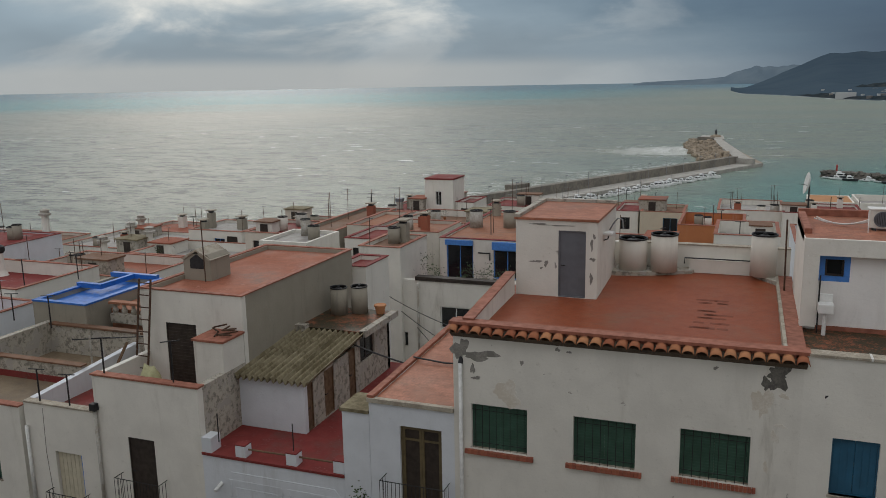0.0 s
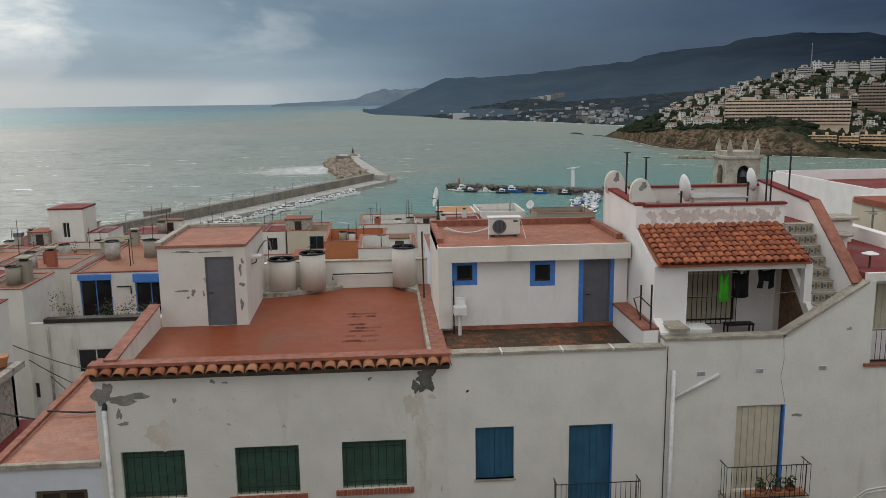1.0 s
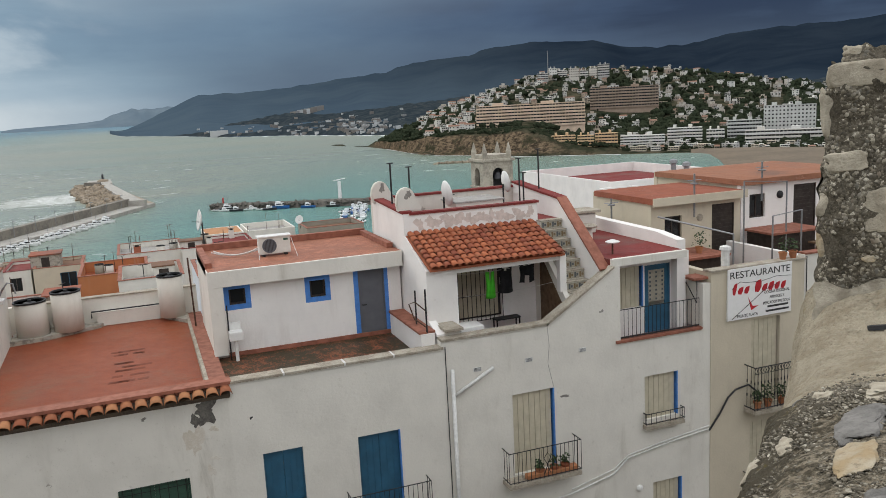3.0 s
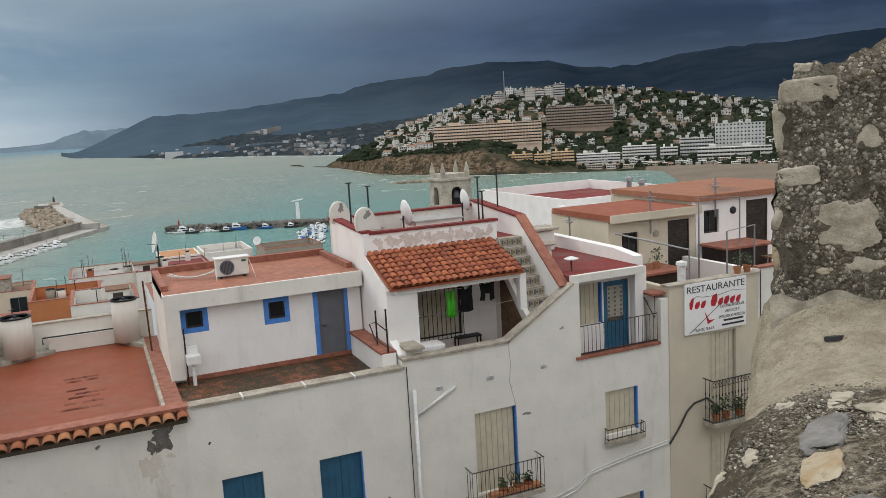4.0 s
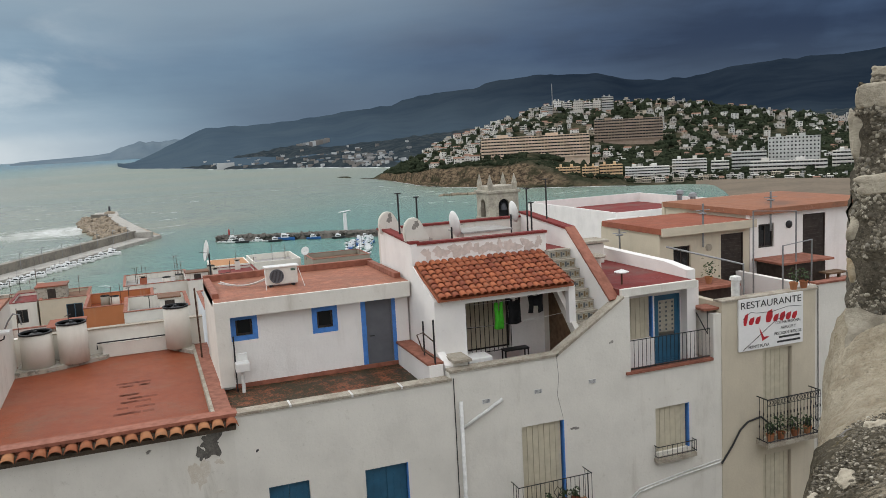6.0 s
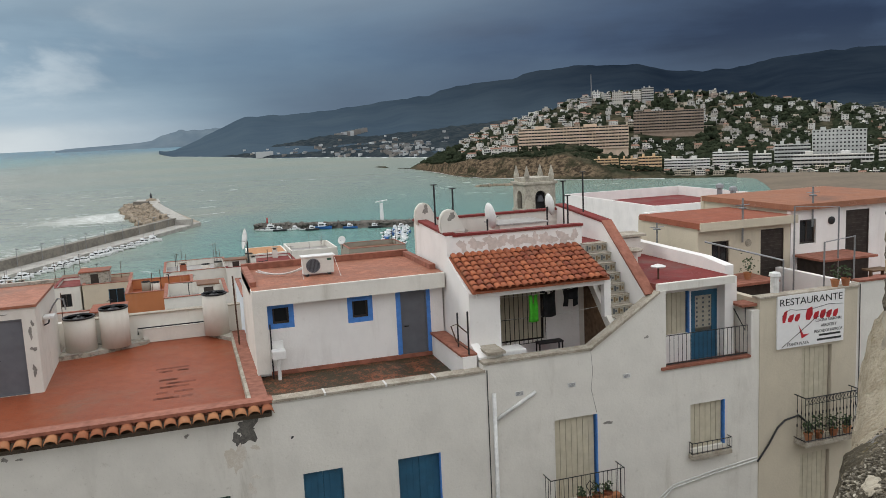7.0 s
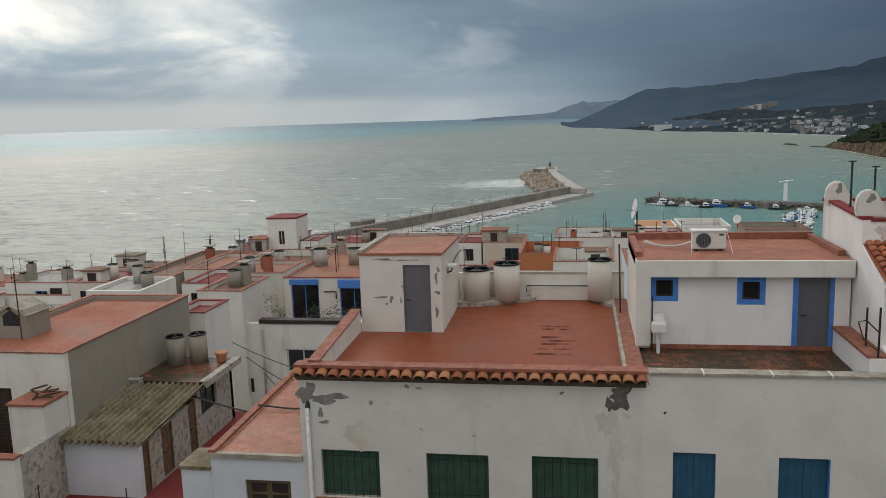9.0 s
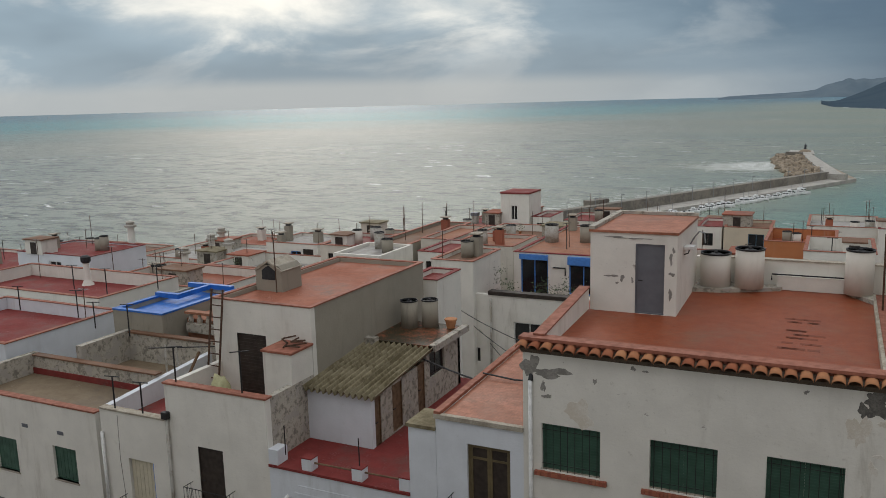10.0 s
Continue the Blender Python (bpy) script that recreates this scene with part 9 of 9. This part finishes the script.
# a low line of rocks off the headland
REEF = thing("reef", "low dark line of rocks in the water off the headland", "rocks", (235, 583, SEA_Z))
rng = random.Random(71)
for k in range(46):
    f = rng.random()
    o = part("rock", STONES[k % 6], BOULDER, REEF)
    r = rng.uniform(0.8, 1.9)
    o.matrix_basis = pose(217 + 30 * f + rng.uniform(-2, 2), 591 - 13 * f + rng.uniform(-2, 2), SEA_Z + 0.2, rng.uniform(0, 360), rng.uniform(0, 360), 0) @ Matrix.Diagonal((r * 1.4, r, r * 0.7, 1))

# ---- far coast and mountains
AZ_C = np.array([-7, -5.5, -4.4, -2.0, -1.0, -0.6, 5.5, 11, 15.2, 17.5, 25, 46, 90])
COAST = np.array([4300, 4200, 4100, 3900, 3000, 2650, 1830, 1610, 1400, 1330, 1300, 1250, 1200])
AZ_M = np.array([-1.2, -0.3, 0.6, 1.5, 2.3, 2.97, 4.29, 6.3, 10.03, 13.9, 17.0, 19.35, 22.9, 24.4, 27.5, 31.3, 33.5, 35.7, 38.2, 39.9, 43.6, 45.9, 60, 90])
PEAK = np.array([-0.75, -0.55, -0.25, 0.15, 0.5, 0.81, 1.38, 1.5, 1.59, 2.09, 2.35, 2.96, 3.2, 3.63, 3.83, 3.7, 3.12, 2.97, 3.15, 3.54, 3.77, 3.78, 4.5, 4.5])
bm = bmesh.new()
prev = None
for i in range(240):
    az = -1.2 + 91.2 * i / 239
    c0, el = float(np.interp(az, AZ_C, COAST)), float(np.interp(az, AZ_M, PEAK))
    rid = max(c0 + 500, 4350)
    zr = math.tan(radians(el)) * rid
    base = rise(c0)
    row = []
    for k in range(26):
        f = k / 25
        r = c0 - 20 + (rid - c0) * f
        z = base - 2 + 14 * min(1, f * 12) + (zr - base - 12) * (0.25 * f + 0.75 * f ** 2.4)
        wob = noise.noise((az * 0.35, f * 4, 7)) * (18 + 50 * f) * (1 if 0.05 < f < 0.97 else 0.15) * min(1.0, max(0.0, (az + 1) / 6))
        if f > 0.97:
            z += noise.noise((az * 1.2, 2, 9)) * 10
        row.append(bm.verts.new((r * math.sin(radians(az)), r * math.cos(radians(az)), z + wob * 0.5)))
    if prev:
        for a in range(25):
            bm.faces.new((prev[a], prev[a + 1], row[a + 1], row[a]))
    prev = row
AZ_K = np.array([2.8, 4.5, 6.8, 10.2, 13.2, 15.5, 17.9, 21, 26, 46, 70])
SHORE_TOP = np.array([-1.1, -0.72, -0.5, -0.15, -0.18, 0.0, 0.2, 0.35, 0.4, 0.5, 0.5])
mountain_mesh = bm


def shore_height(az, r):
    """Wooded foothills along the far shore."""
    c0 = float(np.interp(az, AZ_C, COAST))
    top = math.tan(radians(float(np.interp(az, AZ_K, SHORE_TOP)))) * (c0 + 650)
    f = min(1.0, max(0.0, (r - c0) / 650))
    j = noise.noise((r * math.sin(radians(az)) * 0.006, r * math.cos(radians(az)) * 0.006, 3)) * 14 * min(1, f * 4) + noise.noise((r * az * 0.0011, r * 0.02, 5)) * 5 * min(1, f * 6)
    return rise(c0) - 2 + 9 * min(1, f * 16) + (top - rise(c0) - 9) * (0.45 * f + 0.55 * f * f) + j - max(0, r - c0 - 650) * 0.12


bm = bmesh.new()
prev = None
for i in range(260):
    az = 2.8 + 50 * i / 259
    c0 = float(np.interp(az, AZ_C, COAST))
    row = []
    for k in range(30):
        r = c0 - 10 + 900 * (k / 29) ** 1.3
        row.append(bm.verts.new((r * math.sin(radians(az)), r * math.cos(radians(az)), shore_height(az, r))))
    if prev:
        for a in range(29):
            bm.faces.new((prev[a], prev[a + 1], row[a + 1], row[a]))
    prev = row
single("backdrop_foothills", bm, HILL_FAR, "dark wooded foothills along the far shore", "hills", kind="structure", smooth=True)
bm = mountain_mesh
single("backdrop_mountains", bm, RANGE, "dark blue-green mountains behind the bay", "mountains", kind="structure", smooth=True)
# the long low cape behind the mountains' seaward end
AZ_P = np.array([-7.4, -6.8, -5.56, -3.6, -2.4, -1.6, -0.9, 0.34, 1.3, 2.26, 4, 6])
CAPE_TOP = np.array([-0.24, -0.14, -0.09, -0.02, 0.04, 0.14, 0.46, 0.76, 0.70, 0.77, 0.8, 0.8])
bm = bmesh.new()
prev = None
for i in range(120):
    az = -7.4 + 13.4 * i / 119
    row = []
    for k in range(9):
        f = k / 8
        r = 4380 + 250 * f
        top = math.tan(radians(float(np.interp(az, AZ_P, CAPE_TOP)))) * 4630
        z = rise(4380) - 3 + (top - rise(4380) + 3) * f ** 0.8 + (noise.noise((az * 2.2, f * 3, 5)) * 7 if 0 < k else 0) * min(1, max(0, (az + 2) / 2))
        row.append(bm.verts.new((r * math.sin(radians(az)), r * math.cos(radians(az)), z)))
    if prev:
        for a in range(8):
            bm.faces.new((prev[a], prev[a + 1], row[a + 1], row[a]))
    prev = row
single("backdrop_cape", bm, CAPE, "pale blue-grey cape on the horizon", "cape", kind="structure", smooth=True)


def coast_point(az, f):
    c0 = float(np.interp(az, AZ_C, COAST))
    r = c0 - 20 + (4350 - c0) * f
    el = float(np.interp(az, AZ_M, PEAK))
    z = rise(c0) - 2 + 14 * min(1, f * 12) + (math.tan(radians(el)) * 4350 - rise(c0) - 12) * (0.25 * f + 0.75 * f ** 2.4)
    if az > 2.8 and r < c0 + 640:
        z = max(z, shore_height(az, r))
    return Vector((r * math.sin(radians(az)), r * math.cos(radians(az)), z))


def build_coast_wall(n, pos, s):
    r = n.add("ShaderNodeNewGeometry").outputs["Random Per Island"]
    n.put(s.inputs["Base Color"], n.ramp(r, [(0.0, (0.30, 0.32, 0.33)), (0.3, (0.14, 0.13, 0.12)), (0.6, (0.22, 0.20, 0.18)), (0.7, (0.42, 0.43, 0.43)), (1.0, (0.48, 0.49, 0.49))]))
    s.inputs["Roughness"].default_value = 0.9


COAST_WALL = material("far_shore_render", build_coast_wall)
rng = random.Random(55)
verts, faces = [], []


def far_box(p, a, w_, dp, hh):
    c, s = math.cos(a), math.sin(a)
    i0 = len(verts)
    for z in (-6, hh):
        for x, y in ((-w_, -dp), (w_, -dp), (w_, dp), (-w_, dp)):
            verts.append((p.x + x * c - y * s, p.y + x * s + y * c, p.z + z))
    for f in ((4, 5, 6, 7), (0, 1, 5, 4), (1, 2, 6, 5), (2, 3, 7, 6), (3, 0, 4, 7)):
        faces.append([i0 + k for k in f])


for k in range(170):
    az = rng.choice((rng.uniform(9, 17), rng.uniform(4, 20), rng.uniform(13.5, 16.5)))
    p = coast_point(az, abs(rng.gauss(0, 0.07)) + 0.012)
    far_box(p, rng.uniform(-0.5, 0.5) - radians(az), rng.uniform(2, 5), 4, rng.uniform(2.0, 4.5))
far_box(coast_point(5.6, 0.02), -0.1, 19, 8, 9)
for k in range(9):
    far_box(coast_point(10.6 + 0.24 * k, 0.33 + 0.012 * k), -0.2, 9, 6, 14)
me = bpy.data.meshes.new("coast_houses")
me.from_pydata(verts, [], faces)
me.materials.append(COAST_WALL)
tagged(new("coast_houses", me), "pale houses scattered along the far shore", "houses", kind="stuff")
# strip of surf on the far shore
bm = bmesh.new()
prev = None
for i in range(160):
    az = -1.0 + 22 * i / 159
    c0 = float(np.interp(az, AZ_C, COAST))
    wdt = -26 + 58 * max(0, noise.noise((az * 2.5, 0, 0)) + 0.25) + 24 * noise.noise((az * 11, 3, 0))
    row = [bm.verts.new((r * math.sin(radians(az)), r * math.cos(radians(az)), rise(r) + 0.4)) for r in (min(c0 - wdt - 20, c0 - 1), c0 + 8)]
    if prev:
        bm.faces.new((prev[0], prev[1], row[1], row[0]))
    prev = row
FOAM = plain("sea_foam", (0.76, 0.77, 0.76), 0.9, scale=0.05)
tagged(new("surf", finish("surf", bm, FOAM)), "white surf breaking along the far shore", "surf", kind="stuff")
bm = bmesh.new()
prev = None
for i in range(90):
    az = 15.0 + 18 * i / 89
    c0 = float(np.interp(az, AZ_FOOT, FOOT))
    wdt = 0.5 + 5 * max(0, noise.noise((az * 1.6, 5, 0)) + 0.1) * (2.0 if az < 20 else 0.6)
    row = [bm.verts.new((r * math.sin(radians(az)), r * math.cos(radians(az)), SEA_Z + 0.3)) for r in (c0 - wdt - 4, c0 - 2)]
    if prev:
        bm.faces.new((prev[0], prev[1], row[1], row[0]))
    prev = row
tagged(new("surf", finish("surf", bm, FOAM)), "thin white surf round the rocky headland", "surf", kind="stuff")

# ---- rampart parapet beside the viewer: rounded sill and a rough merlon
U = Vector((0.735, 0.678, 0))
V = Vector((-0.678, 0.735, 0))
PAR = thing("wall_parapet", "rough old rampart parapet of pebbly mortar and pale stones", "parapet", (2.5, 2.2, -8), kind="structure")
top_of = lambda u: -0.40 - 0.205 * u + 0.03 * math.sin(u * 3.0)


def sill_point(u, f):
    """f from 0 (foot outside) over the rounded top to 1 (inside)."""
    rows = [(0.0, 0.19, -7.0), (0.25, 0.17, -0.75), (0.35, 0.155, -0.32), (0.45, 0.11, -0.14), (0.55, 0.0, -0.03), (0.65, -0.16, 0.04), (0.75, -0.34, 0.07), (0.85, -0.6, 0.06), (0.95, -0.9, 0.02), (1.0, -0.98, -1.0)]
    F = [r[0] for r in rows]
    v, dz = np.interp(f, F, [r[1] for r in rows]), np.interp(f, F, [r[2] for r in rows])
    if u > 4.25:
        dz += 0.5 * (u - 4.25) ** 2
    return v, top_of(u) + dz


bm = bmesh.new()
prev = None
NU, NF = 170, 110
for i in range(NU):
    u = 0.95 + 4.25 * i / (NU - 1)
    row = []
    for k in range(NF):
        f = 0.18 + 0.80 * k / (NF - 1)
        v, z = sill_point(u, f)
        p = U * u + V * v + Vector((0, 0, z))
        out = Vector((0, 0, 1)) if f > 0.5 else (V * 0.7 + Vector((0, 0, 0.7)))
        p += out * (0.035 * noise.noise(p * 2.6) + 0.020 * noise.noise(p * 7) + 0.010 * noise.noise(p * 19) + 0.006 * noise.noise(p * 45))
        row.append(bm.verts.new(p))
    if prev:
        for a in range(NF - 1):
            bm.faces.new((prev[a], prev[a + 1], row[a + 1], row[a]))
    prev = row
part("sill", bm, SILL, PAR, "rounded weathered sill", smooth=True)


def slab_grid(nu, nv, place):
    bm = bmesh.new()
    g = [[bm.verts.new(place(i / nu, k / nv)) for k in range(nv + 1)] for i in range(nu + 1)]
    for i in range(nu):
        for k in range(nv):
            bm.faces.new((g[i][k], g[i + 1][k], g[i + 1][k + 1], g[i][k + 1]))
    return bm


MU, MV0 = 5.0, 0.02     # merlon face distance and its outer edge


def merlon_face(a, b):
    """a: across from the outer edge inwards, b: height."""
    v = MV0 - 1.5 * a
    top = 0.19 + 0.07 * ease(min(1, max(0, (-v - 0.02) / 0.06))) + 0.10 * ease(min(1, max(0, (-v - 0.22) / 0.35))) + 0.14 * ease(min(1, max(0, (-v - 0.42) / 0.25))) + 0.025 * noise.noise((v * 9, 1, 3)) + 0.02 * noise.noise((v * 22, 1, 3))
    z = -1.6 + (top + 1.6) * b
    edge = max(0, 1 - a * 18)
    p = U * (MU + 0.10 * edge ** 2 + 0.10 * max(0, b - 0.93) / 0.07) + V * (v + edge * 0.03 * min(1, max(0, 0.2 - z)) + edge * 0.05 * noise.noise((1, 2, z * 5)) + 0.03 * edge * noise.noise((4, 2, z * 14))) + Vector((0, 0, z))
    return p - U * (0.03 * noise.noise(p * 2.4) + 0.018 * noise.noise(p * 8) + 0.008 * noise.noise(p * 22))


part("merlon_face", slab_grid(110, 130, merlon_face), MERLON, PAR, "pebbly mortar face of a merlon", smooth=True)


def merlon_side(a, b):
    f = merlon_face(0, b)
    return f + U * (1.3 * a) + V * (0.02 * noise.noise((a * 6, b * 9, 0)))


part("merlon_side", slab_grid(20, 60, merlon_side), MERLON, PAR, smooth=True)


def merlon_top(a, b):
    f = merlon_face(a, 1.0)
    return f + U * (1.3 * b) + Vector((0, 0, -0.12 * b))


part("merlon_top", slab_grid(110, 20, merlon_top), MERLON, PAR, smooth=True)
part("merlon_core", boxes((0, 1.2, -1.3, 0.0, -8, 0.02)), MERLON, PAR).matrix_basis = Matrix.Translation(U * (MU + 0.16)) @ Matrix.Rotation(math.atan2(U.y, U.x), 4, "Z")
wallfoot = boxes((0, 6.2, -0.95, 0.12, -8, -1.75))
wallfoot.transform(Matrix.Rotation(math.atan2(U.y, U.x), 4, "Z"))
part("wall_foot", wallfoot, SILL, PAR)


def stone_mesh(seed, flat=0.55, sub=2, rough=0.22):
    bm = bmesh.new()
    bmesh.ops.create_icosphere(bm, subdivisions=sub, radius=1)
    for v in bm.verts:
        v.co *= 1 + rough * noise.noise(v.co * 1.3 + Vector((seed * 5.1, 0, 0)))
        v.co.z *= flat
    return bm


PEB_A = clay("grey_pebble", (0.27, 0.245, 0.20), (0.12, 0.11, 0.09))
PEB_B = clay("pale_pebble", (0.44, 0.40, 0.32), (0.26, 0.235, 0.18))
PEBBLES = [finish("pebble", stone_mesh(k, 0.6, 1), PEB_A if k % 3 else PEB_B, True) for k in range(6)]
rng = random.Random(4)
face_turn = Matrix((V, Vector((0, 0, 1)), -U)).transposed().to_4x4()


def squared(seed, mat, power=0.5, rough=0.13):
    """A roughly squared field stone."""
    bm = bmesh.new()
    bmesh.ops.create_icosphere(bm, subdivisions=4, radius=1)
    for v in bm.verts:
        c = Vector([math.copysign(abs(x) ** power, x) for x in v.co])
        k = Vector((seed * 3.7, seed * 1.3, 0))
        v.co = c * (1 + rough * 1.6 * noise.noise(c * 1.1 + k) + rough * 0.6 * noise.noise(c * 3.4 + k) + rough * 0.25 * noise.noise(c * 9 + k))
    return finish("stone_block", bm, mat, True)


# cut stones along the merlon's outer edge and flat stones set in its face: across, height, half sizes, depth
EDGE = [(-0.12, 0.112, 0.15, 0.068, 0.06), (0.0, -0.10, 0.05, 0.13, 0.06), (-0.085, -0.36, 0.10, 0.05, 0.03), (0.0, -0.615, 0.06, 0.08, 0.06), (0.01, -0.84, 0.045, 0.075, 0.05), (-0.33, -0.64, 0.145, 0.12, 0.022),
        (-0.43, -0.175, 0.062, 0.075, 0.02), (-0.43, -0.865, 0.10, 0.04, 0.03), (-0.10, 0.235, 0.05, 0.03, 0.05), (-0.215, -0.905, 0.035, 0.02, 0.02), (-0.62, -0.4, 0.11, 0.08, 0.025), (-0.75, 0.05, 0.12, 0.07, 0.03)]
for k, (v, z, hv, hz, dp) in enumerate(EDGE):
    o = part("stone_block", squared(k, OCHRE_STONE if k in (4, 9) else PALE_STONE, 0.42 if k in (0, 1) else 0.6, 0.10 if k == 0 else 0.26), PALE_STONE, PAR)
    a = max(0.0, (MV0 - v) / 1.5)
    p = merlon_face(a, (z + 1.6) / 1.86)
    o.matrix_basis = Matrix.Translation(Vector((0, 0, z)) + V * v + U * (p.dot(U) + 0.4 * dp - 0.004)) @ face_turn @ Matrix.Rotation(rng.uniform(-0.1, 0.1), 4, "Z") @ Matrix.Diagonal((hv, hz, dp * 0.5, 1))


def collar(a, b):
    """The pale mortar fillet between merlon and sill."""
    v = 0.06 - 1.3 * a
    out = 0.02 + 0.34 * (1 - b) ** 1.8
    p = U * (MU - out) + V * (v + 0.02 * noise.noise((3, b * 6, 0)) * (a < 0.05)) + Vector((0, 0, -1.50 + (0.46 + 0.07 * noise.noise((v * 5, 8, 2))) * b))
    return p - U * (0.03 * noise.noise(p * 4) + 0.012 * noise.noise(p * 14))


part("mortar_collar", slab_grid(90, 26, collar), COLLAR, PAR, "pale mortar fillet at the merlon's foot", smooth=True)
SILL_F = [0.25, 0.35, 0.45, 0.55, 0.65, 0.75, 0.85, 0.95]
SILL_V = [-0.17, -0.155, -0.11, 0.0, 0.16, 0.34, 0.6, 0.9]


def on_sill(u, v):
    """The place and turn of a stone lying on the sill."""
    f = float(np.interp(-v, SILL_V, SILL_F))
    (v0, z0), (v1, z1) = sill_point(u, f - 0.03), sill_point(u, f + 0.03)
    across = (V * (v0 - v1) + Vector((0, 0, z0 - z1))).normalized()
    along = (U + Vector((0, 0, top_of(u + 0.1) - top_of(u - 0.1))) / 0.2).normalized()
    up_ = along.cross(across).normalized()
    return U * u + V * v + Vector((0, 0, sill_point(u, f)[1])), Matrix((along, up_.cross(along), up_)).transposed().to_4x4()


for k, (u, v, hu, hv, mat) in enumerate(((2.24, -0.155, 0.17, 0.055, GREY_STONE), (1.91, -0.14, 0.10, 0.04, OCHRE_STONE), (2.75, -0.22, 0.20, 0.045, PALE_STONE), (2.25, 0.03, 0.09, 0.028, PALE_STONE), (2.24, 0.115, 0.07, 0.04, PALE_STONE),
                                        (2.05, 0.125, 0.05, 0.03, PALE_STONE), (2.9, -0.05, 0.08, 0.03, PALE_STONE), (1.6, -0.2, 0.07, 0.05, GREY_STONE), (1.55, -0.03, 0.05, 0.03, PALE_STONE), (3.0, 0.04, 0.10, 0.03, GREY_STONE), (2.45, -0.33, 0.12, 0.07, PALE_STONE), (1.8, 0.05, 0.05, 0.03, PALE_STONE))):
    p, turn = on_sill(u, v)
    o = part("stone_block", squared(k + 20, mat, 0.7, 0.3), mat, PAR)
    o.matrix_basis = Matrix.Translation(p - Vector((0, 0, 0.004))) @ turn @ Matrix.Rotation(rng.uniform(-0.15, 0.15), 4, "Z") @ Matrix.Diagonal((hu, hv, 0.016, 1))
p, turn = on_sill(4.62, -0.26)
part("socket_hole", lathe([(0.05, -0.01), (0.05, 0.012), (0.04, 0.013)], (0, 0, 0), 14), DARK, PAR, "dark drilled hole").matrix_basis = Matrix.Translation(p) @ turn
# pebbles: the nearest as pieces, the rest joined
spots = []
for k in range(24000):
    a, b = rng.random() ** 1.1 * 0.55 + 0.005, rng.uniform(0.25, 0.99)
    p = merlon_face(a, b)
    v, z = p.dot(V), p.z
    if noise.noise((a * 9, b * 8, 11)) < -0.42 or any(abs(v - e[0]) < e[2] * 0.92 and abs(z - e[1]) < e[3] * 0.92 for e in EDGE):
        continue
    spots.append((p + U * 0.005, face_turn, rng.choice((0.6, 0.8, 1, 1, 1.6)) * rng.uniform(0.0045, 0.0105)))
for k in range(20000):
    u, v = 1.2 + 2.5 * rng.random() ** 1.3, rng.uniform(-0.6, 0.165)
    if noise.noise((u * 3, v * 7, 5)) < -0.25 or u > 3.1 and rng.random() < 0.7:
        continue
    f = float(np.interp(-v, SILL_V, SILL_F))
    spots.append((U * u + V * v + Vector((0, 0, sill_point(u, f)[1])), Matrix.Identity(4), rng.choice((0.7, 1, 1, 1, 1.8)) * rng.uniform(0.0018, 0.0042)))
spots.sort(key=lambda s: -s[2])
verts, faces = [], []
ICO = stone_mesh(3, 0.7, 1, 0.3)
base, bf = [v.co.copy() for v in ICO.verts], [[v.index for v in f.verts] for f in ICO.faces]
ICO.free()
for k, (p, turn, s) in enumerate(spots):
    m = Matrix.Translation(p) @ turn @ Matrix.Rotation(rng.uniform(0, 6.28), 4, "Z") @ Matrix.Diagonal((s * rng.uniform(1, 1.5), s, s * 0.9, 1))
    if k < 290:
        o = part("pebble", PEBBLES[k % 6], PEB_A, PAR)
        o.matrix_basis = m
    else:
        i0 = len(verts)
        verts += [tuple(m @ v) for v in base]
        faces += [[i0 + i for i in f] for f in bf]
me = bpy.data.meshes.new("pebbles")
me.from_pydata(verts, [], faces)


def build_pebbles(n, pos, s):
    r = n.add("ShaderNodeNewGeometry").outputs["Random Per Island"]
    n.put(s.inputs["Base Color"], n.mix(n.span(n.noise(pos, 60, 3), 0.35, 0.7), n.ramp(r, [(0.0, (0.05, 0.043, 0.031)), (0.45, (0.165, 0.14, 0.10)), (0.8, (0.30, 0.265, 0.20)), (1.0, (0.58, 0.53, 0.43))]), (0.10, 0.085, 0.062)))
    s.inputs["Roughness"].default_value = 0.9


me.materials.append(material("mixed_pebbles", build_pebbles))
for p in me.polygons:
    p.use_smooth = True
tagged(part("pebbles", me, None, PAR), kind="stuff")
